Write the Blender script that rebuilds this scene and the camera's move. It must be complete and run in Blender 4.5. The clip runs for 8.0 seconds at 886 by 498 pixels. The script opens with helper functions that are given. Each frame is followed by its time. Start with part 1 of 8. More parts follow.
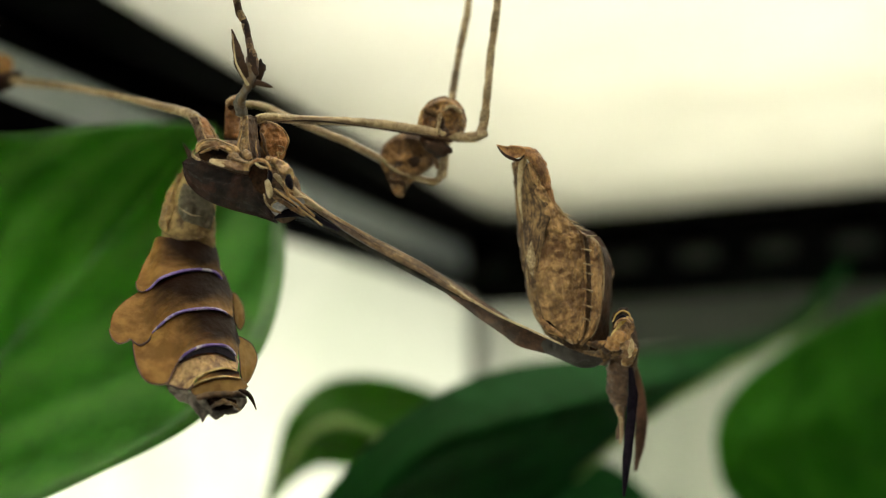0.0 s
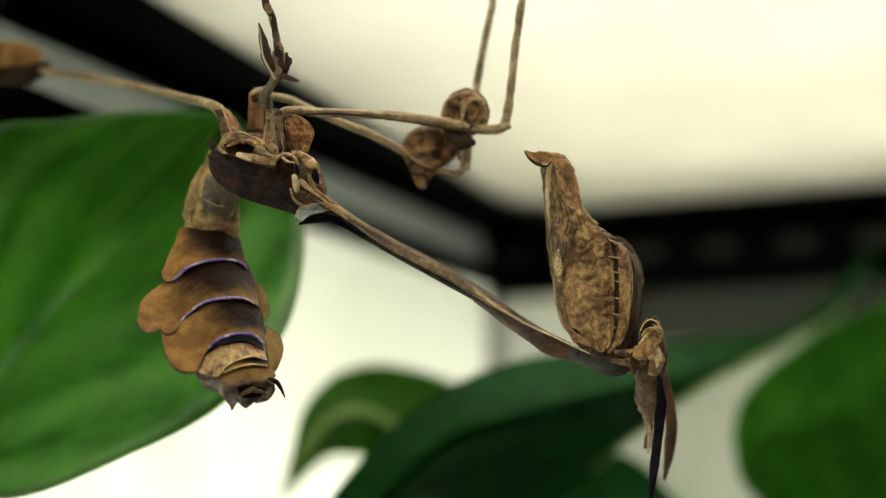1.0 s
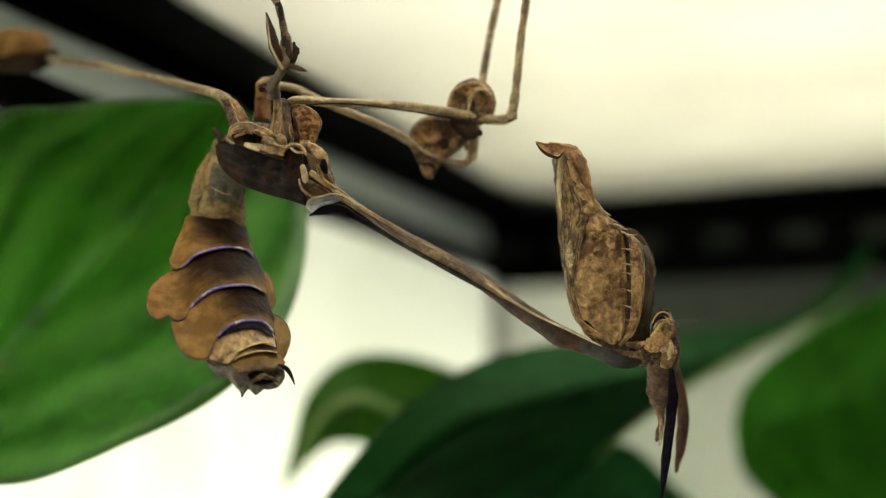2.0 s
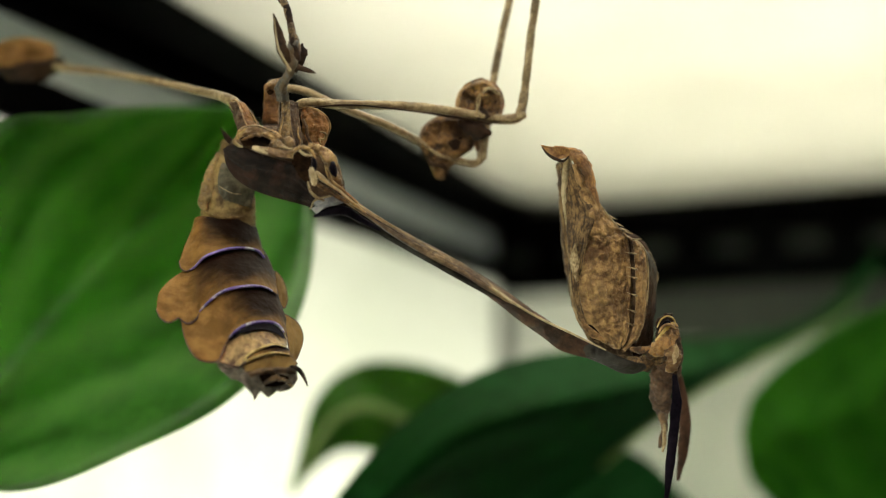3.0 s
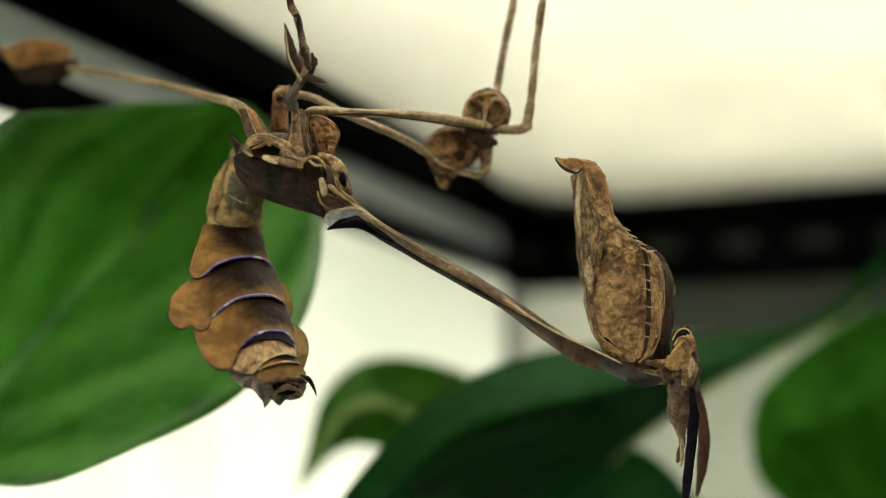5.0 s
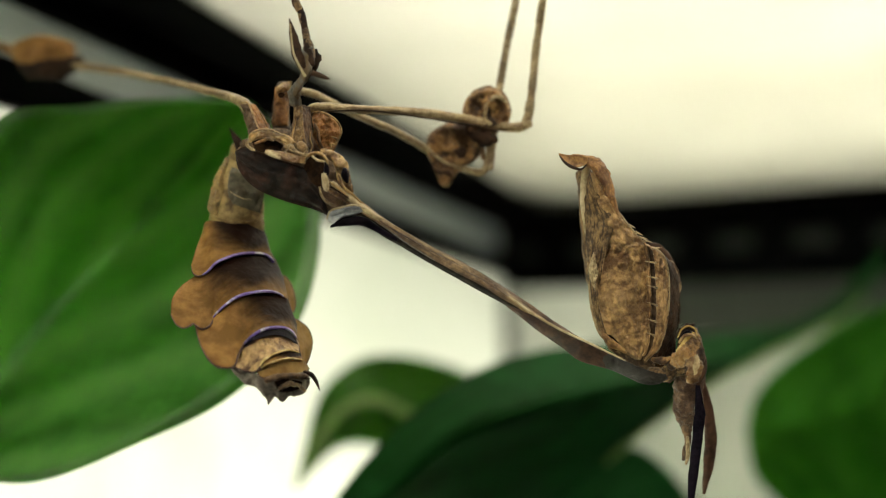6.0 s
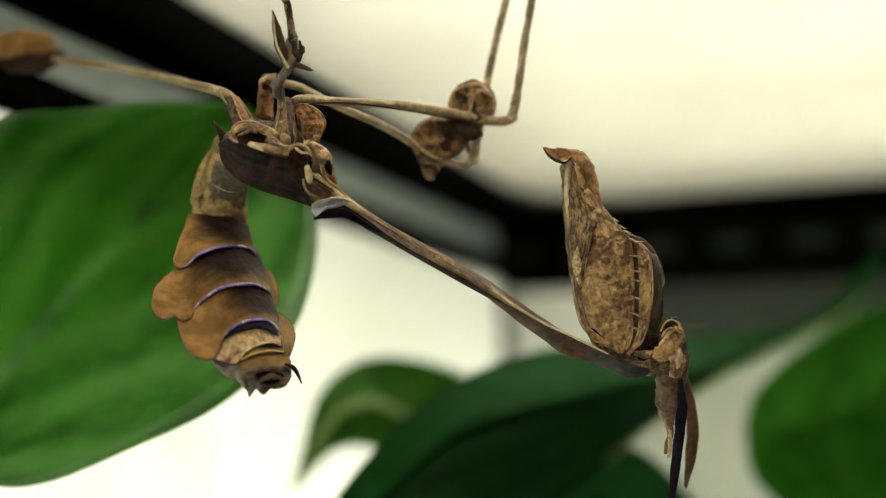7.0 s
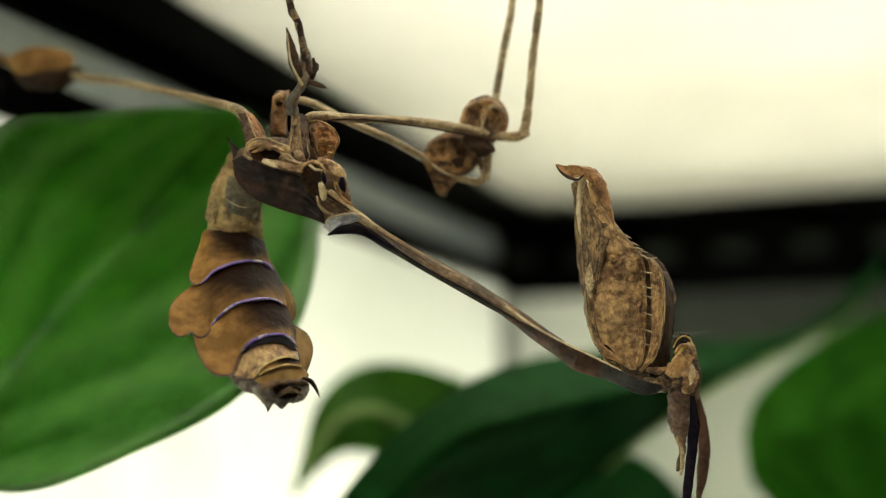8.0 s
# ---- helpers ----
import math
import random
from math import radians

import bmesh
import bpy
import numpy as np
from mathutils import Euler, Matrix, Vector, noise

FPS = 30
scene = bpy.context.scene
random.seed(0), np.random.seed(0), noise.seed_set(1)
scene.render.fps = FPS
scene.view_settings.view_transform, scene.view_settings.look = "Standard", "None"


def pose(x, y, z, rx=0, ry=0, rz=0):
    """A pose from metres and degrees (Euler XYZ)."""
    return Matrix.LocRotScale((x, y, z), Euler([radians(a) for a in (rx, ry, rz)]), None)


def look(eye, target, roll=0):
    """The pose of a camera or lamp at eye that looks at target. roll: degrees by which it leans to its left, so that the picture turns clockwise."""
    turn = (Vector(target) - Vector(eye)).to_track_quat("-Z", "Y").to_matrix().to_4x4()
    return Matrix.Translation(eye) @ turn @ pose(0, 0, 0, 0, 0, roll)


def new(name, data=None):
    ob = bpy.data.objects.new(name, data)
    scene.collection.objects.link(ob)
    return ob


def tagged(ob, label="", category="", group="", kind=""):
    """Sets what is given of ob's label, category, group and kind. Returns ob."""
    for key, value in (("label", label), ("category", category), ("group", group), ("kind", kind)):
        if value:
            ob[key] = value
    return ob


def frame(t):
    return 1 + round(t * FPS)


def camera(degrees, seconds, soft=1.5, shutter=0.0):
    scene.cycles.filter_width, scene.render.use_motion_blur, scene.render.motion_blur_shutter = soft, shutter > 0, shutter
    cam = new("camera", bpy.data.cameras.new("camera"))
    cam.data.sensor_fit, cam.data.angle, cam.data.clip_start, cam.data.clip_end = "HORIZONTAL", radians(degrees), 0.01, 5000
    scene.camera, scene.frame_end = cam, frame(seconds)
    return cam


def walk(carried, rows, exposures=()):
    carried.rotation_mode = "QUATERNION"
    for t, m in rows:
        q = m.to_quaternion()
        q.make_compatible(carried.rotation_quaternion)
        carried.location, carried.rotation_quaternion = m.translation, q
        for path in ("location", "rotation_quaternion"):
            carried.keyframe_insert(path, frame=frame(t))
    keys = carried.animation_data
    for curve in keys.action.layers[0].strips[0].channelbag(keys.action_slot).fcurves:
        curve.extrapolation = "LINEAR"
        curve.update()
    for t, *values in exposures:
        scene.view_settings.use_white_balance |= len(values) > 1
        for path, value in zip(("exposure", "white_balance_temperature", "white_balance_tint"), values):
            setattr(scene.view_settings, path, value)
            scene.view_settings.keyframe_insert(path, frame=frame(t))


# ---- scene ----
# ---- camera and its way ----
CAMERA_ROWS = [
    (0, 0.11000, 0.13300, 0.38300, 99.52, 1.22, 20.66),
    (0.5, 0.11000, 0.13300, 0.38300, 99.47, 1.12, 20.83),
    (1, 0.11000, 0.13300, 0.38300, 99.04, 0.57, 21.51),
    (1.5, 0.11000, 0.13300, 0.38300, 98.38, 0.39, 21.60),
    (2, 0.11000, 0.13300, 0.38300, 98.48, 0.25, 21.59),
    (2.2, 0.11000, 0.13300, 0.38300, 98.51, 0.25, 21.61),
    (3.5, 0.11000, 0.13300, 0.38300, 98.99, 0.12, 22.15),
    (4, 0.11000, 0.13300, 0.38300, 98.84, 0.11, 22.27),
    (4.5, 0.11000, 0.13300, 0.38300, 98.70, 0.00, 22.33),
    (4.7, 0.11000, 0.13300, 0.38300, 98.70, -0.01, 22.33),
    (5.8, 0.11000, 0.13300, 0.38300, 98.60, -0.19, 22.18),
    (6, 0.11000, 0.13300, 0.38300, 98.59, -0.20, 22.17),
    (6.5, 0.11000, 0.13300, 0.38300, 98.66, 0.01, 22.12),
    (7, 0.11000, 0.13300, 0.38300, 98.67, 0.07, 22.07),
    (7.5, 0.11000, 0.13300, 0.38300, 98.82, -0.17, 22.10),
    (8, 0.11000, 0.13300, 0.38300, 98.98, -0.07, 22.07)]
cam = camera(41.9, 8.0, soft=1.15)
cam.data.dof.use_dof = True
cam.data.dof.focus_distance = 0.1125
cam.data.dof.aperture_fstop = 9.6
walk(cam, [(t, pose(*p)) for t, *p in CAMERA_ROWS], exposures=[(0.0, 0.0), (8.0, 0.0)])

# ---- light ----
world = bpy.data.worlds.new("room_air")
scene.world = world
world.use_nodes = True
world.node_tree.nodes["Background"].inputs[0].default_value = (0.9, 0.95, 1.0, 1)
world.node_tree.nodes["Background"].inputs[1].default_value = 0.6


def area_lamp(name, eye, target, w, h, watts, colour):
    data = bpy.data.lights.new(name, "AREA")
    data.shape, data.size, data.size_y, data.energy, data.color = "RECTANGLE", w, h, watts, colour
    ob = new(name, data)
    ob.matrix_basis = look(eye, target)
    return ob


# the flat panel lamp close over the lid, then two added, unseen lamps
area_lamp("lid_lamp", (0.2225, 0.2140, 0.472), (0.2225, 0.2141, 0.3), 0.400, 0.392, 2.85, (1.0, 0.975, 0.88))
# added strip lamp outside the side sheet, to backlight sheet and leaf
area_lamp("side_strip_lamp", (-0.06, 0.338, 0.255), (0.0, 0.338, 0.37), 0.475, 0.07, 5.3, (0.98, 1.0, 0.88))
# added fill lamp behind the camera, brightens the mantis from the front
area_lamp("front_fill_lamp", (-0.12, -0.70, 0.53), (0.1, 0.25, 0.38), 0.16, 0.16, 1.35, (1.0, 0.98, 0.92))


# ---- materials ----
def mat(name, dark, light, scale=400.0, rough=0.6, bump=0.3, fine=6.0, spec=0.4, thin=0.0, patch=None, streak=None):
    """A worn surface: two scales of noise between two colours, with fine relief."""
    m = bpy.data.materials.new(name)
    m.use_nodes = True
    t, b = m.node_tree, m.node_tree.nodes["Principled BSDF"]
    node, link = t.nodes.new, t.links.new
    co = node("ShaderNodeTexCoord")
    big, small = node("ShaderNodeTexNoise"), node("ShaderNodeTexNoise")
    big.inputs["Scale"].default_value, small.inputs["Scale"].default_value = scale, scale * fine
    big.inputs["Detail"].default_value, small.inputs["Detail"].default_value = 4, 5
    small.inputs["Roughness"].default_value = 0.65
    for n in (big, small):
        link(co.outputs["Object"], n.inputs["Vector"])
    mix = node("ShaderNodeMix")
    mix.data_type = "FLOAT"
    mix.inputs[0].default_value = 0.45
    link(big.outputs["Fac"], mix.inputs[2])
    link(small.outputs["Fac"], mix.inputs[3])
    ramp = node("ShaderNodeValToRGB")
    ramp.color_ramp.elements[0].position, ramp.color_ramp.elements[1].position = 0.42, 0.585
    ramp.color_ramp.elements[0].color, ramp.color_ramp.elements[1].color = (*dark, 1), (*light, 1)
    link(mix.outputs[0], ramp.inputs["Fac"])
    colour = ramp.outputs["Color"]
    if patch:
        pn, pr = node("ShaderNodeTexNoise"), node("ShaderNodeValToRGB")
        pn.inputs["Scale"].default_value, pn.inputs["Detail"].default_value, pn.inputs["Roughness"].default_value = patch[0], 6, 0.6
        pn.inputs["Distortion"].default_value = 0.8
        pr.color_ramp.elements[0].position, pr.color_ramp.elements[1].position = patch[2], patch[2] + 0.1
        link(co.outputs["Object"], pn.inputs["Vector"])
        link(pn.outputs["Fac"], pr.inputs["Fac"])
        over = node("ShaderNodeMix")
        over.data_type = "RGBA"
        over.inputs[7].default_value = (*patch[1], 1)
        link(pr.outputs["Color"], over.inputs[0])
        link(colour, over.inputs[6])
        colour = over.outputs[2]
    if streak:
        uvn, mp = node("ShaderNodeUVMap"), node("ShaderNodeMapping")
        sn, sr = node("ShaderNodeTexNoise"), node("ShaderNodeValToRGB")
        mp.inputs["Scale"].default_value = (streak[0], streak[1], 1.0)
        sn.inputs["Scale"].default_value, sn.inputs["Detail"].default_value, sn.inputs["Roughness"].default_value = 1.0, 5, 0.6
        sn.inputs["Distortion"].default_value = 0.4
        sr.color_ramp.elements[0].position, sr.color_ramp.elements[1].position = 0.46, 0.60
        sr.color_ramp.elements[1].color = (streak[3], streak[3], streak[3], 1)
        link(uvn.outputs[0], mp.inputs["Vector"])
        link(mp.outputs[0], sn.inputs["Vector"])
        link(sn.outputs["Fac"], sr.inputs["Fac"])
        over = node("ShaderNodeMix")
        over.data_type = "RGBA"
        over.inputs[7].default_value = (*streak[2], 1)
        link(sr.outputs["Color"], over.inputs[0])
        link(colour, over.inputs[6])
        colour = over.outputs[2]
    link(colour, b.inputs["Base Color"])
    b.inputs["Roughness"].default_value = rough
    b.inputs["Specular IOR Level"].default_value = spec
    if thin:
        b.inputs["Subsurface Weight"].default_value = thin
        b.inputs["Subsurface Radius"].default_value = (0.6, 0.3, 0.12)
        b.inputs["Subsurface Scale"].default_value = 0.001
    bm_ = node("ShaderNodeBump")
    bm_.inputs["Strength"].default_value = bump
    bm_.inputs["Distance"].default_value = 0.0010
    link(mix.outputs[0], bm_.inputs["Height"])
    link(bm_.outputs["Normal"], b.inputs["Normal"])
    return m


BARK = mat("tan_bark_cuticle", (0.165, 0.078, 0.026), (0.64, 0.395, 0.165), 330, 0.4, 1.0, 5, streak=(9.0, 3.4, (0.11, 0.052, 0.019), 0.55), spec=0.5)
TWIG = mat("twig_cuticle", (0.12, 0.066, 0.027), (0.36, 0.235, 0.105), 380, 0.34, 0.8, streak=(5.0, 5.0, (0.055, 0.026, 0.012), 0.8), spec=0.55)
# near-black copy of the twig colour for the prothorax's shaded underside
TWIGSHADE = mat("shaded_twig_cuticle", (0.008, 0.006, 0.004), (0.032, 0.025, 0.016), 380, 0.6, 0.6, spec=0.08)
STICK = mat("stick_cuticle", (0.07, 0.034, 0.013), (0.38, 0.235, 0.095), 420, 0.4, 0.8, streak=(16.0, 9.0, (0.04, 0.018, 0.007), 0.9), spec=0.5)
LIMB = mat("pale_limb_cuticle", (0.24, 0.155, 0.068), (0.58, 0.445, 0.25), 420, 0.34, 0.5, streak=(9.0, 8.0, (0.15, 0.085, 0.034), 0.75), spec=0.55)
DULLIMB = mat("dull_limb_cuticle", (0.15, 0.10, 0.05), (0.36, 0.27, 0.15), 420, 0.5, 0.5)
RUST = mat("rust_cuticle", (0.15, 0.062, 0.018), (0.44, 0.20, 0.062), 300, 0.42, 0.9, thin=0.1, spec=0.5)
AMBER = mat("amber_cuticle", (0.30, 0.145, 0.04), (0.58, 0.32, 0.10), 300, 0.5, 0.6, thin=0.1)
HIP = mat("hip_cuticle", (0.13, 0.075, 0.032), (0.40, 0.255, 0.115), 420, 0.34, 0.8, patch=(420, (0.07, 0.035, 0.018), 0.55), spec=0.55)
# dark brown cuticle; on the hip faces it carries their shade in the colour
SHADE = mat("shaded_dark_cuticle", (0.045, 0.022, 0.014), (0.17, 0.095, 0.052), 420, 0.5, 0.8)
KNEE = mat("brown_lobe_cuticle", (0.10, 0.045, 0.014), (0.46, 0.25, 0.085), 450, 0.45, 0.9, thin=0.1, patch=(330, (0.055, 0.024, 0.009), 0.53), spec=0.5)
UMBER = mat("umber_cuticle", (0.014, 0.007, 0.004), (0.065, 0.030, 0.014), 300, 0.55, 0.5, spec=0.2)
WINGPAD = mat("wing_pad_cuticle", (0.008, 0.005, 0.004), (0.028, 0.014, 0.010), 230, 0.45, 0.6, 5, spec=0.2, patch=(110, (0.085, 0.030, 0.015), 0.55))
COLLAR = mat("collar_cuticle", (0.26, 0.27, 0.31), (0.56, 0.56, 0.58), 350, 0.35, 0.4)
ASH = mat("ash_cuticle", (0.07, 0.062, 0.058), (0.22, 0.20, 0.18), 400, 0.45, 0.5, patch=(300, (0.15, 0.095, 0.045), 0.50))
SLATE = mat("slate_cuticle", (0.018, 0.014, 0.012), (0.050, 0.045, 0.041), 260, 0.4, 0.5, 4, patch=(220, (0.11, 0.105, 0.10), 0.60))
BONE = mat("bone_cuticle", (0.34, 0.25, 0.13), (0.66, 0.54, 0.34), 400, 0.5, 0.3)
TERGITE = mat("tergite_cuticle", (0.18, 0.092, 0.025), (0.34, 0.182, 0.057), 170, 0.44, 0.4, 4, spec=0.08, thin=0.05)
FLANGE = mat("flange_cuticle", (0.030, 0.015, 0.009), (0.11, 0.052, 0.030), 200, 0.45, 0.4, 5, spec=0.3)
INK = mat("ink_cuticle", (0.004, 0.003, 0.006), (0.014, 0.010, 0.016), 400, 0.4, 0.2, spec=0.06)
HOOK = mat("hook_cuticle", (0.19, 0.075, 0.023), (0.58, 0.30, 0.10), 420, 0.34, 0.5, streak=(12.0, 4.0, (0.09, 0.038, 0.013), 0.6), spec=0.55)
HEADSKIN = mat("head_cuticle", (0.05, 0.027, 0.015), (0.22, 0.13, 0.065), 300, 0.5, 0.6, patch=(200, (0.05, 0.026, 0.013), 0.58))
NECKGREY = mat("neck_bare_skin", (0.085, 0.075, 0.042), (0.20, 0.175, 0.115), 320, 0.4, 0.5, thin=0.2, patch=(260, (0.30, 0.29, 0.25), 0.60))
FOLD = mat("golden_fold_cuticle", (0.17, 0.085, 0.03), (0.56, 0.36, 0.15), 330, 0.34, 0.5, 4, thin=0.1, patch=(340, (0.10, 0.045, 0.016), 0.56), spec=0.55)
TAIL = mat("tail_cuticle", (0.06, 0.05, 0.042), (0.25, 0.21, 0.165), 350, 0.5, 0.7)
# near-black colour that paints the shade inside hollows and pits
PIT = mat("pit_shade", (0.010, 0.005, 0.003), (0.045, 0.022, 0.010), 420, 0.6, 0.4, spec=0.05)
EDGE = mat("dark_edge", (0.05, 0.022, 0.02), (0.12, 0.06, 0.05), 400, 0.45, 0.2)
LOBE = mat("lobe_cuticle", (0.19, 0.108, 0.034), (0.31, 0.19, 0.066), 160, 0.45, 0.3, 4, spec=0.08, thin=0.1)
# violet sheen and whitish glints are painted into this rim colour
LILACSHEEN = mat("lilac_sheen_rim", (0.10, 0.055, 0.30), (0.34, 0.25, 0.64), 150, 0.16, 0.15, spec=0.9, patch=(420, (0.78, 0.74, 0.82), 0.57))
GOLD = mat("gold_rim", (0.40, 0.25, 0.07), (0.80, 0.62, 0.28), 500, 0.22, 0.2, spec=0.8)
NECKSKIN = mat("neck_skin", (0.17, 0.105, 0.036), (0.50, 0.355, 0.145), 320, 0.5, 0.5, thin=0.2, patch=(220, (0.11, 0.066, 0.026), 0.57))
LEAF = mat("leaf_blade", (0.033, 0.108, 0.015), (0.085, 0.20, 0.046), 22, 0.36, 0.15, 8, spec=0.7)
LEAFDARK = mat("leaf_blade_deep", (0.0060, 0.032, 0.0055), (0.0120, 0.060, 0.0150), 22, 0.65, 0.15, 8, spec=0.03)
LEAFDEEP = mat("leaf_blade_mid", (0.010, 0.070, 0.004), (0.030, 0.14, 0.009), 22, 0.6, 0.15, 8, spec=0.05)
VEIN = mat("leaf_vein", (0.16, 0.26, 0.07), (0.30, 0.40, 0.15), 120, 0.5, 0.2)
BLACK = mat("black_plastic", (0.0014, 0.0014, 0.0014), (0.003, 0.003, 0.003), 90, 0.7, 0.1, spec=0.02)
WHITE = mat("white_panel", (0.74, 0.75, 0.70), (0.84, 0.84, 0.79), 14, 0.6, 0.05)
# two copies of the vent colour: pale for the lit side, dark for the shaded rear
VENTLIT = mat("lit_side_vent", (0.72, 0.76, 0.74), (0.82, 0.85, 0.84), 120, 0.6, 0.3, spec=0.2)
VENTSHADE = mat("shaded_rear_vent", (0.034, 0.037, 0.033), (0.052, 0.056, 0.050), 120, 0.6, 0.3, spec=0.05)
# darker grey holds the shade on the rear panel under the lid frame
REARSHADE = mat("rear_shade_strip", (0.040, 0.045, 0.038), (0.054, 0.060, 0.050), 14, 0.7, 0.05, spec=0.2)
DULL = mat("grey_rear_panel", (0.42, 0.445, 0.395), (0.50, 0.525, 0.465), 14, 0.7, 0.05)
POST = mat("grey_post", (0.10, 0.105, 0.10), (0.15, 0.155, 0.145), 60, 0.4, 0.1)
SOIL = mat("soil", (0.02, 0.014, 0.009), (0.07, 0.05, 0.03), 60, 0.9, 0.8)
PAINT = mat("room_paint", (0.10, 0.10, 0.11), (0.14, 0.14, 0.15), 2, 0.8, 0.1)
WOOD = mat("wood_top", (0.14, 0.08, 0.04), (0.30, 0.19, 0.10), 8, 0.5, 0.2)

# the lid's fabric lets the lamp's light through
FABRIC = bpy.data.materials.new("lid_fabric")
FABRIC.use_nodes = True
_t = FABRIC.node_tree
_t.nodes.clear()
_o, _m = _t.nodes.new("ShaderNodeOutputMaterial"), _t.nodes.new("ShaderNodeMixShader")
_d, _l = _t.nodes.new("ShaderNodeBsdfDiffuse"), _t.nodes.new("ShaderNodeBsdfTranslucent")
_n, _r, _c = _t.nodes.new("ShaderNodeTexNoise"), _t.nodes.new("ShaderNodeValToRGB"), _t.nodes.new("ShaderNodeTexCoord")
_n.inputs["Scale"].default_value, _n.inputs["Detail"].default_value = 45.0, 3.0
_r.color_ramp.elements[0].color, _r.color_ramp.elements[1].color = (0.78, 0.77, 0.70, 1), (0.84, 0.83, 0.76, 1)
_r.color_ramp.elements[0].position, _r.color_ramp.elements[1].position = 0.3, 0.7
_t.links.new(_c.outputs["Object"], _n.inputs["Vector"])
_t.links.new(_n.outputs["Fac"], _r.inputs["Fac"])
_t.links.new(_r.outputs["Color"], _l.inputs["Color"])
_d.inputs["Color"].default_value = (0.7, 0.7, 0.66, 1)
_m.inputs[0].default_value = 0.65
_g, _w = _t.nodes.new("ShaderNodeBsdfTransparent"), _t.nodes.new("ShaderNodeMixShader")
_w.inputs[0].default_value = 0.92
_t.links.new(_d.outputs[0], _m.inputs[1])
_t.links.new(_l.outputs[0], _m.inputs[2])
_t.links.new(_g.outputs[0], _w.inputs[1])
_t.links.new(_m.outputs[0], _w.inputs[2])
_t.links.new(_w.outputs[0], _o.inputs["Surface"])


def let_through(m, share, tint):
    """Lets a thin sheet pass part of the light, tinted by its own colour."""
    t = m.node_tree
    b, o = t.nodes["Principled BSDF"], t.nodes["Material Output"]
    src = b.inputs["Base Color"].links[0].from_socket
    mix_, thru = t.nodes.new("ShaderNodeMixShader"), t.nodes.new("ShaderNodeBsdfTranslucent")
    gain = t.nodes.new("ShaderNodeMix")
    gain.data_type, gain.blend_type = "RGBA", "MULTIPLY"
    gain.inputs[0].default_value = 1.0
    gain.inputs[7].default_value = (*tint, 1)
    t.links.new(src, gain.inputs[6])
    t.links.new(gain.outputs[2], thru.inputs["Color"])
    mix_.inputs[0].default_value = share
    t.links.new(b.outputs[0], mix_.inputs[1])
    t.links.new(thru.outputs[0], mix_.inputs[2])
    t.links.new(mix_.outputs[0], o.inputs["Surface"])
    return m


def add_veins(m, pale, count, amount):
    """Side veins along the blade's own coordinates."""
    t = m.node_tree
    b = t.nodes["Principled BSDF"]
    src = b.inputs["Base Color"].links[0].from_socket
    uvn, wave = t.nodes.new("ShaderNodeUVMap"), t.nodes.new("ShaderNodeTexWave")
    uvn.uv_map = "blade"
    wave.wave_type, wave.bands_direction, wave.wave_profile = "BANDS", "X", "SIN"
    wave.inputs["Scale"].default_value, wave.inputs["Distortion"].default_value, wave.inputs["Detail"].default_value = count, 5.0, 2.5
    wave.inputs["Detail Scale"].default_value = 1.2
    t.links.new(uvn.outputs[0], wave.inputs["Vector"])
    fade, over = t.nodes.new("ShaderNodeMath"), t.nodes.new("ShaderNodeMix")
    fade.operation, fade.inputs[1].default_value = "MULTIPLY", amount
    over.data_type, over.inputs[7].default_value = "RGBA", (*pale, 1)
    t.links.new(wave.outputs["Fac"], fade.inputs[0])
    t.links.new(fade.outputs[0], over.inputs[0])
    t.links.new(src, over.inputs[6])
    t.links.new(over.outputs[2], b.inputs["Base Color"])


LEAFPALE = mat("leaf_blade_pale", (0.030, 0.11, 0.008), (0.060, 0.17, 0.015), 22, 0.5, 0.15, 8, spec=0.2)
add_veins(LEAFPALE, (0.12, 0.22, 0.05), 1.7, 0.3)
# pale bands of this blade hold its side veins plus painted sheen
add_veins(LEAF, (0.18, 0.28, 0.13), 0.9, 0.42)
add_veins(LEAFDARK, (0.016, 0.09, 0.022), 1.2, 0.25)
add_veins(LEAFDEEP, (0.05, 0.17, 0.02), 1.2, 0.3)
VENTLIT = let_through(VENTLIT, 0.22, (1.05, 1.05, 1.05))
LEAFPALE = let_through(LEAFPALE, 0.5, (1.9, 1.8, 1.0))
VEIN = let_through(VEIN, 0.4, (1.8, 1.7, 1.4))
LEAFDEEP = let_through(LEAFDEEP, 0.35, (1.7, 1.8, 0.8))
PANEL = let_through(mat("white_side_sheet", (0.76, 0.77, 0.72), (0.84, 0.84, 0.80), 14, 0.6, 0.05), 0.5, (1.05, 1.05, 1.02))
LEAF = let_through(LEAF, 0.4, (3.4, 3.7, 2.5))
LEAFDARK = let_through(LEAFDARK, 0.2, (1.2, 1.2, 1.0))


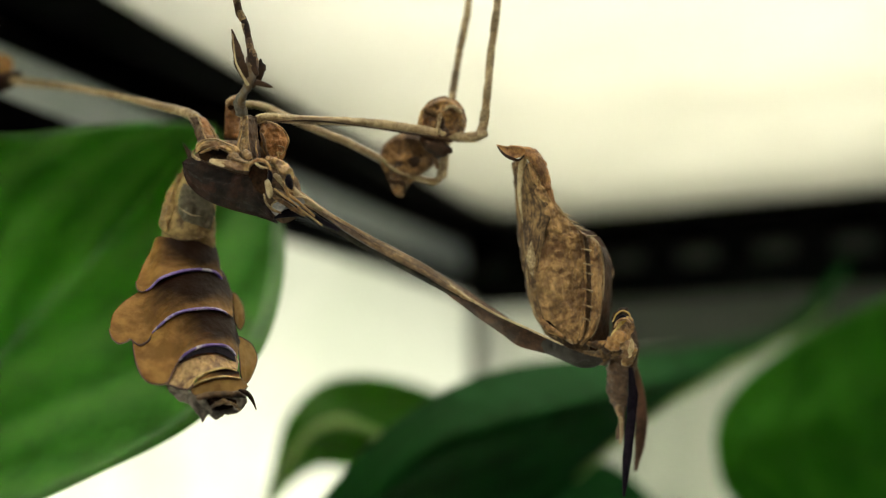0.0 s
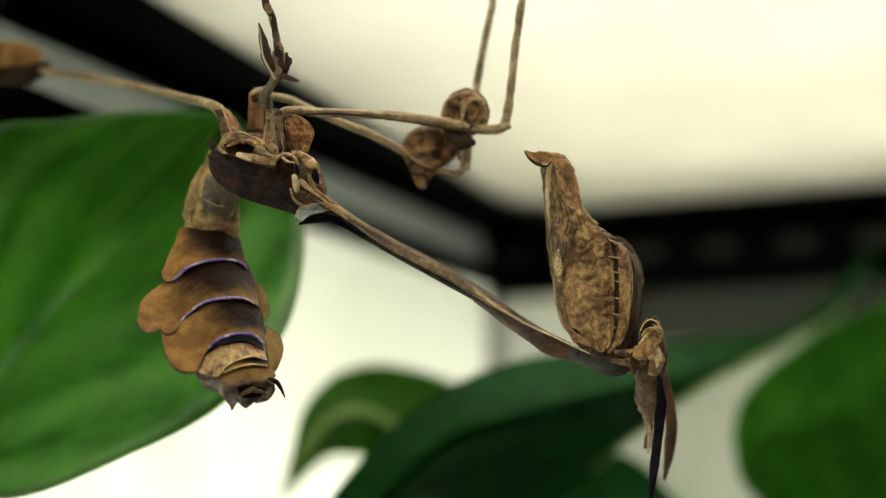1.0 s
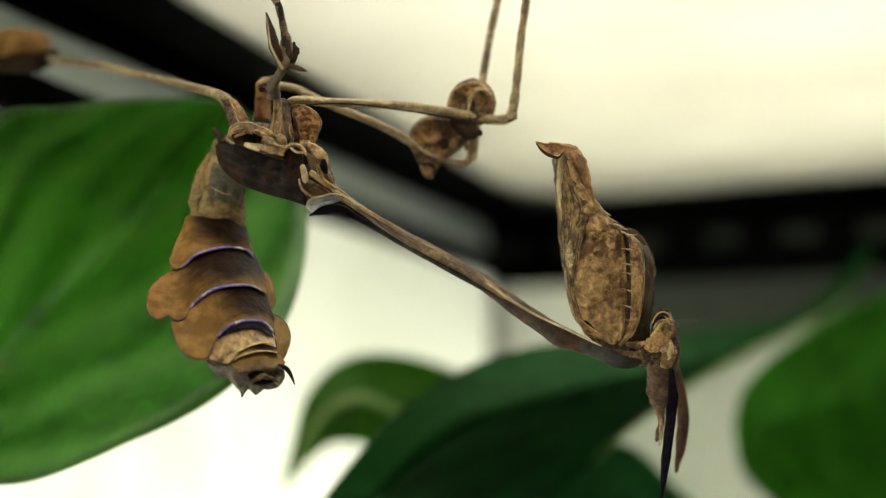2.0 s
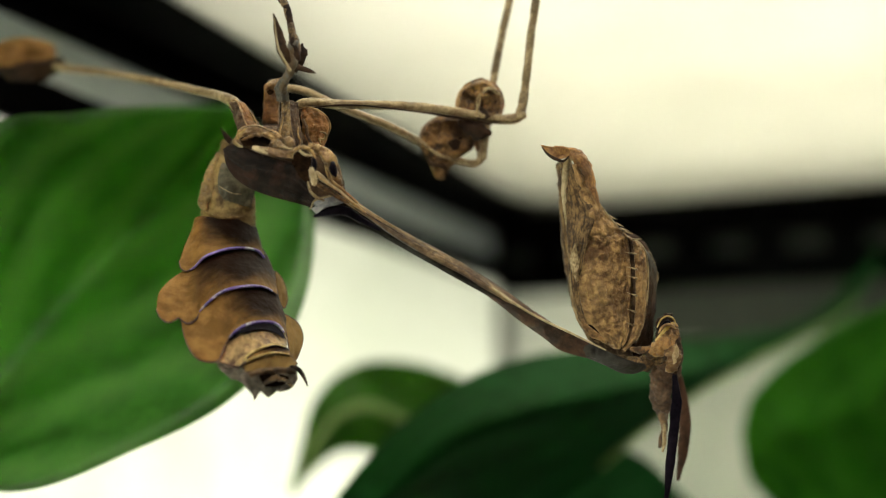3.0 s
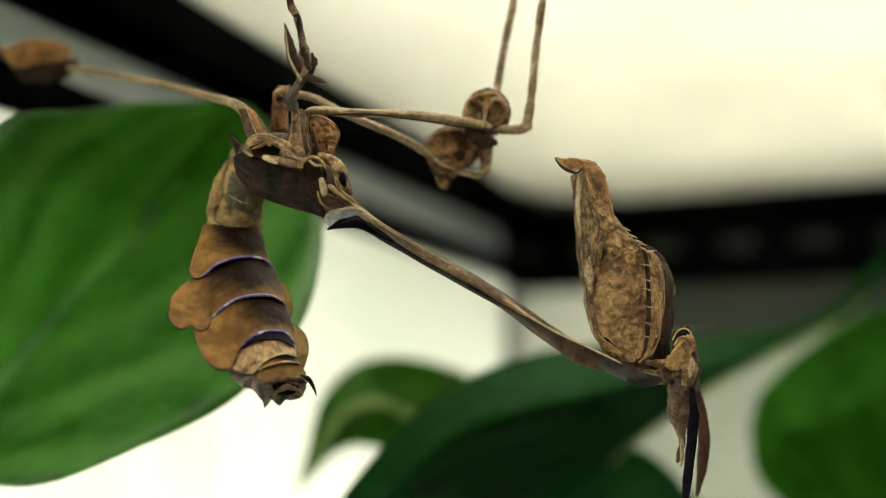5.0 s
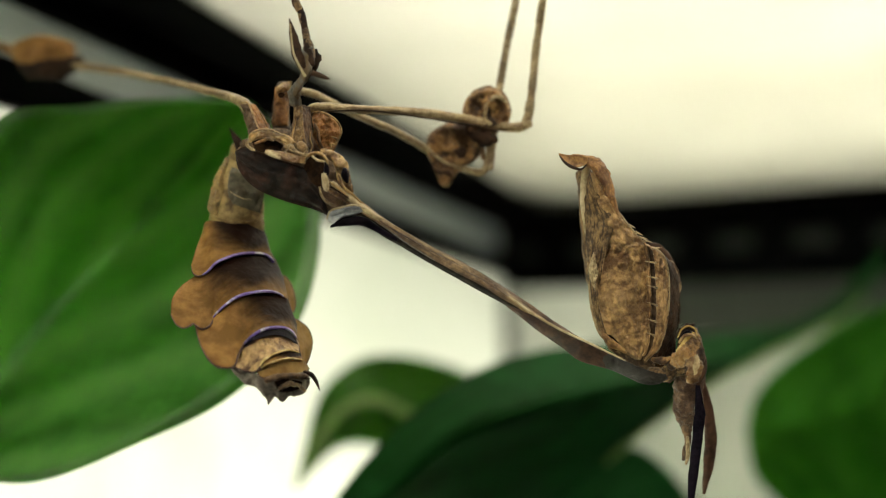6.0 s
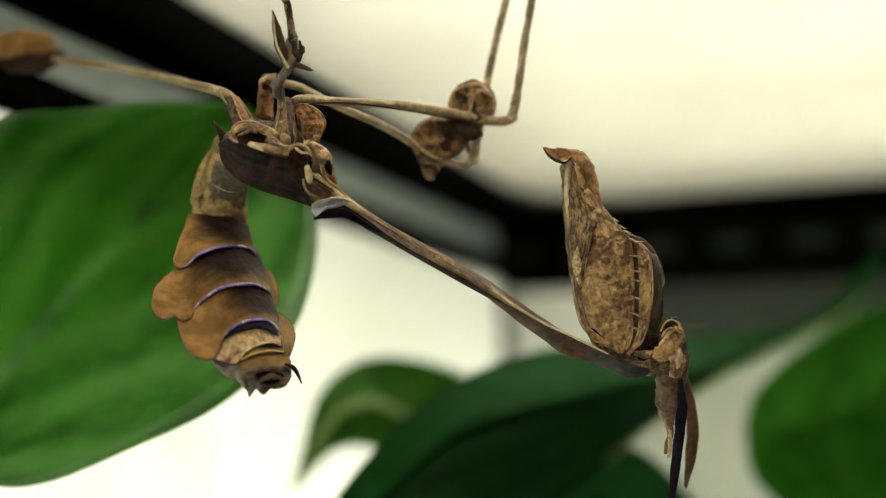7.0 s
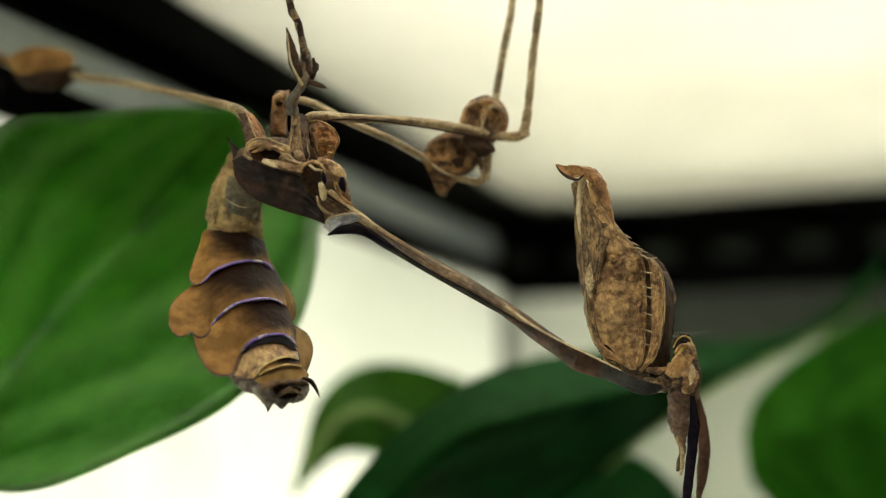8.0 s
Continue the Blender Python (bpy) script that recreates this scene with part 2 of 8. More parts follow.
def saddle(m, dark, centre, width):
    """A dark saddle on each back plate, strongest at its front end."""
    t = m.node_tree
    b = t.nodes["Principled BSDF"]
    src = b.inputs["Base Color"].links[0].from_socket
    uvn, sep = t.nodes.new("ShaderNodeUVMap"), t.nodes.new("ShaderNodeSeparateXYZ")
    nz = t.nodes.new("ShaderNodeTexNoise")
    nz.inputs["Scale"].default_value = 7.0
    t.links.new(uvn.outputs[0], sep.inputs[0])
    t.links.new(uvn.outputs[0], nz.inputs["Vector"])

    def calc(op, a, b_=None):
        n = t.nodes.new("ShaderNodeMath")
        n.operation = op
        for sock, v in zip(n.inputs, (a, b_)):
            if v is None:
                continue
            if isinstance(v, float):
                sock.default_value = v
            else:
                t.links.new(v, sock)
        return n.outputs[0]
    off = calc("ABSOLUTE", calc("SUBTRACT", sep.outputs[0], centre))
    across = calc("SUBTRACT", 1.0, calc("DIVIDE", off, width))
    along = calc("SUBTRACT", 1.25, calc("MULTIPLY", sep.outputs[1], 0.95))
    both = calc("ADD", calc("MULTIPLY", across, along), calc("MULTIPLY", calc("SUBTRACT", nz.outputs["Fac"], 0.5), 0.2))
    ramp = t.nodes.new("ShaderNodeMapRange")
    ramp.interpolation_type = "SMOOTHSTEP"
    ramp.inputs[1].default_value, ramp.inputs[2].default_value = 0.08, 0.6
    t.links.new(both, ramp.inputs[0])
    over = t.nodes.new("ShaderNodeMix")
    over.data_type, over.inputs[7].default_value = "RGBA", (*dark, 1)
    t.links.new(ramp.outputs[0], over.inputs[0])
    t.links.new(src, over.inputs[6])
    t.links.new(over.outputs[2], b.inputs["Base Color"])


saddle(TERGITE, (0.015, 0.005, 0.0016), 0.76, 0.46)

# ---- mesh helpers ----
def mesh_of(name, bm, material, smooth=True):
    me = bpy.data.meshes.new(name)
    bmesh.ops.recalc_face_normals(bm, faces=bm.faces)
    bm.to_mesh(me)
    bm.free()
    me.materials.append(material)
    if smooth:
        me.polygons.foreach_set("use_smooth", [True] * len(me.polygons))
    return me


def part(name, bm, material, parent, label="", smooth=True):
    ob = new(name, mesh_of(name, bm, material, smooth))
    ob.parent = parent
    if label:
        tagged(ob, label)
    return ob


def box(lo, hi, bm=None, bevel=0.0):
    bm = bm or bmesh.new()
    c = [(a + b) / 2 for a, b in zip(lo, hi)]
    s = [b - a for a, b in zip(lo, hi)]
    made = bmesh.ops.create_cube(bm, size=1, matrix=Matrix.Translation(c) @ Matrix.Diagonal((*s, 1)))
    if bevel:
        edges = {e for v in made["verts"] for e in v.link_edges}
        bmesh.ops.bevel(bm, geom=list(edges), offset=bevel, segments=2, profile=0.6, affect="EDGES")
    return bm


def spline(points, steps):
    """Points along a smooth curve through the given ones (any number of columns)."""
    p = np.array(points, float)
    if len(p) == 2:
        return np.array([p[0] + (p[1] - p[0]) * u for u in np.linspace(0, 1, steps)])
    q = np.vstack([2 * p[0] - p[1], p, 2 * p[-1] - p[-2]])
    out = []
    for u in np.linspace(0, len(p) - 1, steps):
        i = min(int(u), len(p) - 2)
        f = u - i
        a, b, c, d = q[i:i + 4]
        out.append(0.5 * (2 * b + (c - a) * f + (2 * a - 5 * b + 4 * c - d) * f * f + (3 * b - a - 3 * c + d) * f ** 3))
    return np.array(out)


MM = 0.001


def loft(points, o=(0, 0, 0), steps=24, seg=12, rough=0.0, grain=0.6, lens=1.0, bm=None, unit=MM, facing=(0, 1, 0), crease=0.0, caps=True, pebble=0.0):
    """A closed body along rows of x, y, z, half width, half thickness. The width lies across the way and across `facing`.
    lens above 1 sharpens the two side edges; rough wrinkles it."""
    bm = bm or bmesh.new()
    q = spline(points, steps)
    if caps:
        ends = []
        for a, b in ((q[0], q[1]), (q[-1], q[-2])):
            d = (a[:3] - b[:3]) / max(np.linalg.norm(a[:3] - b[:3]), 1e-9)
            r = min(a[3], a[4])
            ends.append([np.array([*(a[:3] + d * r * k), a[3] * f, a[4] * f]) for k, f in ((0.35, 0.9), (0.62, 0.68), (0.78, 0.35))])
        q = np.vstack([ends[0][::-1], q, ends[1]])
        steps = len(q)
    rings, face = [], Vector(facing)
    last = None
    for i, row_ in enumerate(q):
        c = Vector(row_[:3])
        w, h = max(row_[3], 2e-5 / unit), max(row_[4], 2e-5 / unit)
        a, b = Vector(q[max(i - 1, 0)][:3]), Vector(q[min(i + 1, steps - 1)][:3])
        way = (b - a).normalized()
        side = way.cross(face)
        if side.length < 0.25 and last is not None:
            side = last - way * last.dot(way)
        side.normalize()
        last = side
        up = side.cross(way)
        ring = []
        for k in range(seg):
            ang = 2 * math.pi * k / seg
            cx, sy = math.cos(ang), math.sin(ang)
            t_ = math.copysign(abs(sy) ** lens, sy)
            p = c + side * (w * cx) + up * (h * t_)
            if rough:
                v = noise.noise_vector(p * grain + Vector((3.1, 7.7, 1.3)))
                v2 = noise.noise_vector(p * grain * 3.3)
                p = p + (v * 0.7 + v2 * 0.4) * rough * min(1.0, (w + h) * 1.2)
            if crease:
                n1 = 1 - abs(noise.noise(p * grain * 1.7 + Vector((9.2, 0.4, 5.5)))) * 2.2
                n2 = 1 - abs(noise.noise(p * grain * 4.1 + Vector((1.2, 8.4, 2.5)))) * 2.2
                p = p + (side * cx + up * t_) * (n1 * 0.7 + n2 * 0.35 - 0.5) * crease * min(1.0, (w + h) * 0.8)
            if pebble:
                g = noise.noise(p * 2.1) * 0.6 + noise.noise(p * 4.6 + Vector((2.2, 1.1, 4.4))) * 0.5
                p = p + (side * cx + up * t_) * g * pebble
            ring.append(bm.verts.new((p - Vector(o)) * unit))
        rings.append(ring)
    uv = bm.loops.layers.uv.verify()
    for i, (r0, r1) in enumerate(zip(rings, rings[1:])):
        for k in range(seg):
            f = bm.faces.new((r0[k], r0[(k + 1) % seg], r1[(k + 1) % seg], r1[k]))
            for lp, (a, b) in zip(f.loops, ((k, i), (k + 1, i), (k + 1, i + 1), (k, i + 1))):
                lp[uv].uv = (a / seg, b / (steps - 1))
    bm.faces.new(rings[0][::-1])
    bm.faces.new(rings[-1])
    return bm


def flake(outline, o, parent, name, material, thick=0.25, bulge=0.4, edge=None, edge_r=0.11, label="", wrinkle=0.18, n=44):
    """A thin rounded plate inside a closed outline, swollen towards its front, with an optional rim of another material."""
    p = list(outline)
    q = spline([p[-1], *p, p[0], p[1]], (len(p) + 2) * 8 + 1)[8:-16]
    q = q[np.linspace(0, len(q), n, endpoint=False).astype(int)]
    mid_ = q.mean(axis=0)
    bm = bmesh.new()
    sides = []
    for front in (-1, 1):
        rings = []
        for r in (1.0, 0.93, 0.8, 0.6, 0.38, 0.16):
            ring = []
            for row_ in q:
                c = Vector(mid_ + (row_ - mid_) * r)
                lift = (bulge if front < 0 else bulge * 0.3) * (1 - r ** 2.5) + thick / 2 * (1 - r ** 12)
                c.y += front * lift + noise.noise(c * 0.9) * wrinkle * 1.4 + noise.noise(c * 2.6) * wrinkle * 0.7
                ring.append(bm.verts.new((c - Vector(o)) * MM))
            rings.append(ring)
        for r0, r1 in zip(rings, rings[1:]):
            for k in range(n):
                bm.faces.new((r0[k], r0[(k + 1) % n], r1[(k + 1) % n], r1[k]))
        bm.faces.new(rings[-1])
        sides.append(rings[0])
    for k in range(n):
        bm.faces.new((sides[0][k], sides[0][(k + 1) % n], sides[1][(k + 1) % n], sides[1][k]))
    ob = part(name, bm, material, parent, label)
    if edge:
        bm = bmesh.new()
        rings = []
        for k in range(n):
            c = Vector(q[k])
            c.y += noise.noise(c * 0.9) * wrinkle * 1.4 + noise.noise(c * 2.6) * wrinkle * 0.7
            way = Vector(q[(k + 1) % n] - q[k - 1]).normalized()
            out_ = way.cross(Vector((0, 1, 0))).normalized()
            rings.append([bm.verts.new((c + (out_ * math.cos(a) + out_.cross(way) * math.sin(a)) * edge_r - Vector(o)) * MM)
                          for a in [math.pi * m_ / 3 for m_ in range(6)]])
        for k in range(n):
            r0, r1 = rings[k], rings[(k + 1) % n]
            for m_ in range(6):
                bm.faces.new((r0[m_], r0[(m_ + 1) % 6], r1[(m_ + 1) % 6], r1[m_]))
        part("edge", bm, edge, parent)
    return ob


def sheet(upper, lower, o, parent, name, material, thick=0.25, swell=0.0, rough=0.12, grain=0.8, pebble=0.0, cols=60, rows=20, label="", ribs=0.0, rib_count=7.0):
    """A thin shaped plate between two margins that run side by side; swell lifts its middle, ribs fold it across, pebble roughens it."""
    u3, v3 = spline(upper, cols), spline(lower, cols)
    bm = bmesh.new()
    uv = bm.loops.layers.uv.verify()
    grids = []
    for back in (False, True):
        grid = []
        for i in range(cols):
            line = []
            fi = math.sin(math.pi * i / (cols - 1))
            for j in range(rows + 1):
                f = j / rows
                p = Vector(u3[i]).lerp(Vector(v3[i]), f)
                inner = min(1.0, 4 * f * (1 - f)) * min(1.0, 3 * fi)
                lift = swell * math.sin(math.pi * f) * fi ** 0.6
                n_ = noise.noise(p * grain) * rough + noise.noise(p * grain * 2.7 + Vector((4.0, 1.0, 7.0))) * rough * 0.5
                if pebble:
                    n_ += (noise.noise(p * 2.3) * 0.6 + noise.noise(p * 5.2 + Vector((2.0, 5.0, 1.0))) * 0.5) * pebble
                if ribs:
                    n_ += math.sin(math.tau * (rib_count * (f + 0.25 * i / cols))) * ribs * inner
                p.y += -lift - n_
                if back:
                    p.y += thick * (0.35 + 0.65 * inner)
                line.append(bm.verts.new((p - Vector(o)) * MM))
            grid.append(line)
        grids.append(grid)
    spot = {}
    for grid in grids:
        for i, line in enumerate(grid):
            for j, v in enumerate(line):
                spot[v] = (i / (cols - 1), j / rows)
    a, b = grids
    for i in range(cols - 1):
        for j in range(rows):
            bm.faces.new((a[i][j], a[i][j + 1], a[i + 1][j + 1], a[i + 1][j]))
            bm.faces.new((b[i][j], b[i + 1][j], b[i + 1][j + 1], b[i][j + 1]))
        for j in (0, rows):
            bm.faces.new((a[i][j], a[i + 1][j], b[i + 1][j], b[i][j]))
    for i in (0, cols - 1):
        for j in range(rows):
            bm.faces.new((a[i][j], b[i][j], b[i][j + 1], a[i][j + 1]))
    for f in bm.faces:
        for lp in f.loops:
            lp[uv].uv = spot[lp.vert]
    bmesh.ops.remove_doubles(bm, verts=bm.verts, dist=1e-6)
    return part(name, bm, material, parent, label)


def margin(line, o, parent, name, material, start, end, r, label="", lift=0.05, rough=0.04):
    """A thin bead along part of a margin."""
    q = spline(line, 80)[int(80 * start):max(int(80 * end), int(80 * start) + 3)]
    n = len(q) - 1
    rows_ = [(p[0], p[1] - lift, p[2], r * (0.45 + 0.55 * math.sin(math.pi * k / n) ** 0.5), r * 0.9) for k, p in enumerate(q)]
    return part(name, loft(rows_, o, steps=max(30, n), seg=8, rough=rough, grain=1.6), material, parent, label)


# ---- the terrarium ----
tagged(new("floor", mesh_of("floor", box((-0.02, -0.02, -0.012), (0.47, 0.47, 0.0), bevel=0.002), SOIL, False)),
       "dark soil floor of the terrarium", "floor", kind="structure")


def wall_panel(name, lo, hi, label, material=WHITE):
    return tagged(new(name, mesh_of(name, box(lo, hi, bevel=0.0003), material, False)), label, "wall", kind="structure")


wall_panel("wall_west", (-0.0006, 0.0, 0.0), (0.0, 0.45, 0.4243), "white translucent side sheet of the terrarium, lit from outside", PANEL)
wall_panel("wall_north", (0.034, 0.4501, 0.0), (0.45, 0.456, 0.4063), "pale rear panel of the terrarium", DULL)
# separate strip that carries the shade below the rails in its colour
wall_panel("wall_north_shade", (0.034, 0.4503, 0.4065), (0.45, 0.456, 0.4211), "upper rear panel, its shade put into a darker grey", REARSHADE)
# end split off as a translucent sheet so the added side lamp brightens it
wall_panel("wall_north_end", (-0.0006, 0.4502, 0.0), (0.0338, 0.4508, 0.4211), "white end of the rear panel beside the corner post, made translucent to brighten it", PANEL)
# unseen side, made black so that little light bounces back
wall_panel("wall_east", (0.45, 0.0, 0.0), (0.456, 0.456, 0.4243), "unseen side panel of the terrarium, black to cut bounced light", BLACK)

tagged(new("corner_post", mesh_of("corner_post", box((0.0009, 0.4437, 0.0), (0.0045, 0.4484, 0.4211), bevel=0.0015), POST)),
       "pale grey post in the terrarium corner", "post", kind="structure")


def frame_bar(name, lo, hi, material, label):
    return tagged(new(name, mesh_of(name, box(lo, hi, bevel=0.0012), material)), label, "frame", kind="structure")


for side_name, axis in (("west", 0), ("north", 1), ("east", 2)):
    def span(lo, hi, z0, z1):
        if axis == 0:
            return (lo, 0.0, z0), (hi, 0.4495, z1)
        if axis == 1:
            return (-0.006, 0.45 - hi, z0), (0.456, 0.45 - lo, z1)
        return (0.45 - hi, 0.0, z0), (0.45 - lo, 0.4395, z1)
    frame_bar("lower_rail_" + side_name, *span(-0.006, 0.0015, 0.4213 if axis == 1 else 0.4245, 0.4297 if axis == 1 else 0.4311), BLACK, "black plastic rail under the vent strip")
    # vent colour per side carries how much light falls there
    frame_bar("vent_strip_" + side_name, *span(-0.005, -0.001, 0.4298 if axis == 1 else 0.4312, 0.4395), VENTLIT if axis == 0 else VENTSHADE, "grey perforated vent strip below the lid")
    frame_bar("upper_rail_" + side_name, *span(-0.006, 0.0015, 0.4346 if axis == 1 else 0.4397, 0.4428), BLACK, "black plastic rail above the vent strip")
    frame_bar("lid_frame_" + side_name, *span(-0.006, 0.0165 if axis == 0 else 0.0137 if axis == 1 else 0.009, 0.4429, 0.455), BLACK, "black plastic frame round the mesh lid")

# posts that divide the vent strip of the rear side
for i in range(21):
    x = 0.0305 + (i - 1) * 0.0203
    frame_bar("vent_post", (x, 0.4485, 0.4297), (x + 0.0103, 0.4512, 0.4346), BLACK, "black plastic post in the vent strip")

# rounded inner corner of the lid's frame
bm = bmesh.new()
R, cx_, cy_ = 0.030, 0.0163 + 0.030, 0.4365 - 0.030
rim_ = [(0.0163, 0.4365)] + [(cx_ - R * math.cos(a), cy_ + R * math.sin(a)) for a in [math.pi / 2 * k / 12 for k in range(13)]]
low, high = [bm.verts.new((x, y, 0.4431)) for x, y in rim_], [bm.verts.new((x, y, 0.4548)) for x, y in rim_]
bm.faces.new(low)
bm.faces.new(high[::-1])
for k in range(len(rim_)):
    bm.faces.new((low[k], low[k - 1], high[k - 1], high[k]))
tagged(new("lid_frame_corner", mesh_of("lid_frame_corner", bm, BLACK, False)), "rounded black inner corner of the lid frame", "frame", kind="structure")

lid = new("mesh_lid")
tagged(lid, "white woven mesh lid with light coming through", "lid", kind="structure")
weave = bmesh.new()
bmesh.ops.create_grid(weave, x_segments=8, y_segments=8, size=0.5, matrix=Matrix.Translation((0.225, 0.2184, 0.4441)) @ Matrix.Diagonal((0.4316, 0.4358, 1, 1)))
part("fabric", weave, FABRIC, lid, smooth=False)
pitch = 0.0017
verts, faces = [], []
for i in range(int(0.430 / pitch)):
    x = 0.0095 + i * pitch
    for lo, hi in (((x, 0.0, 0.4430), (x + 0.00035, 0.4358, 0.4434)), ((0.0095, x + 0.0005, 0.4434), (0.4405, x + 0.00085, 0.4438))):
        n = len(verts)
        verts += [(a, b, c) for a in (lo[0], hi[0]) for b in (lo[1], hi[1]) for c in (lo[2], hi[2])]
        faces += [[n + k for k in f] for f in ((0, 1, 3, 2), (4, 6, 7, 5), (0, 4, 5, 1), (2, 3, 7, 6), (0, 2, 6, 4), (1, 5, 7, 3))]
me = bpy.data.meshes.new("thread")
me.from_pydata(verts, [], faces)
me.materials.append(FABRIC)
woven = tagged(new("woven_thread", me), kind="stuff")
woven.parent = lid

# ---- the unseen room round it, kept dark to cut bounced light ----
tagged(new("ground", mesh_of("ground", box((-2.0, -2.2, -0.80), (2.2, 1.6, -0.75)), WOOD, False)), "brown wooden room floor", "floor", kind="structure")
for nm, lo, hi in (("room_wall_west", (-2.05, -2.2, -0.75), (-2.0, 1.6, 1.75)), ("room_wall_east", (2.2, -2.2, -0.75), (2.25, 1.6, 1.75)),
                   ("room_wall_north", (-2.0, 1.6, -0.75), (2.2, 1.65, 1.75)), ("room_wall_south", (-2.0, -2.25, -0.75), (2.2, -2.2, 1.75))):
    tagged(new(nm, mesh_of(nm, box(lo, hi), PAINT, False)), "unseen room wall, plain dark grey to cut bounced light", "wall", kind="structure")
tagged(new("ceiling", mesh_of("ceiling", box((-2.05, -2.25, 1.75), (2.25, 1.65, 1.8)), PAINT, False)), "unseen room ceiling, plain dark grey to cut bounced light", "ceiling", kind="structure")
table = new("table")
tagged(table, "plain brown wooden table under the terrarium", "table")
part("tabletop", box((-0.35, -0.25, -0.045), (0.8, 0.65, -0.0125), bevel=0.004), WOOD, table)
for x in (-0.3, 0.7):
    for y in (-0.2, 0.55):
        part("leg", box((x, y, -0.75), (x + 0.05, y + 0.05, -0.0455), bevel=0.003), WOOD, table)


# ---- the plant ----
PLANT_BASE = Vector((0.25, 0.33, 0.0))
plant = new("potted_vine")
plant.matrix_basis = Matrix.Translation(PLANT_BASE)
tagged(plant, "green climbing plant with broad glossy leaves", "plant")


def rib_end(u, thick_end):
    return u if thick_end else 1 - u


def leaf(upper, mid, lower, material, sag=0.004, nu=44, nv=10, vein=0.0009, ripple=0.0012, seed=0, thick_end=True, rib=True, ribw=1.0, ribmat=VEIN):
    """A blade between two edges and a midrib, each given by a few places; it is cupped, ribbed along its veins and has a thickness."""
    u3, m3, l3 = spline(upper, nu), spline(mid, nu), spline(lower, nu)
    bm = bmesh.new()
    tops, bottoms = [], []
    for i in range(nu):
        top, bottom = [], []
        a, m, b = Vector(u3[i]), Vector(m3[i]), Vector(l3[i])
        across = (b - a)
        along = Vector(m3[min(i + 1, nu - 1)]) - Vector(m3[max(i - 1, 0)])
        nrm = across.cross(along)
        nrm = nrm.normalized() if nrm.length > 1e-9 else Vector((0, -1, 0))
        if nrm.y > 0:
            nrm = -nrm
        for j in range(2 * nv + 1):
            s = j / nv - 1
            p = m.lerp(a, -s) if s < 0 else m.lerp(b, s)
            reach = min(1.0, across.length / 0.03)
            wavy = math.sin((i / nu * 22 - abs(s) * 5.0)) * vein * (1 - abs(s)) * min(1, abs(s) * 5)
            p = p + nrm * (sag * (1 - s * s) * reach * -1 + wavy * reach + noise.noise(p * 40 + Vector((seed, 0, 0))) * ripple * reach)
            top.append(bm.verts.new(p - PLANT_BASE))
            bottom.append(bm.verts.new(p - nrm * 0.0006 - PLANT_BASE))
        tops.append(top)
        bottoms.append(bottom)
    w = 2 * nv
    for i in range(nu - 1):
        for j in range(w):
            bm.faces.new((tops[i][j], tops[i][j + 1], tops[i + 1][j + 1], tops[i + 1][j]))
            bm.faces.new((bottoms[i][j], bottoms[i + 1][j], bottoms[i + 1][j + 1], bottoms[i][j + 1]))
        for g in (0, w):
            bm.faces.new((tops[i][g], tops[i + 1][g], bottoms[i + 1][g], bottoms[i][g]))
    uv = bm.loops.layers.uv.new("blade")
    where = {}
    for rows_ in (tops, bottoms):
        for i, r in enumerate(rows_):
            for j, v in enumerate(r):
                where[v] = (i / nu, j / nv - 1)
    for f in bm.faces:
        for lp in f.loops:
            u, s = where[lp.vert]
            lp[uv].uv = (u * 1.0 - abs(s) * 0.9 + (0.03 if s > 0 else 0), s)
    ob = part("leaf", bm, material, plant)
    if not rib:
        return ob
    rib_rows = [(*(m3[i] + np.array([0, -0.0001, 0])), (0.0005 + 0.0006 * rib_end(i / nu, thick_end)) * ribw, 0.0006) for i in range(1, nu - 1, 3)]
    part("midrib", loft(rib_rows, PLANT_BASE, steps=30, seg=8, unit=1.0), ribmat, ob, "paler midrib")
    return ob


def lit_leaf_edge(blade, edge, start, end, r):
    """A pale, slightly thickened bead along one edge of a blade, painted for the light that edge catches."""
    q = spline(edge, 60)[int(60 * start):int(60 * end)]
    rows_ = [(*p, r * (0.4 + 0.6 * math.sin(math.pi * k / len(q))), r * 0.6) for k, p in enumerate(q)]
    return part("margin", loft(rows_, PLANT_BASE, steps=60, seg=8, unit=1.0), VEIN, blade, "leaf edge, the light it catches painted as a pale bead")


def stalk(points, r=0.0022):
    q = [(*p, r, r) for p in points]
    return part("stalk", loft(q, PLANT_BASE, steps=20, seg=8, unit=1.0), LEAFDEEP, plant)


leaf([(0.0055, 0.2364, 0.3781), (0.0122, 0.2248, 0.3921), (0.0151, 0.2240, 0.4038), (0.0175, 0.2296, 0.4158), (0.0224, 0.2366, 0.4187), (0.0261, 0.2484, 0.4226), (0.0252, 0.2680, 0.4274)],
     [(0.0047, 0.2372, 0.3778), (0.0055, 0.2437, 0.3867), (0.0047, 0.2510, 0.3937), (0.0059, 0.2588, 0.4023), (0.0090, 0.2652, 0.4105), (0.0145, 0.2704, 0.4196), (0.0238, 0.2706, 0.4282)],
     [(0.0071, 0.2349, 0.3776), (0.0208, 0.2341, 0.3767), (0.0312, 0.2377, 0.3806), (0.0406, 0.2439, 0.3867), (0.0446, 0.2515, 0.3970), (0.0410, 0.2595, 0.4122), (0.0239, 0.2707, 0.4281)],
     LEAF, sag=0.001, seed=1, vein=0.0004, ripple=0.0018, thick_end=False, rib=False)
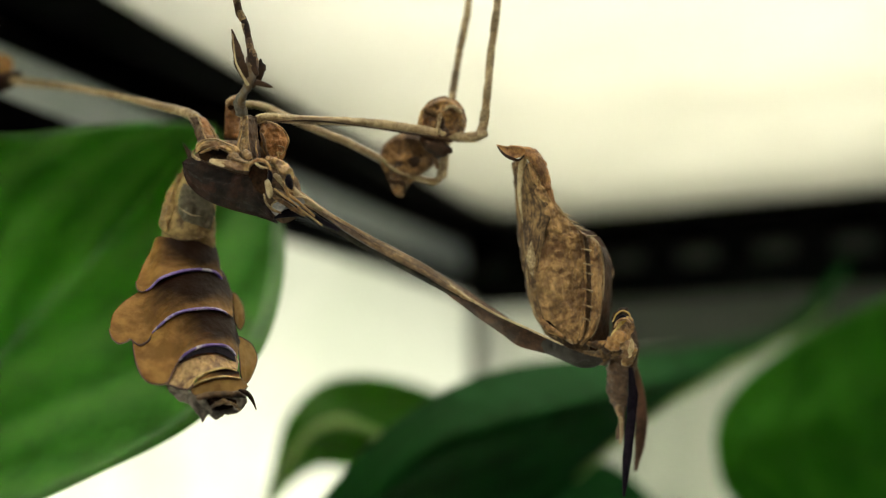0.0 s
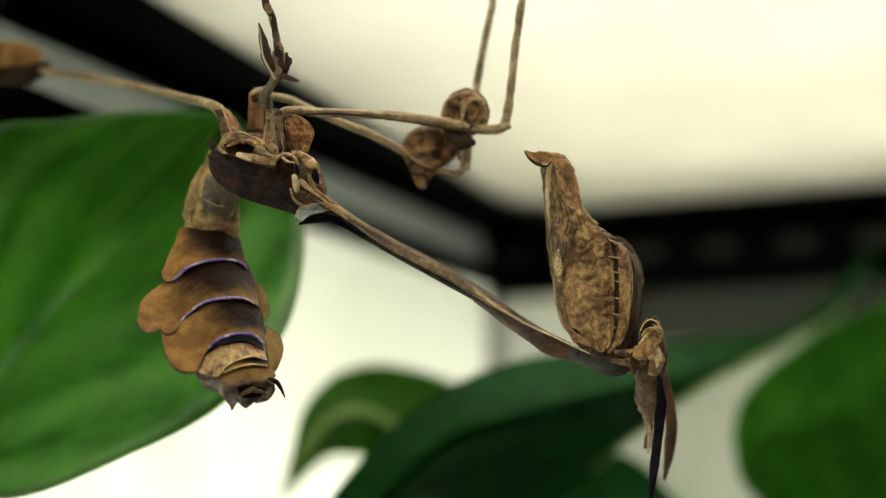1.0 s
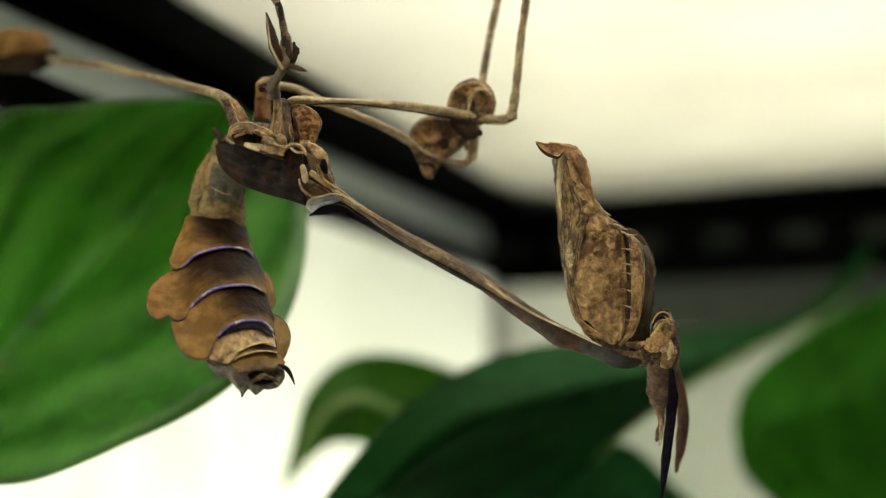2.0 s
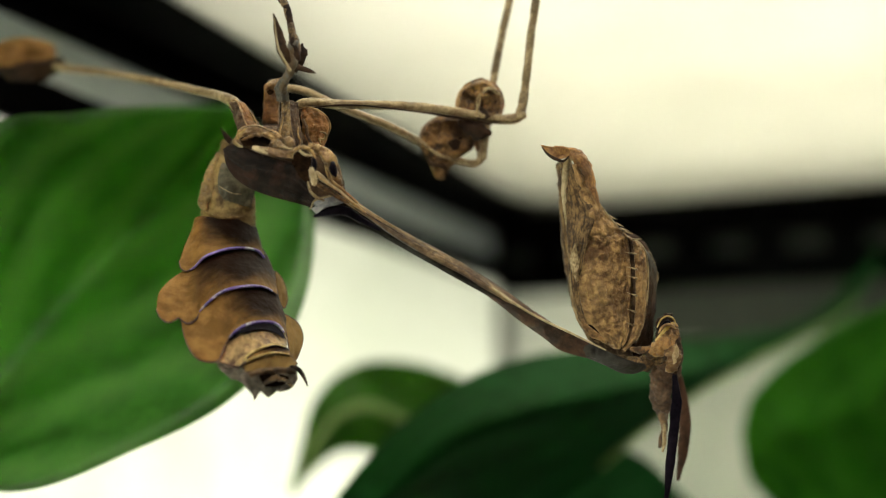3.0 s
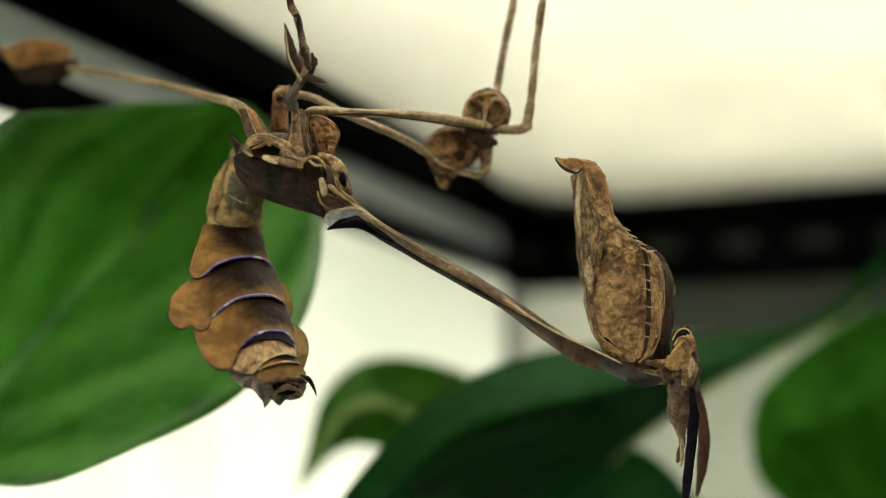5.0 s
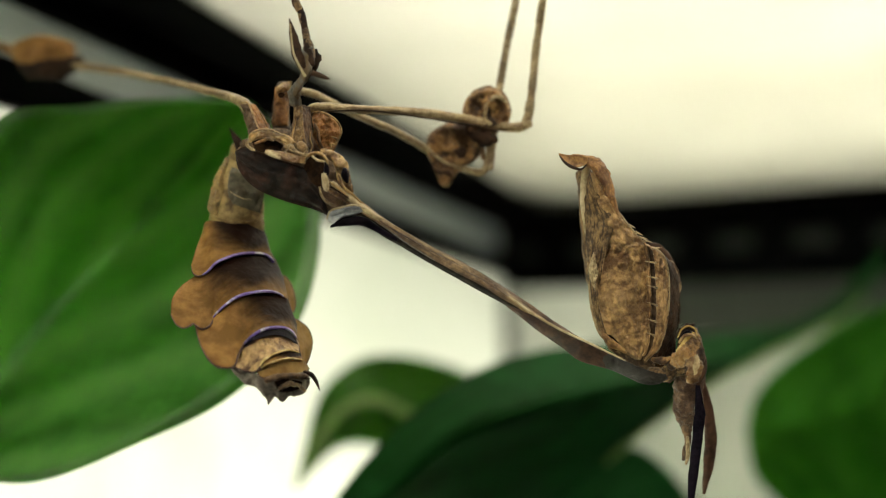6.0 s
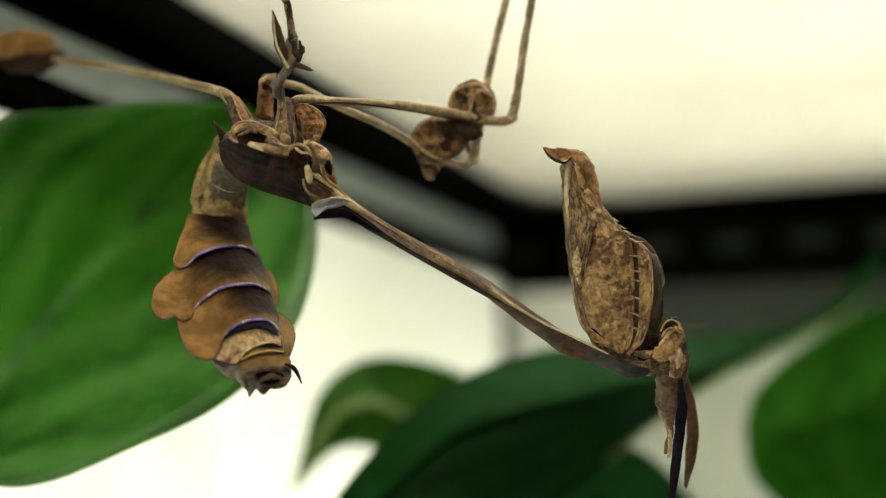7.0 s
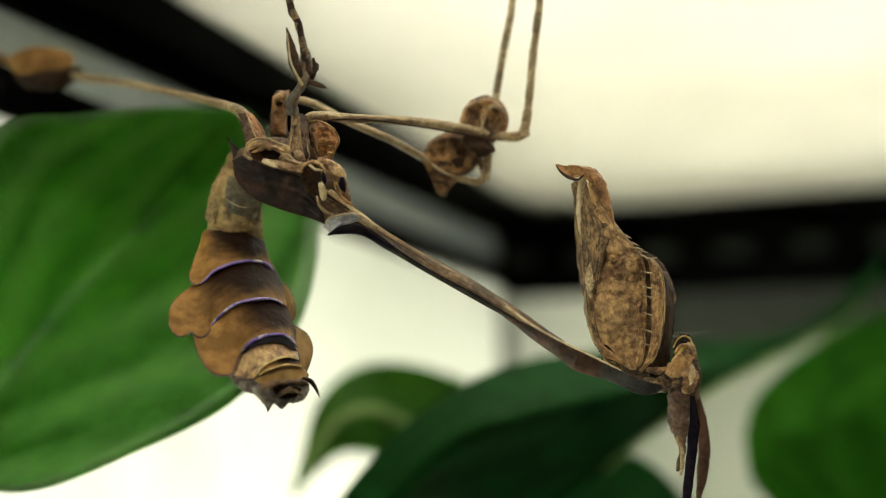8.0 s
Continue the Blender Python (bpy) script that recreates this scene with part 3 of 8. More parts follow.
leaf([(0.0166, 0.2997, 0.3728), (0.0175, 0.3012, 0.3798), (0.0183, 0.3045, 0.3876), (0.0213, 0.3104, 0.3931), (0.0255, 0.3183, 0.3950), (0.0315, 0.3287, 0.3934), (0.0386, 0.3390, 0.3888)],
     [(0.0166, 0.2998, 0.3726), (0.0199, 0.3010, 0.3798), (0.0226, 0.3035, 0.3850), (0.0258, 0.3099, 0.3870), (0.0285, 0.3202, 0.3842), (0.0326, 0.3287, 0.3829), (0.0384, 0.3399, 0.3824)],
     [(0.0166, 0.2998, 0.3724), (0.0187, 0.3043, 0.3770), (0.0204, 0.3111, 0.3796), (0.0232, 0.3201, 0.3785), (0.0266, 0.3272, 0.3769), (0.0317, 0.3338, 0.3763), (0.0381, 0.3405, 0.3782)],
     LEAFPALE, sag=0.003, seed=2, ribw=1.0)
DEEP_LOWER = [(0.0352, 0.2692, 0.3659), (0.0395, 0.2909, 0.3639), (0.0485, 0.3098, 0.3649), (0.0591, 0.3150, 0.3727), (0.0657, 0.3188, 0.3793), (0.0761, 0.3282, 0.3883), (0.0829, 0.3518, 0.3947), (0.0916, 0.3772, 0.4015), (0.0985, 0.3965, 0.4080), (0.1057, 0.4095, 0.4199)]
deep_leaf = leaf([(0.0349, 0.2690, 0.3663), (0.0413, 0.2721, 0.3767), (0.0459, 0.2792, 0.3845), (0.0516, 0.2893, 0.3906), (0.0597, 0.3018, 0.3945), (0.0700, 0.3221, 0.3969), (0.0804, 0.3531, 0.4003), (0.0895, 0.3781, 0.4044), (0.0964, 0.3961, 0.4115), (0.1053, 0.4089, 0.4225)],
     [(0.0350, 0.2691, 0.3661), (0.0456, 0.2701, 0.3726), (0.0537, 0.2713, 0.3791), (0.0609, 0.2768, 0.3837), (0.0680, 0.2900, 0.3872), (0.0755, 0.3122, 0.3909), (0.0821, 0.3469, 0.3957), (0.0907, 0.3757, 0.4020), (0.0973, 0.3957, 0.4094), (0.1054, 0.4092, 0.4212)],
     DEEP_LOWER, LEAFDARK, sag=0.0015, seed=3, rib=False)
lit_leaf_edge(deep_leaf, DEEP_LOWER, 0.36, 0.93, 0.0005)
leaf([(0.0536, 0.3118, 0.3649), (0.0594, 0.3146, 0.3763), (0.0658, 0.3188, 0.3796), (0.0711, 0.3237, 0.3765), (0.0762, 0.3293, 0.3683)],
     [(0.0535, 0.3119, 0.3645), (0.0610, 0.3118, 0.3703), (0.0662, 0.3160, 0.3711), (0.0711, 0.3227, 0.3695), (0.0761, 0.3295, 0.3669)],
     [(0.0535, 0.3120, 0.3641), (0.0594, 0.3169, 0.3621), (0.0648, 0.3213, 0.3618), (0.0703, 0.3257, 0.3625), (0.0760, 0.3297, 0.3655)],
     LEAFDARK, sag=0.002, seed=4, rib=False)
leaf([(0.0829, 0.3352, 0.3825), (0.0850, 0.3351, 0.3883), (0.0913, 0.3388, 0.3948), (0.0989, 0.3443, 0.3998), (0.1072, 0.3513, 0.4046), (0.1237, 0.3634, 0.4118)],
     [(0.0828, 0.3352, 0.3823), (0.0897, 0.3347, 0.3825), (0.0958, 0.3381, 0.3839), (0.1037, 0.3442, 0.3863), (0.1118, 0.3536, 0.3893), (0.1227, 0.3659, 0.3946)],
     [(0.0828, 0.3352, 0.3821), (0.0840, 0.3370, 0.3742), (0.0901, 0.3428, 0.3673), (0.0967, 0.3496, 0.3627), (0.1065, 0.3583, 0.3608), (0.1208, 0.3705, 0.3622)],
     LEAFDEEP, sag=0.003, seed=5, rib=False)
stalk([(0.1227, 0.3659, 0.3946), (0.1318, 0.3815, 0.3888), (0.262, 0.325, 0.25), (0.25, 0.33, -0.001)])
stalk([(0.0349, 0.2690, 0.3663), (0.0330, 0.2660, 0.3480), (0.10, 0.27, 0.20), (0.2, 0.31, 0.05), (0.252, 0.332, -0.001)])
stalk([(0.0384, 0.3399, 0.3824), (0.0467, 0.3486, 0.3771), (0.0522, 0.3597, 0.3563), (0.2, 0.36, 0.2), (0.246, 0.332, -0.001)])
stalk([(0.0761, 0.3295, 0.3669), (0.0785, 0.3427, 0.3593), (0.21, 0.32, 0.22), (0.249, 0.327, -0.001)])
stalk([(0.0118, 0.2246, 0.3921), (0.0063, 0.2319, 0.3740), (0.06, 0.2, 0.2), (0.2, 0.3, 0.04), (0.246, 0.328, -0.001)])

# ---- the mantis ----
MANTIS_ROWS = [
    (0, 0.05186, 0.23186, 0.41147, 6.12, 0.29, 18.88),
    (0.1, 0.05033, 0.23111, 0.41220, 6.53, 0.11, 19.90),
    (0.2, 0.04911, 0.23059, 0.41227, 6.95, -0.08, 20.92),
    (0.3, 0.04922, 0.23072, 0.41165, 7.36, -0.26, 21.94),
    (0.4, 0.05099, 0.23160, 0.41071, 7.75, -0.45, 22.96),
    (0.5, 0.05230, 0.23211, 0.41076, 8.16, -0.62, 23.98),
    (0.6, 0.05184, 0.23192, 0.41096, 7.97, -0.50, 23.39),
    (0.7, 0.05052, 0.23129, 0.41155, 7.78, -0.39, 22.80),
    (0.8, 0.04979, 0.23105, 0.41129, 7.58, -0.27, 22.21),
    (0.9, 0.05094, 0.23159, 0.41099, 7.39, -0.15, 21.62),
    (1, 0.05215, 0.23209, 0.41107, 7.19, -0.03, 21.03),
    (1.1, 0.05229, 0.23209, 0.41083, 7.09, -0.05, 20.87),
    (1.2, 0.05224, 0.23196, 0.41093, 6.99, -0.08, 20.69),
    (1.3, 0.05214, 0.23177, 0.41114, 6.90, -0.11, 20.53),
    (1.4, 0.05231, 0.23170, 0.41141, 6.79, -0.13, 20.36),
    (1.5, 0.05190, 0.23138, 0.41173, 6.69, -0.16, 20.20),
    (1.6, 0.05117, 0.23109, 0.41181, 6.84, -0.25, 20.43),
    (1.7, 0.05108, 0.23115, 0.41121, 7.00, -0.33, 20.67),
    (1.8, 0.05247, 0.23184, 0.41055, 7.15, -0.42, 20.89),
    (1.9, 0.05325, 0.23217, 0.41056, 7.30, -0.50, 21.12),
    (2, 0.05274, 0.23195, 0.41075, 7.46, -0.58, 21.35),
    (2.1, 0.05323, 0.23142, 0.41050, 7.57, -1.31, 21.30),
    (2.2, 0.05423, 0.23114, 0.41003, 7.70, -2.03, 21.24),
    (3.3, 0.05278, 0.23018, 0.41101, 7.52, -0.47, 20.53),
    (3.4, 0.05231, 0.23001, 0.41076, 7.50, -0.32, 20.47),
    (3.5, 0.05265, 0.23021, 0.41029, 7.49, -0.18, 20.40),
    (3.6, 0.05358, 0.23089, 0.41030, 7.55, -0.23, 20.67),
    (3.7, 0.05355, 0.23121, 0.41013, 7.62, -0.28, 20.96),
    (3.8, 0.05307, 0.23129, 0.41025, 7.69, -0.33, 21.23),
    (3.9, 0.05334, 0.23168, 0.41032, 7.76, -0.38, 21.50),
    (4, 0.05357, 0.23212, 0.41010, 7.82, -0.43, 21.78),
    (4.1, 0.05370, 0.23200, 0.40989, 8.00, -0.34, 21.89),
    (4.2, 0.05419, 0.23204, 0.40970, 8.18, -0.25, 21.99),
    (4.3, 0.05496, 0.23217, 0.40967, 8.35, -0.17, 22.10),
    (4.4, 0.05469, 0.23185, 0.40964, 8.52, -0.08, 22.20),
    (4.5, 0.05364, 0.23118, 0.40989, 8.70, 0.01, 22.31),
    (4.6, 0.05258, 0.23103, 0.40974, 9.12, -0.17, 22.27),
    (4.7, 0.05336, 0.23158, 0.40993, 9.52, -0.34, 22.23),
    (5.8, 0.05286, 0.23054, 0.40990, 8.15, -1.59, 21.91),
    (5.9, 0.05368, 0.23138, 0.40966, 8.36, -0.90, 22.68),
    (6, 0.05346, 0.23169, 0.41015, 8.57, -0.21, 23.46),
    (6.1, 0.05322, 0.23145, 0.41052, 8.46, -0.26, 23.54),
    (6.2, 0.05338, 0.23145, 0.41049, 8.36, -0.31, 23.61),
    (6.3, 0.05326, 0.23137, 0.41019, 8.25, -0.36, 23.69),
    (6.4, 0.05306, 0.23120, 0.41033, 8.14, -0.41, 23.76),
    (6.5, 0.05298, 0.23101, 0.41080, 8.03, -0.46, 23.83),
    (6.6, 0.05298, 0.23103, 0.41055, 8.15, -0.35, 23.74),
    (6.7, 0.05313, 0.23108, 0.41048, 8.28, -0.26, 23.64),
    (6.8, 0.05290, 0.23091, 0.41084, 8.40, -0.16, 23.55),
    (6.9, 0.05272, 0.23076, 0.41116, 8.53, -0.07, 23.45),
    (7, 0.05256, 0.23069, 0.41102, 8.65, 0.03, 23.37),
    (7.1, 0.05310, 0.23108, 0.41024, 8.59, -0.01, 23.35),
    (7.2, 0.05349, 0.23124, 0.41035, 8.54, -0.05, 23.35),
    (7.3, 0.05310, 0.23107, 0.41062, 8.49, -0.09, 23.34),
    (7.4, 0.05307, 0.23107, 0.41068, 8.44, -0.13, 23.34),
    (7.5, 0.05359, 0.23139, 0.41028, 8.38, -0.18, 23.33),
    (7.6, 0.05371, 0.23148, 0.41005, 8.42, -0.16, 23.29),
    (7.7, 0.05342, 0.23137, 0.41010, 8.47, -0.14, 23.25),
    (7.8, 0.05376, 0.23151, 0.41015, 8.51, -0.13, 23.23),
    (7.9, 0.05398, 0.23164, 0.41008, 8.55, -0.10, 23.19),
    (8, 0.05358, 0.23149, 0.41002, 8.59, -0.08, 23.15)]
PROTHORAX_ROWS = [
    (0, 0.00246, -0.00014, -0.00241, 5.70, -0.41, 5.01),
    (0.1, 0.00279, -0.00023, -0.00271, 5.44, -1.49, 2.87),
    (0.2, 0.00311, -0.00032, -0.00301, 5.17, -1.19, 0.76),
    (0.3, 0.00343, -0.00042, -0.00332, 4.88, -0.46, -1.35),
    (0.4, 0.00375, -0.00052, -0.00364, 4.56, -1.12, -3.48),
    (0.5, 0.00406, -0.00062, -0.00396, 4.19, -0.26, -5.58),
    (0.6, 0.00381, -0.00052, -0.00388, 4.45, 0.24, -4.45),
    (0.7, 0.00357, -0.00041, -0.00381, 4.70, 1.16, -3.31),
    (0.8, 0.00332, -0.00031, -0.00374, 4.97, 1.67, -2.18),
    (0.9, 0.00307, -0.00021, -0.00366, 5.24, 0.22, -1.06),
    (1, 0.00282, -0.00011, -0.00360, 5.48, -0.24, 0.07),
    (1.1, 0.00271, -0.00010, -0.00351, 5.55, -0.00, 0.81),
    (1.2, 0.00259, -0.00008, -0.00343, 5.62, 0.25, 1.56),
    (1.3, 0.00248, -0.00007, -0.00334, 5.67, 0.21, 2.31),
    (1.4, 0.00236, -0.00005, -0.00325, 5.72, -0.40, 3.04),
    (1.5, 0.00225, -0.00004, -0.00316, 5.79, -0.03, 3.79),
    (1.6, 0.00242, -0.00006, -0.00327, 5.66, 0.17, 2.91),
    (1.7, 0.00259, -0.00008, -0.00338, 5.54, 0.78, 2.02),
    (1.8, 0.00276, -0.00011, -0.00348, 5.39, 0.55, 1.13),
    (1.9, 0.00293, -0.00015, -0.00359, 5.23, 0.46, 0.24),
    (2, 0.00310, -0.00018, -0.00370, 5.07, 0.08, -0.66),
    (2.1, 0.00296, -0.00012, -0.00393, 4.86, 0.05, 0.29),
    (2.2, 0.00280, -0.00008, -0.00415, 4.67, 0.43, 1.23),
    (3.3, 0.00233, 0.00011, -0.00335, 2.79, 0.83, 3.07),
    (3.4, 0.00228, 0.00012, -0.00329, 2.61, 0.44, 3.25),
    (3.5, 0.00224, 0.00015, -0.00321, 2.44, 0.61, 3.41),
    (3.6, 0.00240, 0.00010, -0.00335, 2.09, 1.04, 2.47),
    (3.7, 0.00257, 0.00006, -0.00349, 1.72, 0.36, 1.53),
    (3.8, 0.00273, 0.00002, -0.00362, 1.36, -0.06, 0.59),
    (3.9, 0.00290, -0.00002, -0.00376, 1.03, -0.06, -0.35),
    (4, 0.00306, -0.00007, -0.00389, 0.67, 0.07, -1.29),
    (4.1, 0.00307, -0.00006, -0.00395, 0.54, -0.16, -1.02),
    (4.2, 0.00308, -0.00004, -0.00402, 0.40, -0.54, -0.76),
    (4.3, 0.00308, -0.00003, -0.00408, 0.27, -0.22, -0.51),
    (4.4, 0.00309, -0.00002, -0.00414, 0.13, -0.32, -0.25),
    (4.5, 0.00310, -0.00000, -0.00420, -0.01, -0.00, 0.01),
    (4.6, 0.00311, -0.00005, -0.00417, -0.11, 0.12, -0.52),
    (4.7, 0.00313, -0.00008, -0.00416, -0.21, -0.04, -1.05),
    (5.8, 0.00290, -0.00012, -0.00446, 1.96, 0.59, 0.27),
    (5.9, 0.00318, -0.00023, -0.00439, 1.62, -0.12, -1.72),
    (6, 0.00345, -0.00035, -0.00431, 1.33, -0.86, -3.70),
    (6.1, 0.00346, -0.00034, -0.00429, 1.40, -0.49, -3.63),
    (6.2, 0.00347, -0.00034, -0.00427, 1.48, -0.11, -3.55),
    (6.3, 0.00347, -0.00033, -0.00425, 1.56, -0.31, -3.47),
    (6.4, 0.00348, -0.00033, -0.00422, 1.65, -0.64, -3.40),
    (6.5, 0.00348, -0.00032, -0.00421, 1.73, -0.41, -3.32),
    (6.6, 0.00347, -0.00030, -0.00423, 1.72, -0.19, -3.22),
    (6.7, 0.00345, -0.00030, -0.00423, 1.70, -0.53, -3.12),
    (6.8, 0.00342, -0.00029, -0.00425, 1.68, -0.73, -3.02),
    (6.9, 0.00341, -0.00028, -0.00426, 1.66, -0.93, -2.91),
    (7, 0.00339, -0.00027, -0.00428, 1.63, -0.57, -2.81),
    (7.1, 0.00340, -0.00028, -0.00429, 1.51, -1.02, -2.90),
    (7.2, 0.00342, -0.00028, -0.00429, 1.39, -1.05, -3.00),
    (7.3, 0.00344, -0.00029, -0.00430, 1.25, -0.52, -3.09),
    (7.4, 0.00345, -0.00030, -0.00430, 1.13, -0.54, -3.18),
    (7.5, 0.00347, -0.00031, -0.00431, 1.00, -0.70, -3.28),
    (7.6, 0.00344, -0.00029, -0.00430, 0.83, -0.35, -2.97),
    (7.7, 0.00341, -0.00027, -0.00430, 0.66, -0.41, -2.66),
    (7.8, 0.00339, -0.00025, -0.00430, 0.51, -0.47, -2.34),
    (7.9, 0.00336, -0.00023, -0.00429, 0.34, -0.40, -2.04),
    (8, 0.00333, -0.00021, -0.00429, 0.17, -0.46, -1.72)]
ABDOMEN_ROWS = [
    (0, -0.00610, 0.00240, -0.00137, 4.34, 0.85, -3.90),
    (0.1, -0.00615, 0.00243, -0.00130, 3.97, 1.05, -3.68),
    (0.2, -0.00620, 0.00248, -0.00123, 3.60, 1.25, -3.47),
    (0.3, -0.00624, 0.00251, -0.00116, 3.23, 1.44, -3.25),
    (0.4, -0.00629, 0.00255, -0.00108, 2.86, 1.64, -3.03),
    (0.5, -0.00633, 0.00259, -0.00102, 2.48, 1.85, -2.81),
    (0.6, -0.00628, 0.00255, -0.00107, 2.45, 1.40, -3.07),
    (0.7, -0.00621, 0.00250, -0.00113, 2.42, 0.96, -3.32),
    (0.8, -0.00615, 0.00245, -0.00119, 2.37, 0.54, -3.59),
    (0.9, -0.00608, 0.00240, -0.00124, 2.33, 0.10, -3.84),
    (1, -0.00601, 0.00235, -0.00130, 2.29, -0.34, -4.10),
    (1.1, -0.00604, 0.00242, -0.00126, 2.23, -0.42, -4.30),
    (1.2, -0.00607, 0.00247, -0.00122, 2.16, -0.51, -4.50),
    (1.3, -0.00610, 0.00253, -0.00119, 2.10, -0.61, -4.70),
    (1.4, -0.00611, 0.00259, -0.00115, 2.03, -0.71, -4.89),
    (1.5, -0.00614, 0.00264, -0.00111, 1.97, -0.81, -5.09),
    (1.6, -0.00614, 0.00264, -0.00110, 1.76, -0.69, -4.56),
    (1.7, -0.00613, 0.00264, -0.00110, 1.55, -0.57, -4.03),
    (1.8, -0.00612, 0.00263, -0.00109, 1.34, -0.46, -3.50),
    (1.9, -0.00611, 0.00262, -0.00109, 1.13, -0.34, -2.97),
    (2, -0.00611, 0.00262, -0.00108, 0.92, -0.22, -2.44),
    (2.1, -0.00623, 0.00257, -0.00063, 2.69, -0.62, -3.93),
    (2.2, -0.00634, 0.00253, -0.00017, 4.45, -0.98, -5.45),
    (3.3, -0.00603, 0.00260, -0.00091, 0.48, -0.71, -1.57),
    (3.4, -0.00601, 0.00261, -0.00098, 0.12, -0.68, -1.23),
    (3.5, -0.00597, 0.00261, -0.00104, -0.24, -0.64, -0.88),
    (3.6, -0.00598, 0.00262, -0.00106, -0.21, -0.75, -0.90),
    (3.7, -0.00599, 0.00263, -0.00108, -0.18, -0.87, -0.90),
    (3.8, -0.00600, 0.00264, -0.00109, -0.14, -0.99, -0.91),
    (3.9, -0.00601, 0.00265, -0.00111, -0.11, -1.11, -0.91),
    (4, -0.00602, 0.00265, -0.00112, -0.07, -1.22, -0.92),
    (4.1, -0.00605, 0.00272, -0.00107, -0.06, -0.98, -0.73),
    (4.2, -0.00606, 0.00279, -0.00104, -0.04, -0.74, -0.55),
    (4.3, -0.00607, 0.00286, -0.00099, -0.03, -0.50, -0.37),
    (4.4, -0.00609, 0.00294, -0.00095, -0.02, -0.25, -0.17),
    (4.5, -0.00611, 0.00301, -0.00090, 0.00, -0.01, 0.01),
    (4.6, -0.00604, 0.00298, -0.00101, -0.55, 0.16, 0.51),
    (4.7, -0.00599, 0.00296, -0.00112, -1.08, 0.35, 1.01),
    (5.8, -0.00622, 0.00280, -0.00057, 1.95, -0.16, -1.36),
    (5.9, -0.00613, 0.00280, -0.00083, 1.87, -0.95, -1.76),
    (6, -0.00603, 0.00281, -0.00108, 1.79, -1.73, -2.18),
    (6.1, -0.00602, 0.00280, -0.00107, 1.75, -1.62, -2.22),
    (6.2, -0.00600, 0.00279, -0.00105, 1.71, -1.50, -2.26),
    (6.3, -0.00599, 0.00280, -0.00103, 1.69, -1.38, -2.30),
    (6.4, -0.00597, 0.00279, -0.00102, 1.65, -1.27, -2.34),
    (6.5, -0.00596, 0.00278, -0.00100, 1.61, -1.15, -2.38),
    (6.6, -0.00599, 0.00278, -0.00102, 1.48, -1.22, -2.32),
    (6.7, -0.00601, 0.00277, -0.00104, 1.35, -1.30, -2.25),
    (6.8, -0.00603, 0.00277, -0.00107, 1.21, -1.37, -2.20),
    (6.9, -0.00606, 0.00277, -0.00109, 1.08, -1.44, -2.13),
    (7, -0.00609, 0.00277, -0.00111, 0.95, -1.52, -2.07),
    (7.1, -0.00604, 0.00278, -0.00108, 1.15, -1.50, -1.88),
    (7.2, -0.00601, 0.00279, -0.00106, 1.34, -1.47, -1.69),
    (7.3, -0.00597, 0.00280, -0.00103, 1.54, -1.45, -1.51),
    (7.4, -0.00593, 0.00281, -0.00102, 1.73, -1.43, -1.33),
    (7.5, -0.00590, 0.00282, -0.00100, 1.92, -1.41, -1.15),
    (7.6, -0.00594, 0.00285, -0.00100, 1.76, -1.74, -1.59),
    (7.7, -0.00598, 0.00287, -0.00101, 1.60, -2.06, -2.04),
    (7.8, -0.00602, 0.00290, -0.00103, 1.44, -2.39, -2.49),
    (7.9, -0.00607, 0.00292, -0.00103, 1.29, -2.73, -2.93),
    (8, -0.00611, 0.00295, -0.00104, 1.13, -3.06, -3.37)]
mantis = new("mantis")
mantis.matrix_basis = pose(*MANTIS_ROWS[0][1:])
tagged(mantis, "brown dead-leaf mantis hanging under the mesh lid", "mantis")

# thorax, between the legs
thorax = part("thorax", loft([(-5.2, 3.0, -0.2, 0.80, 0.8), (-3.9, 1.0, 0.0, 1.30, 1.2), (-1.1, 0.0, 0.1, 1.91, 1.57), (1.7, 0.0, -0.8, 1.91, 1.57), (3.9, 0.0, -2.8, 1.57, 1.35), (5.1, 0.0, -4.5, 1.12, 1.01)],
                             rough=0.4, grain=0.6, crease=0.2, steps=60, seg=32), HEADSKIN, mantis)
sheet([(-3.9, -3.6, 0.7), (-3.5, -4.0, 1.2), (-2.7, -4.3, 1.5), (-1.7, -4.5, 1.5), (-0.6, -4.7, 1.1), (0.3, -4.8, 0.7), (0.7, -4.9, 0.2)],
      [(-3.7, -4.3, 0.1), (-3.2, -4.9, 0.3), (-2.5, -5.1, 0.5), (-1.8, -5.2, 0.6), (-0.8, -5.4, 0.3), (-0.1, -5.5, -0.2), (0.4, -5.6, -0.8)], (0, 0, 0), thorax, "fold", FOLD, thick=0.5, swell=0.2, rough=0.35, grain=1.0, pebble=0.12, cols=50, rows=22, label="golden fold behind the hips")
# shade below the golden fold, painted as a dark sheet
sheet([(-3.4, -4.6, 0.3), (-2.6, -4.7, 0.5), (-1.6, -4.8, 0.5), (-0.7, -4.9, 0.1), (0.0, -5.0, -0.4)],
      [(-3.1, -4.8, -0.5), (-2.4, -4.9, -0.8), (-1.5, -5.0, -0.7), (-0.6, -5.1, -0.7), (0.2, -5.2, -1.2)], (0, 0, 0), thorax, "hollow", PIT, thick=0.2, swell=-0.3, rough=0.2, cols=50, rows=22, label="hollow between folds, its shade painted dark")
margin([(-3.6, -4.8, 0.4), (-3.8, -5.0, -0.1), (-3.4, -5.2, -0.5), (-3.0, -5.3, -0.7)], (0, 0, 0), thorax, "ridge", LIMB, 0.0, 1.0, 0.16, rough=0.12)
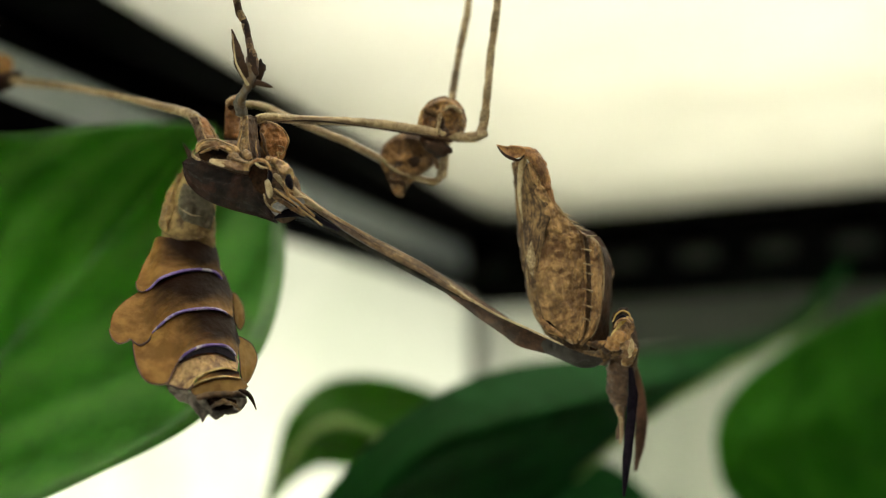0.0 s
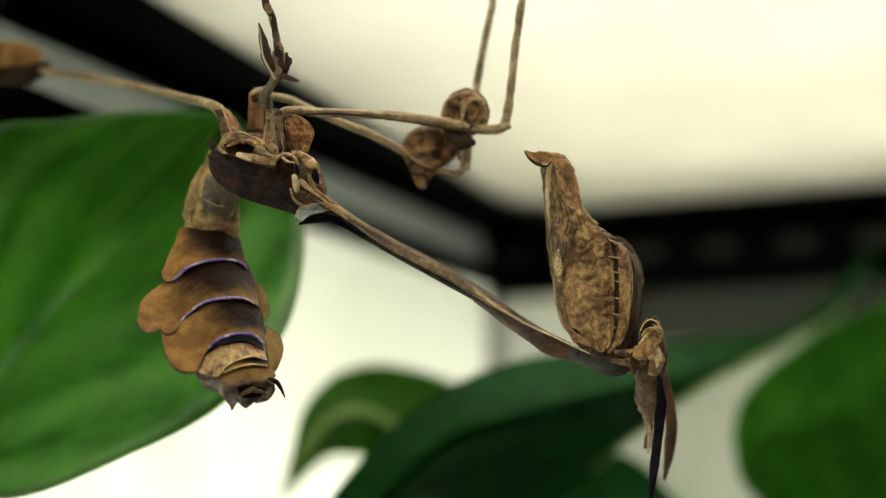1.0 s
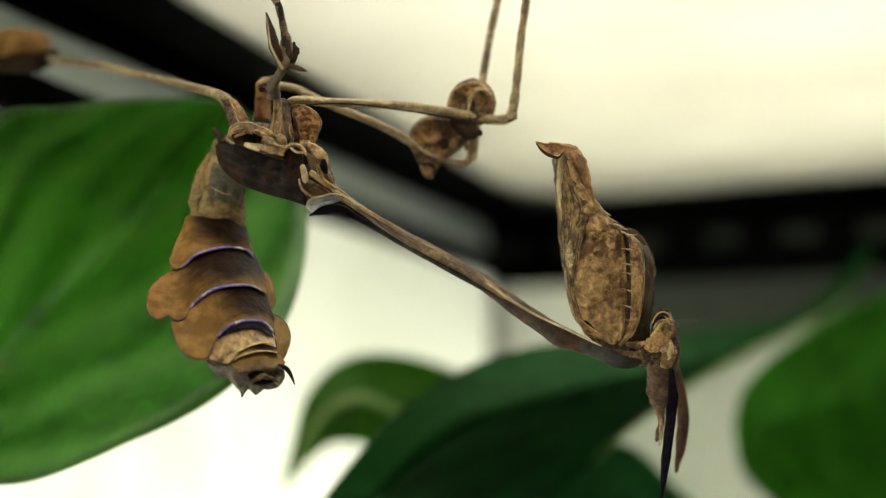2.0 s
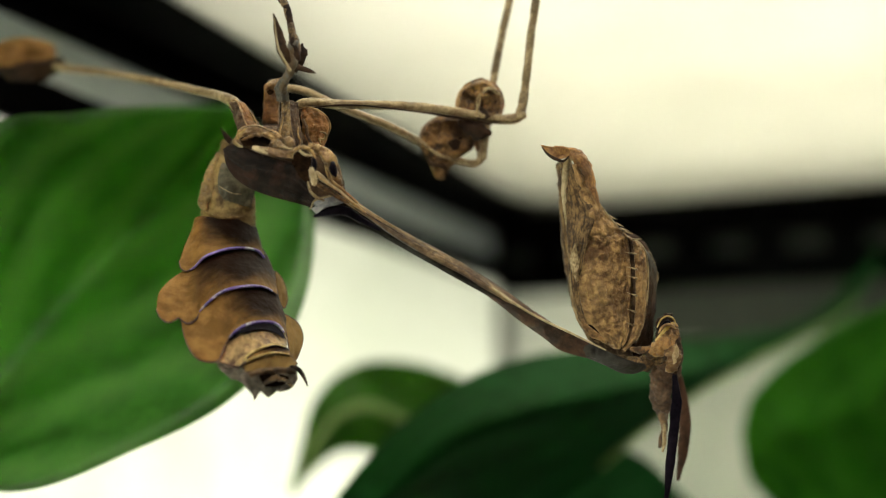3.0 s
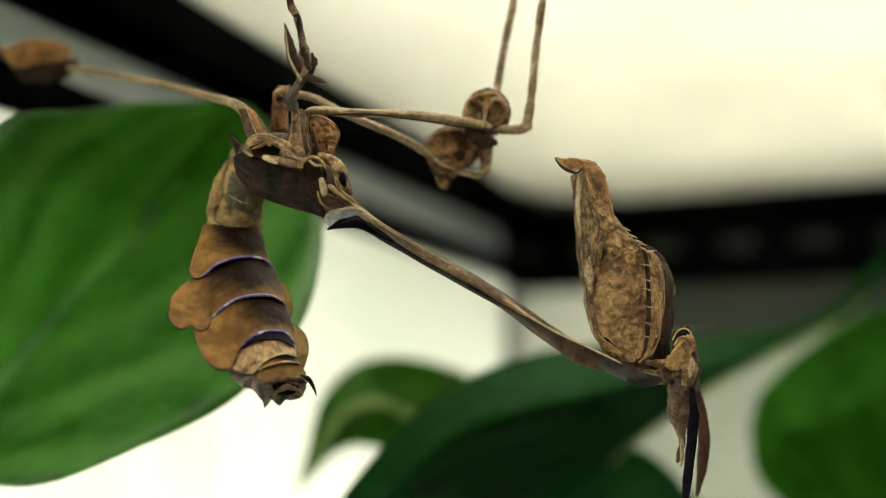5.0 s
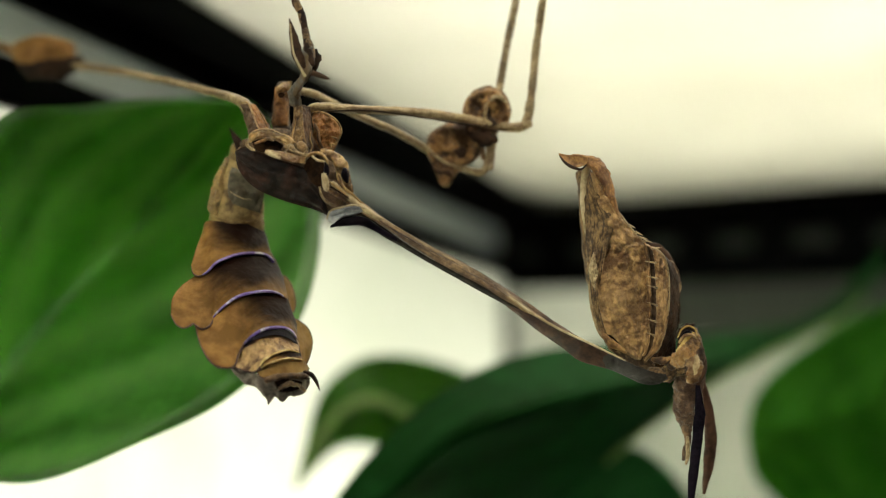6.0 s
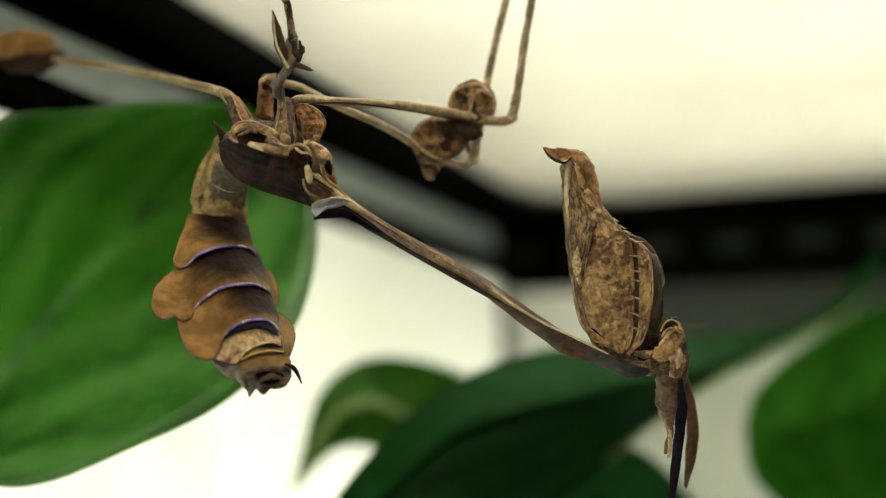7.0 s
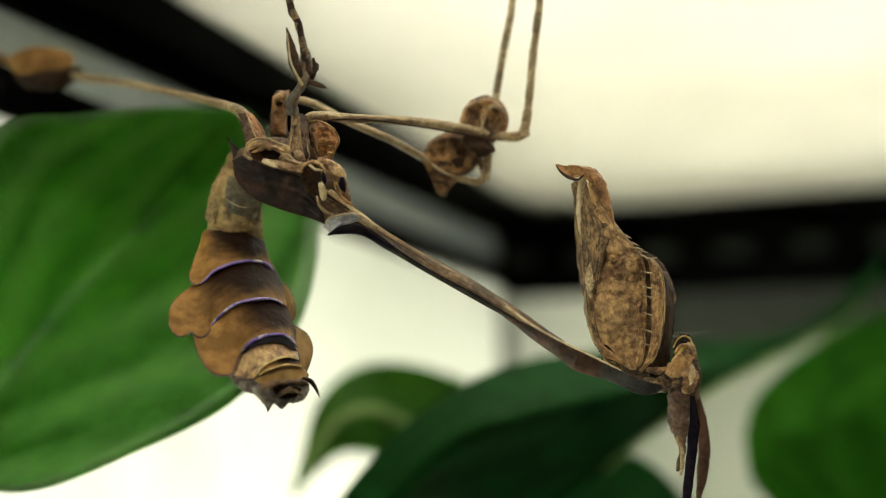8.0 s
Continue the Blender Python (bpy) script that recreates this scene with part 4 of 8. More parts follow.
margin([(-3.0, -5.1, 0.0), (-2.4, -5.4, 0.2), (-1.7, -5.5, 0.4), (-1.2, -5.5, 0.2)], (0, 0, 0), thorax, "ridge", KNEE, 0.0, 1.0, 0.16, rough=0.12)
margin([(-3.4, -4.4, 1.1), (-2.6, -4.8, 1.3), (-1.6, -5.0, 1.3), (-0.6, -5.2, 0.9), (0.3, -5.3, 0.5)], (0, 0, 0), thorax, "ridge", LIMB, 0.0, 1.0, 0.1, rough=0.12)
sheet([(-1.9, -5.8, -0.6), (-1.3, -5.9, -0.7), (-0.5, -6.0, -0.8), (0.4, -6.0, -1.0), (1.2, -6.0, -1.1), (2.0, -6.0, -1.2)],
      [(-2.0, -6.1, -1.0), (-1.4, -6.3, -1.3), (-0.5, -6.4, -1.5), (0.4, -6.4, -1.8), (1.2, -6.3, -1.9), (1.9, -6.2, -2.0)], (0, 0, 0), thorax, "shelf", FOLD, thick=0.4, swell=0.2, rough=0.25, grain=1.0, pebble=0.1, cols=50, rows=22, label="golden shelf along the wing pad")
# bone-coloured sheet painted for the white highlight on the shelf
sheet([(-1.9, -6.3, -0.8), (-1.6, -6.4, -0.7), (-1.1, -6.4, -0.9), (-0.4, -6.5, -1.1)],
      [(-1.8, -6.6, -1.1), (-1.4, -6.7, -1.3), (-0.9, -6.7, -1.5), (-0.4, -6.6, -1.6)], (0, 0, 0), thorax, "scale", BONE, thick=0.2, swell=0.1, rough=0.15, pebble=0.04, cols=50, rows=22, label="pale bone-coloured patch")
sheet([(-0.1, -5.2, 0.3), (0.5, -5.3, -0.0), (1.0, -5.4, -0.6), (1.8, -5.5, -1.0)],
      [(-0.5, -5.4, -0.6), (0.2, -5.7, -1.1), (1.0, -5.9, -1.3), (1.8, -6.0, -1.5)], (0, 0, 0), thorax, "fold", HIP, thick=0.4, swell=0.3, rough=0.4, grain=1.0, pebble=0.14, cols=50, rows=22)
margin([(0.4, -5.6, -0.0), (0.3, -5.9, -0.6), (0.9, -6.0, -0.9), (1.6, -6.1, -1.1), (2.4, -6.4, -1.1)], (0, 0, 0), thorax, "ridge", LIMB, 0.0, 1.0, 0.12, rough=0.12)
# dark flake paints the shade inside the curl
flake([(1.7, -5.6, -2.3), (2.1, -5.8, -1.4), (2.9, -5.9, -1.2), (3.5, -5.9, -1.7), (3.6, -5.8, -2.9), (3.3, -5.6, -4.2), (2.5, -5.6, -3.8), (2.0, -5.6, -3.0)], (0, 0, 0), thorax, "hollow", PIT, thick=0.1, bulge=-0.3, label="hollow inside the curl, its shade painted dark", wrinkle=0.1)
# dark flake added behind the folds to close a see-through gap
flake([(2.4, -3.6, -3.3), (3.9, -3.8, -3.4), (5.1, -3.6, -4.0), (6.4, -2.6, -5.3), (5.4, -2.8, -6.5), (4.3, -3.4, -6.7), (3.3, -3.6, -5.5)], (0, 0, 0), thorax, "fold", HEADSKIN, thick=0.3, bulge=0.3, wrinkle=0.25)
part("curl", loft([(1.8, -6.2, -1.7, 0.09, 0.12), (2.3, -6.5, -1.2, 0.17, 0.25), (3.0, -6.7, -1.0, 0.17, 0.25), (3.7, -6.6, -1.4, 0.15, 0.22), (4.0, -6.4, -2.0, 0.11, 0.17)], rough=0.12, grain=0.9, steps=44, seg=14), FOLD, thorax, "curled pale rim")
part("curl", loft([(2.5, -6.6, -1.2, 0.11, 0.11), (3.1, -6.9, -1.7, 0.12, 0.11), (3.7, -6.9, -1.8, 0.09, 0.11)], rough=0.1, steps=20, seg=10), BONE, thorax)
part("fold", loft([(3.4, -4.4, -0.7, 0.34, 0.34), (4.5, -4.8, -1.3, 0.56, 0.45), (5.2, -4.8, -2.1, 0.62, 0.45), (5.4, -4.2, -3.4, 0.51, 0.45), (6.0, -3.4, -4.6, 0.39, 0.34)], rough=0.3, grain=0.8, crease=0.2, steps=70, seg=26), FOLD, thorax)
flake([(3.7, -6.3, -1.9), (4.0, -6.5, -2.0), (4.2, -6.5, -2.7), (3.9, -6.4, -3.3), (3.6, -6.3, -2.6)], (0, 0, 0), thorax, "dark_spot", INK, thick=0.15, bulge=0.2, label="black glossy spot", wrinkle=0.05, n=26)
flake([(5.4, -6.0, -2.4), (5.8, -6.1, -2.4), (6.0, -6.0, -3.1), (5.9, -5.8, -3.8), (5.4, -5.9, -3.5), (5.2, -6.0, -2.9)], (0, 0, 0), thorax, "dark_spot", INK, thick=0.2, bulge=0.4, label="black glossy spot", wrinkle=0.05, n=26)
flake([(3.4, -6.5, -3.1), (3.8, -6.7, -2.9), (4.1, -6.8, -3.5), (4.2, -6.7, -4.3), (3.9, -6.5, -4.7), (3.5, -6.4, -4.1)], (0, 0, 0), thorax, "scale", BONE, thick=0.2, bulge=0.25, label="pale bone-coloured patch", wrinkle=0.2, n=30)
part("ridge", loft([(3.2, -5.8, -4.2, 0.09, 0.11), (3.4, -5.8, -5.0, 0.11, 0.11), (3.9, -5.4, -5.6, 0.15, 0.11), (4.6, -5.0, -5.9, 0.11, 0.11)], rough=0.1, steps=26), LIMB, thorax)
part("ridge", loft([(4.2, -5.8, -3.7, 0.09, 0.11), (5.0, -5.8, -4.3, 0.11, 0.11), (6.4, -4.6, -5.5, 0.11, 0.11), (8.3, -3.0, -7.0, 0.09, 0.11)], rough=0.1, grain=1.2, steps=34), FOLD, thorax)
part("ridge", loft([(5.0, -5.6, -3.0, 0.11, 0.11), (5.4, -5.4, -4.1, 0.15, 0.14), (6.2, -4.8, -4.8, 0.15, 0.14), (7.6, -3.2, -6.1, 0.11, 0.11)], rough=0.1, grain=1.2, steps=34), FOLD, thorax)
part("ridge", loft([(4.1, -5.4, -4.4, 0.17, 0.17), (4.9, -5.4, -4.9, 0.22, 0.17), (5.7, -5.0, -5.5, 0.22, 0.17), (6.8, -4.0, -6.1, 0.17, 0.17)], rough=0.2, grain=1.0, crease=0.2, steps=34), KNEE, thorax)
# crease between the ridges drawn as a dark line
part("ridge", loft([(4.2, -5.4, -4.1, 0.07, 0.08), (5.2, -5.6, -4.7, 0.09, 0.08), (6.2, -4.9, -5.4, 0.08, 0.08)], steps=20, seg=8), UMBER, thorax, "dark line painted for the crease between ridges")
WING_UPPER = [(-5.1, -4.0, -0.7), (-4.2, -4.0, -0.3), (-3.1, -4.1, -0.6), (-1.6, -4.2, -1.3), (0.3, -4.2, -1.9), (1.9, -4.3, -2.5), (2.6, -4.3, -3.6), (3.4, -4.4, -5.2), (4.0, -4.4, -6.7)]
WING_LOWER = [(-5.1, -3.8, -0.9), (-4.7, -3.9, -2.4), (-3.8, -3.9, -3.6), (-2.5, -4.0, -4.5), (-0.8, -4.0, -5.2), (0.8, -4.1, -5.7), (2.2, -4.2, -6.1), (3.3, -4.2, -6.5), (4.0, -4.3, -6.8)]
wing_pad = sheet(WING_UPPER, WING_LOWER, (0, 0, 0), mantis, "wing_pad", WINGPAD, thick=0.3, swell=0.55, rough=0.2, grain=0.7, pebble=0.04, cols=90, rows=26, label="dark umber wing pad with faint reddish ribs", ribs=0.07, rib_count=4.0)
margin(WING_UPPER, (0, 0, 0), wing_pad, "edge", UMBER, 0.05, 0.98, 0.09)
margin(WING_LOWER, (0, 0, 0), wing_pad, "edge", UMBER, 0.03, 0.97, 0.06)
flake([(-6.8, 3.0, 2.4), (-6.3, 3.0, 0.7), (-5.6, 3.0, -0.9), (-3.3, 3.5, -3.2), (0.7, 3.5, -4.9), (3.1, 3.0, -6.3), (0.8, 3.0, -3.2), (-3.8, 3.0, -0.3), (-5.9, 3.0, 1.1)],
      (0, 0, 0), mantis, "wing_pad", WINGPAD, thick=0.35, bulge=0.3, label="dark umber wing pad with faint reddish ribs", wrinkle=0.2)
part("coxa", loft([(-1.2, 3.0, 6.6, 0.70, 0.60), (-1.4, 3.0, 5.4, 0.80, 0.70), (-1.5, 3.0, 3.7, 0.85, 0.80), (-1.3, 2.5, 1.6, 1.00, 0.90)], rough=0.16, grain=0.6, crease=0.16, steps=40, seg=24), SHADE, mantis)
sheet([(-2.0, 1.6, 6.3), (-2.0, 1.5, 5.2), (-2.1, 1.5, 3.8), (-2.2, 1.6, 2.5)],
      [(-0.3, 1.6, 6.7), (-0.4, 1.5, 5.2), (-0.6, 1.4, 3.8), (-0.6, 1.5, 2.3)], (0, 0, 0), mantis, "hip_face", RUST, thick=0.6, swell=0.7, rough=0.3, grain=0.9, pebble=0.1, cols=50, rows=22, label="rust-brown face of a hip joint")
sheet([(-1.8, 0.6, 6.1), (-1.4, 0.6, 6.4), (-0.9, 0.6, 6.7), (-0.1, 0.6, 6.8)],
      [(-1.7, 0.5, 5.4), (-1.3, 0.5, 5.6), (-0.7, 0.5, 5.7), (-0.2, 0.5, 5.8)], (0, 0, 0), mantis, "hip_cap", FOLD, thick=0.5, swell=0.3, rough=0.25, grain=1.2, pebble=0.08, cols=50, rows=22, label="tan cap of a hip joint")
# notch darkened by a small flake
flake([(-1.5, 0.2, 5.4), (-1.1, 0.2, 5.6), (-0.8, 0.2, 5.4), (-1.0, 0.2, 5.1), (-1.4, 0.2, 5.1)], (0, 0, 0), mantis, "hollow", PIT, thick=0.1, bulge=-0.1, label="small notch, its shade painted dark", wrinkle=0.1, n=22)
part("coxa", loft([(1.1, -2.6, 3.6, 0.60, 0.50), (1.2, -2.8, 2.2, 0.80, 0.70), (1.3, -2.8, 0.6, 1.00, 0.80), (1.5, -2.8, -1.1, 0.90, 0.70)], rough=0.16, grain=0.6, crease=0.16, steps=40, seg=24), SHADE, mantis)
sheet([(0.4, -3.0, 3.8), (0.4, -3.2, 2.7), (0.2, -3.5, 1.4), (0.2, -3.8, 0.3), (0.3, -4.0, -0.8)],
      [(1.3, -3.7, 3.8), (1.4, -4.1, 2.6), (1.4, -4.4, 1.4), (1.5, -4.7, 0.3), (1.7, -4.8, -1.2)], (0, 0, 0), mantis, "hip_face", HIP, thick=0.5, swell=0.12, rough=0.3, grain=1.0, pebble=0.12, cols=50, rows=22, label="golden-brown face of a hip joint")
# far side of the ridge, shaded by a darker colour
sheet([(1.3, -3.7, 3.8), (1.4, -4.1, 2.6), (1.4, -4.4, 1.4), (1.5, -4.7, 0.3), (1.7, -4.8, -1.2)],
      [(2.0, -2.8, 3.8), (2.1, -3.0, 2.8), (2.2, -3.2, 1.5), (2.4, -3.4, 0.4), (2.4, -3.6, -0.7)], (0, 0, 0), mantis, "hip_face", SHADE, thick=0.5, swell=0.12, rough=0.3, grain=1.0, pebble=0.12, cols=50, rows=22, label="hip joint face turned from the light, shade put into its brown")
margin([(0.6, -3.4, 3.3), (0.7, -3.8, 2.3), (0.5, -4.0, 1.3), (0.4, -4.2, 0.6), (0.8, -4.6, 0.0)], (0, 0, 0), mantis, "ridge", FOLD, 0.0, 1.0, 0.09, rough=0.12)
margin([(1.3, -3.8, 3.7), (1.4, -4.2, 2.5), (1.5, -4.5, 1.2), (1.8, -4.8, 0.0), (2.0, -4.9, -0.8)], (0, 0, 0), mantis, "ridge", HIP, 0.0, 1.0, 0.08, rough=0.12)
margin([(2.1, -3.6, 1.3), (2.1, -3.9, 0.5), (2.3, -4.0, -0.2), (2.1, -4.2, -0.9)], (0, 0, 0), mantis, "ridge", FOLD, 0.0, 1.0, 0.09, rough=0.12)
flake([(0.9, -4.9, 0.0), (1.3, -5.0, 0.3), (1.8, -5.1, 0.0), (2.0, -5.1, -0.5), (1.5, -5.1, -1.0), (1.0, -5.0, -0.7)], (0, 0, 0), mantis, "knob", HIP, thick=0.3, bulge=0.35, label="round knob at the foot of a hip", wrinkle=0.2, n=30)
part("coxa", loft([(2.2, 0.2, 3.7, 0.60, 0.60), (3.1, 0.2, 2.5, 1.10, 0.90), (3.2, 0.2, 1.1, 1.10, 0.90), (2.9, 0.2, -0.4, 0.70, 0.60)], rough=0.2, grain=0.6, crease=0.16, steps=40, seg=24), SHADE, mantis)
sheet([(2.2, -1.4, 3.4), (3.2, -1.8, 3.4), (4.1, -2.0, 3.0), (4.7, -1.8, 2.4), (4.9, -1.5, 1.5), (4.7, -1.4, 0.7), (4.3, -1.4, -0.2), (4.0, -1.6, -1.0)],
      [(2.0, -1.4, 3.0), (2.1, -1.9, 2.4), (2.3, -2.3, 1.9), (2.3, -2.4, 1.4), (2.3, -2.4, 1.0), (2.5, -2.3, 0.5), (2.8, -2.1, -0.1), (3.3, -1.9, -0.8)], (0, 0, 0), mantis, "hip_lobe", RUST, thick=0.6, swell=0.35, rough=0.7, grain=0.9, pebble=0.1, cols=50, rows=22, label="crumpled rust-brown lobe on the hip")
margin([(2.3, -1.9, 3.4), (3.2, -2.4, 3.3), (4.2, -2.7, 2.8), (4.8, -2.5, 2.2), (5.0, -2.1, 1.4), (4.7, -2.0, 0.5)], (0, 0, 0), mantis, "hem", FOLD, 0.0, 1.0, 0.1, rough=0.12)
# shaded crease of the hip lobe, drawn as a dark bead
margin([(2.4, -2.7, 2.2), (2.8, -3.0, 1.4), (2.9, -3.0, 0.5), (3.3, -2.7, -0.3)], (0, 0, 0), mantis, "fold", SHADE, 0.0, 1.0, 0.16, rough=0.12)
margin([(4.1, -2.8, 0.9), (4.6, -2.5, 0.7), (4.4, -2.4, 0.2), (4.0, -2.6, 0.2), (4.1, -2.4, -0.3)], (0, 0, 0), mantis, "fold", FOLD, 0.0, 1.0, 0.12, rough=0.12)
part("coxa", loft([(-5.0, 0.4, 4.4, 0.55, 0.50), (-4.2, 0.3, 3.5, 0.80, 0.70), (-3.6, 0.0, 2.4, 1.05, 0.90), (-3.0, -0.4, 1.2, 1.20, 0.90)], rough=0.16, grain=0.6, crease=0.16, steps=40, seg=24), SHADE, mantis)
# outer side of this hip, again shaded by colour
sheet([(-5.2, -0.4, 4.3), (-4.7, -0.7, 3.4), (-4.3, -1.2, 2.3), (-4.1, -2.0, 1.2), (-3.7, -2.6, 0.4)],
      [(-4.3, -0.7, 4.4), (-3.9, -1.3, 3.4), (-3.5, -1.9, 2.4), (-2.9, -2.5, 1.4), (-2.3, -3.0, 0.7)], (0, 0, 0), mantis, "hip_face", SHADE, thick=0.5, swell=0.15, rough=0.3, grain=1.0, pebble=0.1, cols=50, rows=22, label="hip joint face turned from the light, shade put into its brown")
sheet([(-4.3, -0.7, 4.4), (-3.9, -1.3, 3.4), (-3.5, -1.9, 2.4), (-2.9, -2.5, 1.4), (-2.3, -3.0, 0.7)],
      [(-3.7, -0.3, 4.3), (-3.1, -0.5, 3.4), (-2.6, -0.9, 2.5), (-2.1, -1.4, 1.7), (-1.7, -2.0, 0.9)], (0, 0, 0), mantis, "hip_face", RUST, thick=0.5, swell=0.25, rough=0.3, grain=1.0, pebble=0.1, cols=50, rows=22, label="rust-brown face of a hip joint")
margin([(-4.9, -0.6, 4.4), (-4.3, -0.9, 4.4), (-3.8, -1.5, 3.4), (-3.4, -2.1, 2.4), (-2.9, -2.7, 1.5)], (0, 0, 0), mantis, "ridge", FOLD, 0.0, 1.0, 0.09, rough=0.12)
margin([(-3.1, -0.9, 3.4), (-2.5, -1.3, 2.4), (-2.2, -1.8, 1.6), (-1.9, -2.4, 1.1)], (0, 0, 0), mantis, "ridge", KNEE, 0.0, 1.0, 0.1, rough=0.12)
# prothorax, head and forelegs move as one piece
FORE = Vector((3.1, 0.0, -4.2))
prothorax = part("prothorax", loft([(3.1, 0.0, -3.10, 1.01, 1.01), (4.5, 0.0, -4.50, 1.05, 1.01), (6.2, 0.0, -6.10, 0.80, 0.84), (8.3, 0.0, -7.67, 0.72, 0.73), (11.7, 0.0, -9.57, 0.70, 0.73), (16.2, 0.0, -12.07, 0.70, 0.73), (20.1, 0.0, -14.45, 0.75, 0.73), (22.9, 0.0, -16.3, 0.70, 0.70), (26.1, 0.0, -18.5, 0.65, 0.60), (29.2, 0.0, -20.3, 0.65, 0.55), (32.6, 0.0, -21.9, 0.6, 0.55), (35.4, 0.0, -22.8, 0.6, 0.55), (37.3, 0.0, -22.60, 0.51, 0.51)],
                                   FORE, rough=0.06, grain=0.6, crease=0.05, pebble=0.02, steps=140, seg=28), SHADE, mantis, "slender twig-like prothorax")
sheet([(5.3, -1.4, -4.3), (6.8, -1.4, -5.3), (8.6, -1.4, -6.7), (10.2, -1.4, -7.8), (12.9, -1.4, -9.4), (15.7, -1.4, -11.0), (18.5, -1.4, -12.5), (20.3, -1.6, -13.8), (21.9, -1.9, -15.0), (23.7, -2.2, -16.4), (25.9, -2.5, -17.8)],
      [(5.7, -2.0, -5.8), (7.2, -2.0, -6.7), (9.1, -2.0, -7.9), (11.0, -2.0, -9.3), (13.3, -2.0, -10.8), (15.7, -2.0, -12.2), (18.5, -2.0, -13.7), (20.2, -2.1, -14.8), (21.9, -2.3, -15.8), (23.7, -2.5, -17.0), (25.9, -2.6, -18.2)], FORE, prothorax, "upper_side", TWIG, thick=0.5, swell=0.22, rough=0.12, grain=1.0, pebble=0.05, cols=170, rows=16, label="tan twig-like upper side")
# lower half is coloured dark where the top light does not reach
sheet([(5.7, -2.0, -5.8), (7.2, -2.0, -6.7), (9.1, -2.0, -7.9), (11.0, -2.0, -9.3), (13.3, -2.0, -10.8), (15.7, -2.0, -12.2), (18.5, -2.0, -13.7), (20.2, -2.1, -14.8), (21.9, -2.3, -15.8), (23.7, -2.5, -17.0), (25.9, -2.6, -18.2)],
      [(5.6, -1.2, -7.5), (7.4, -1.2, -7.9), (8.8, -1.2, -8.8), (10.4, -1.2, -9.7), (12.9, -1.2, -11.2), (15.7, -1.2, -12.8), (18.5, -1.2, -14.4), (20.3, -1.3, -15.4), (21.9, -1.5, -16.4), (23.7, -1.7, -17.8), (25.9, -1.8, -19.1)], FORE, prothorax, "lower_side", TWIGSHADE, thick=0.5, swell=0.12, rough=0.12, grain=1.0, pebble=0.04, cols=170, rows=12, label="lower side, its shade put into dark olive")
# grey bead painted for the highlight strokes where both sides meet
margin([(5.7, -2.1, -5.8), (7.2, -2.1, -6.7), (9.1, -2.1, -7.9), (11.0, -2.1, -9.3), (13.3, -2.1, -10.8), (15.7, -2.1, -12.2), (18.5, -2.1, -13.7), (21.2, -2.2, -15.4)], FORE, prothorax, "seam_highlight", ASH, 0.22, 0.62, 0.06, "grey highlight strokes painted between the sides", rough=0.12)
# pale bead painted for the lit top edge
margin([(5.3, -1.5, -4.5), (6.9, -1.5, -5.5), (8.6, -1.5, -6.9), (10.2, -1.5, -7.9), (12.9, -1.5, -9.6), (15.7, -1.5, -11.2), (18.5, -1.5, -12.6), (21.2, -1.8, -14.2)], FORE, prothorax, "ridge", LIMB, 0.0, 0.75, 0.10, "pale ridge painted along the lit top of the prothorax", rough=0.1)
# shaded crease drawn as a thin dark bead
margin([(6.2, -2.1, -5.5), (8.0, -2.1, -6.8), (9.6, -2.1, -7.9), (11.3, -2.1, -8.9), (13.5, -2.0, -10.3)], FORE, prothorax, "crease", SHADE, 0.0, 1.0, 0.06, rough=0.1)
sheet([(20.8, -2.2, -15.6), (22.0, -2.5, -16.0), (23.5, -2.8, -16.6), (25.8, -3.1, -17.9), (28.5, -3.2, -19.2), (30.7, -3.2, -20.2)],
      [(20.9, -2.1, -15.8), (22.1, -2.1, -16.7), (23.7, -2.2, -18.0), (26.2, -2.3, -19.8), (27.8, -2.4, -21.0), (30.3, -2.4, -21.8)], FORE, prothorax, "flange", FLANGE, thick=0.3, swell=0.12, rough=0.12, pebble=0.03, cols=80, rows=18, label="thin reddish-brown flange")
sheet([(29.1, -3.1, -19.5), (30.7, -3.2, -20.2), (31.8, -3.2, -20.8), (33.5, -3.1, -21.6), (34.9, -2.9, -22.1), (36.1, -2.6, -22.4)],
      [(29.4, -2.4, -21.5), (30.7, -2.4, -21.9), (32.1, -2.4, -22.5), (33.8, -2.3, -23.3), (35.3, -2.2, -23.4), (36.4, -2.1, -22.9)], FORE, prothorax, "flange", SLATE, thick=0.2, swell=0.1, rough=0.15, pebble=0.05, cols=50, rows=14, label="thin grey mottled end of the flange")
flake([(3.7, -4.4, -6.9), (4.2, -5.0, -6.3), (5.2, -5.2, -6.0), (6.4, -4.6, -5.7), (7.4, -3.8, -6.1), (6.4, -4.4, -6.6), (5.5, -4.8, -6.8), (4.8, -4.8, -7.1), (4.2, -4.5, -7.5)],
      FORE, prothorax, "collar", COLLAR, thick=0.25, bulge=0.35, label="blue-grey curled collar lobe", wrinkle=0.12)
part("collar_rim", loft([(3.7, -4.6, -7.0, 0.07, 0.07), (4.2, -5.3, -6.2, 0.09, 0.08), (5.2, -5.5, -5.9, 0.09, 0.08), (6.5, -4.8, -5.7, 0.09, 0.08), (7.7, -3.8, -6.1, 0.08, 0.08)], FORE, rough=0.05, steps=30, seg=8), BONE, prothorax, "pale collar rim")
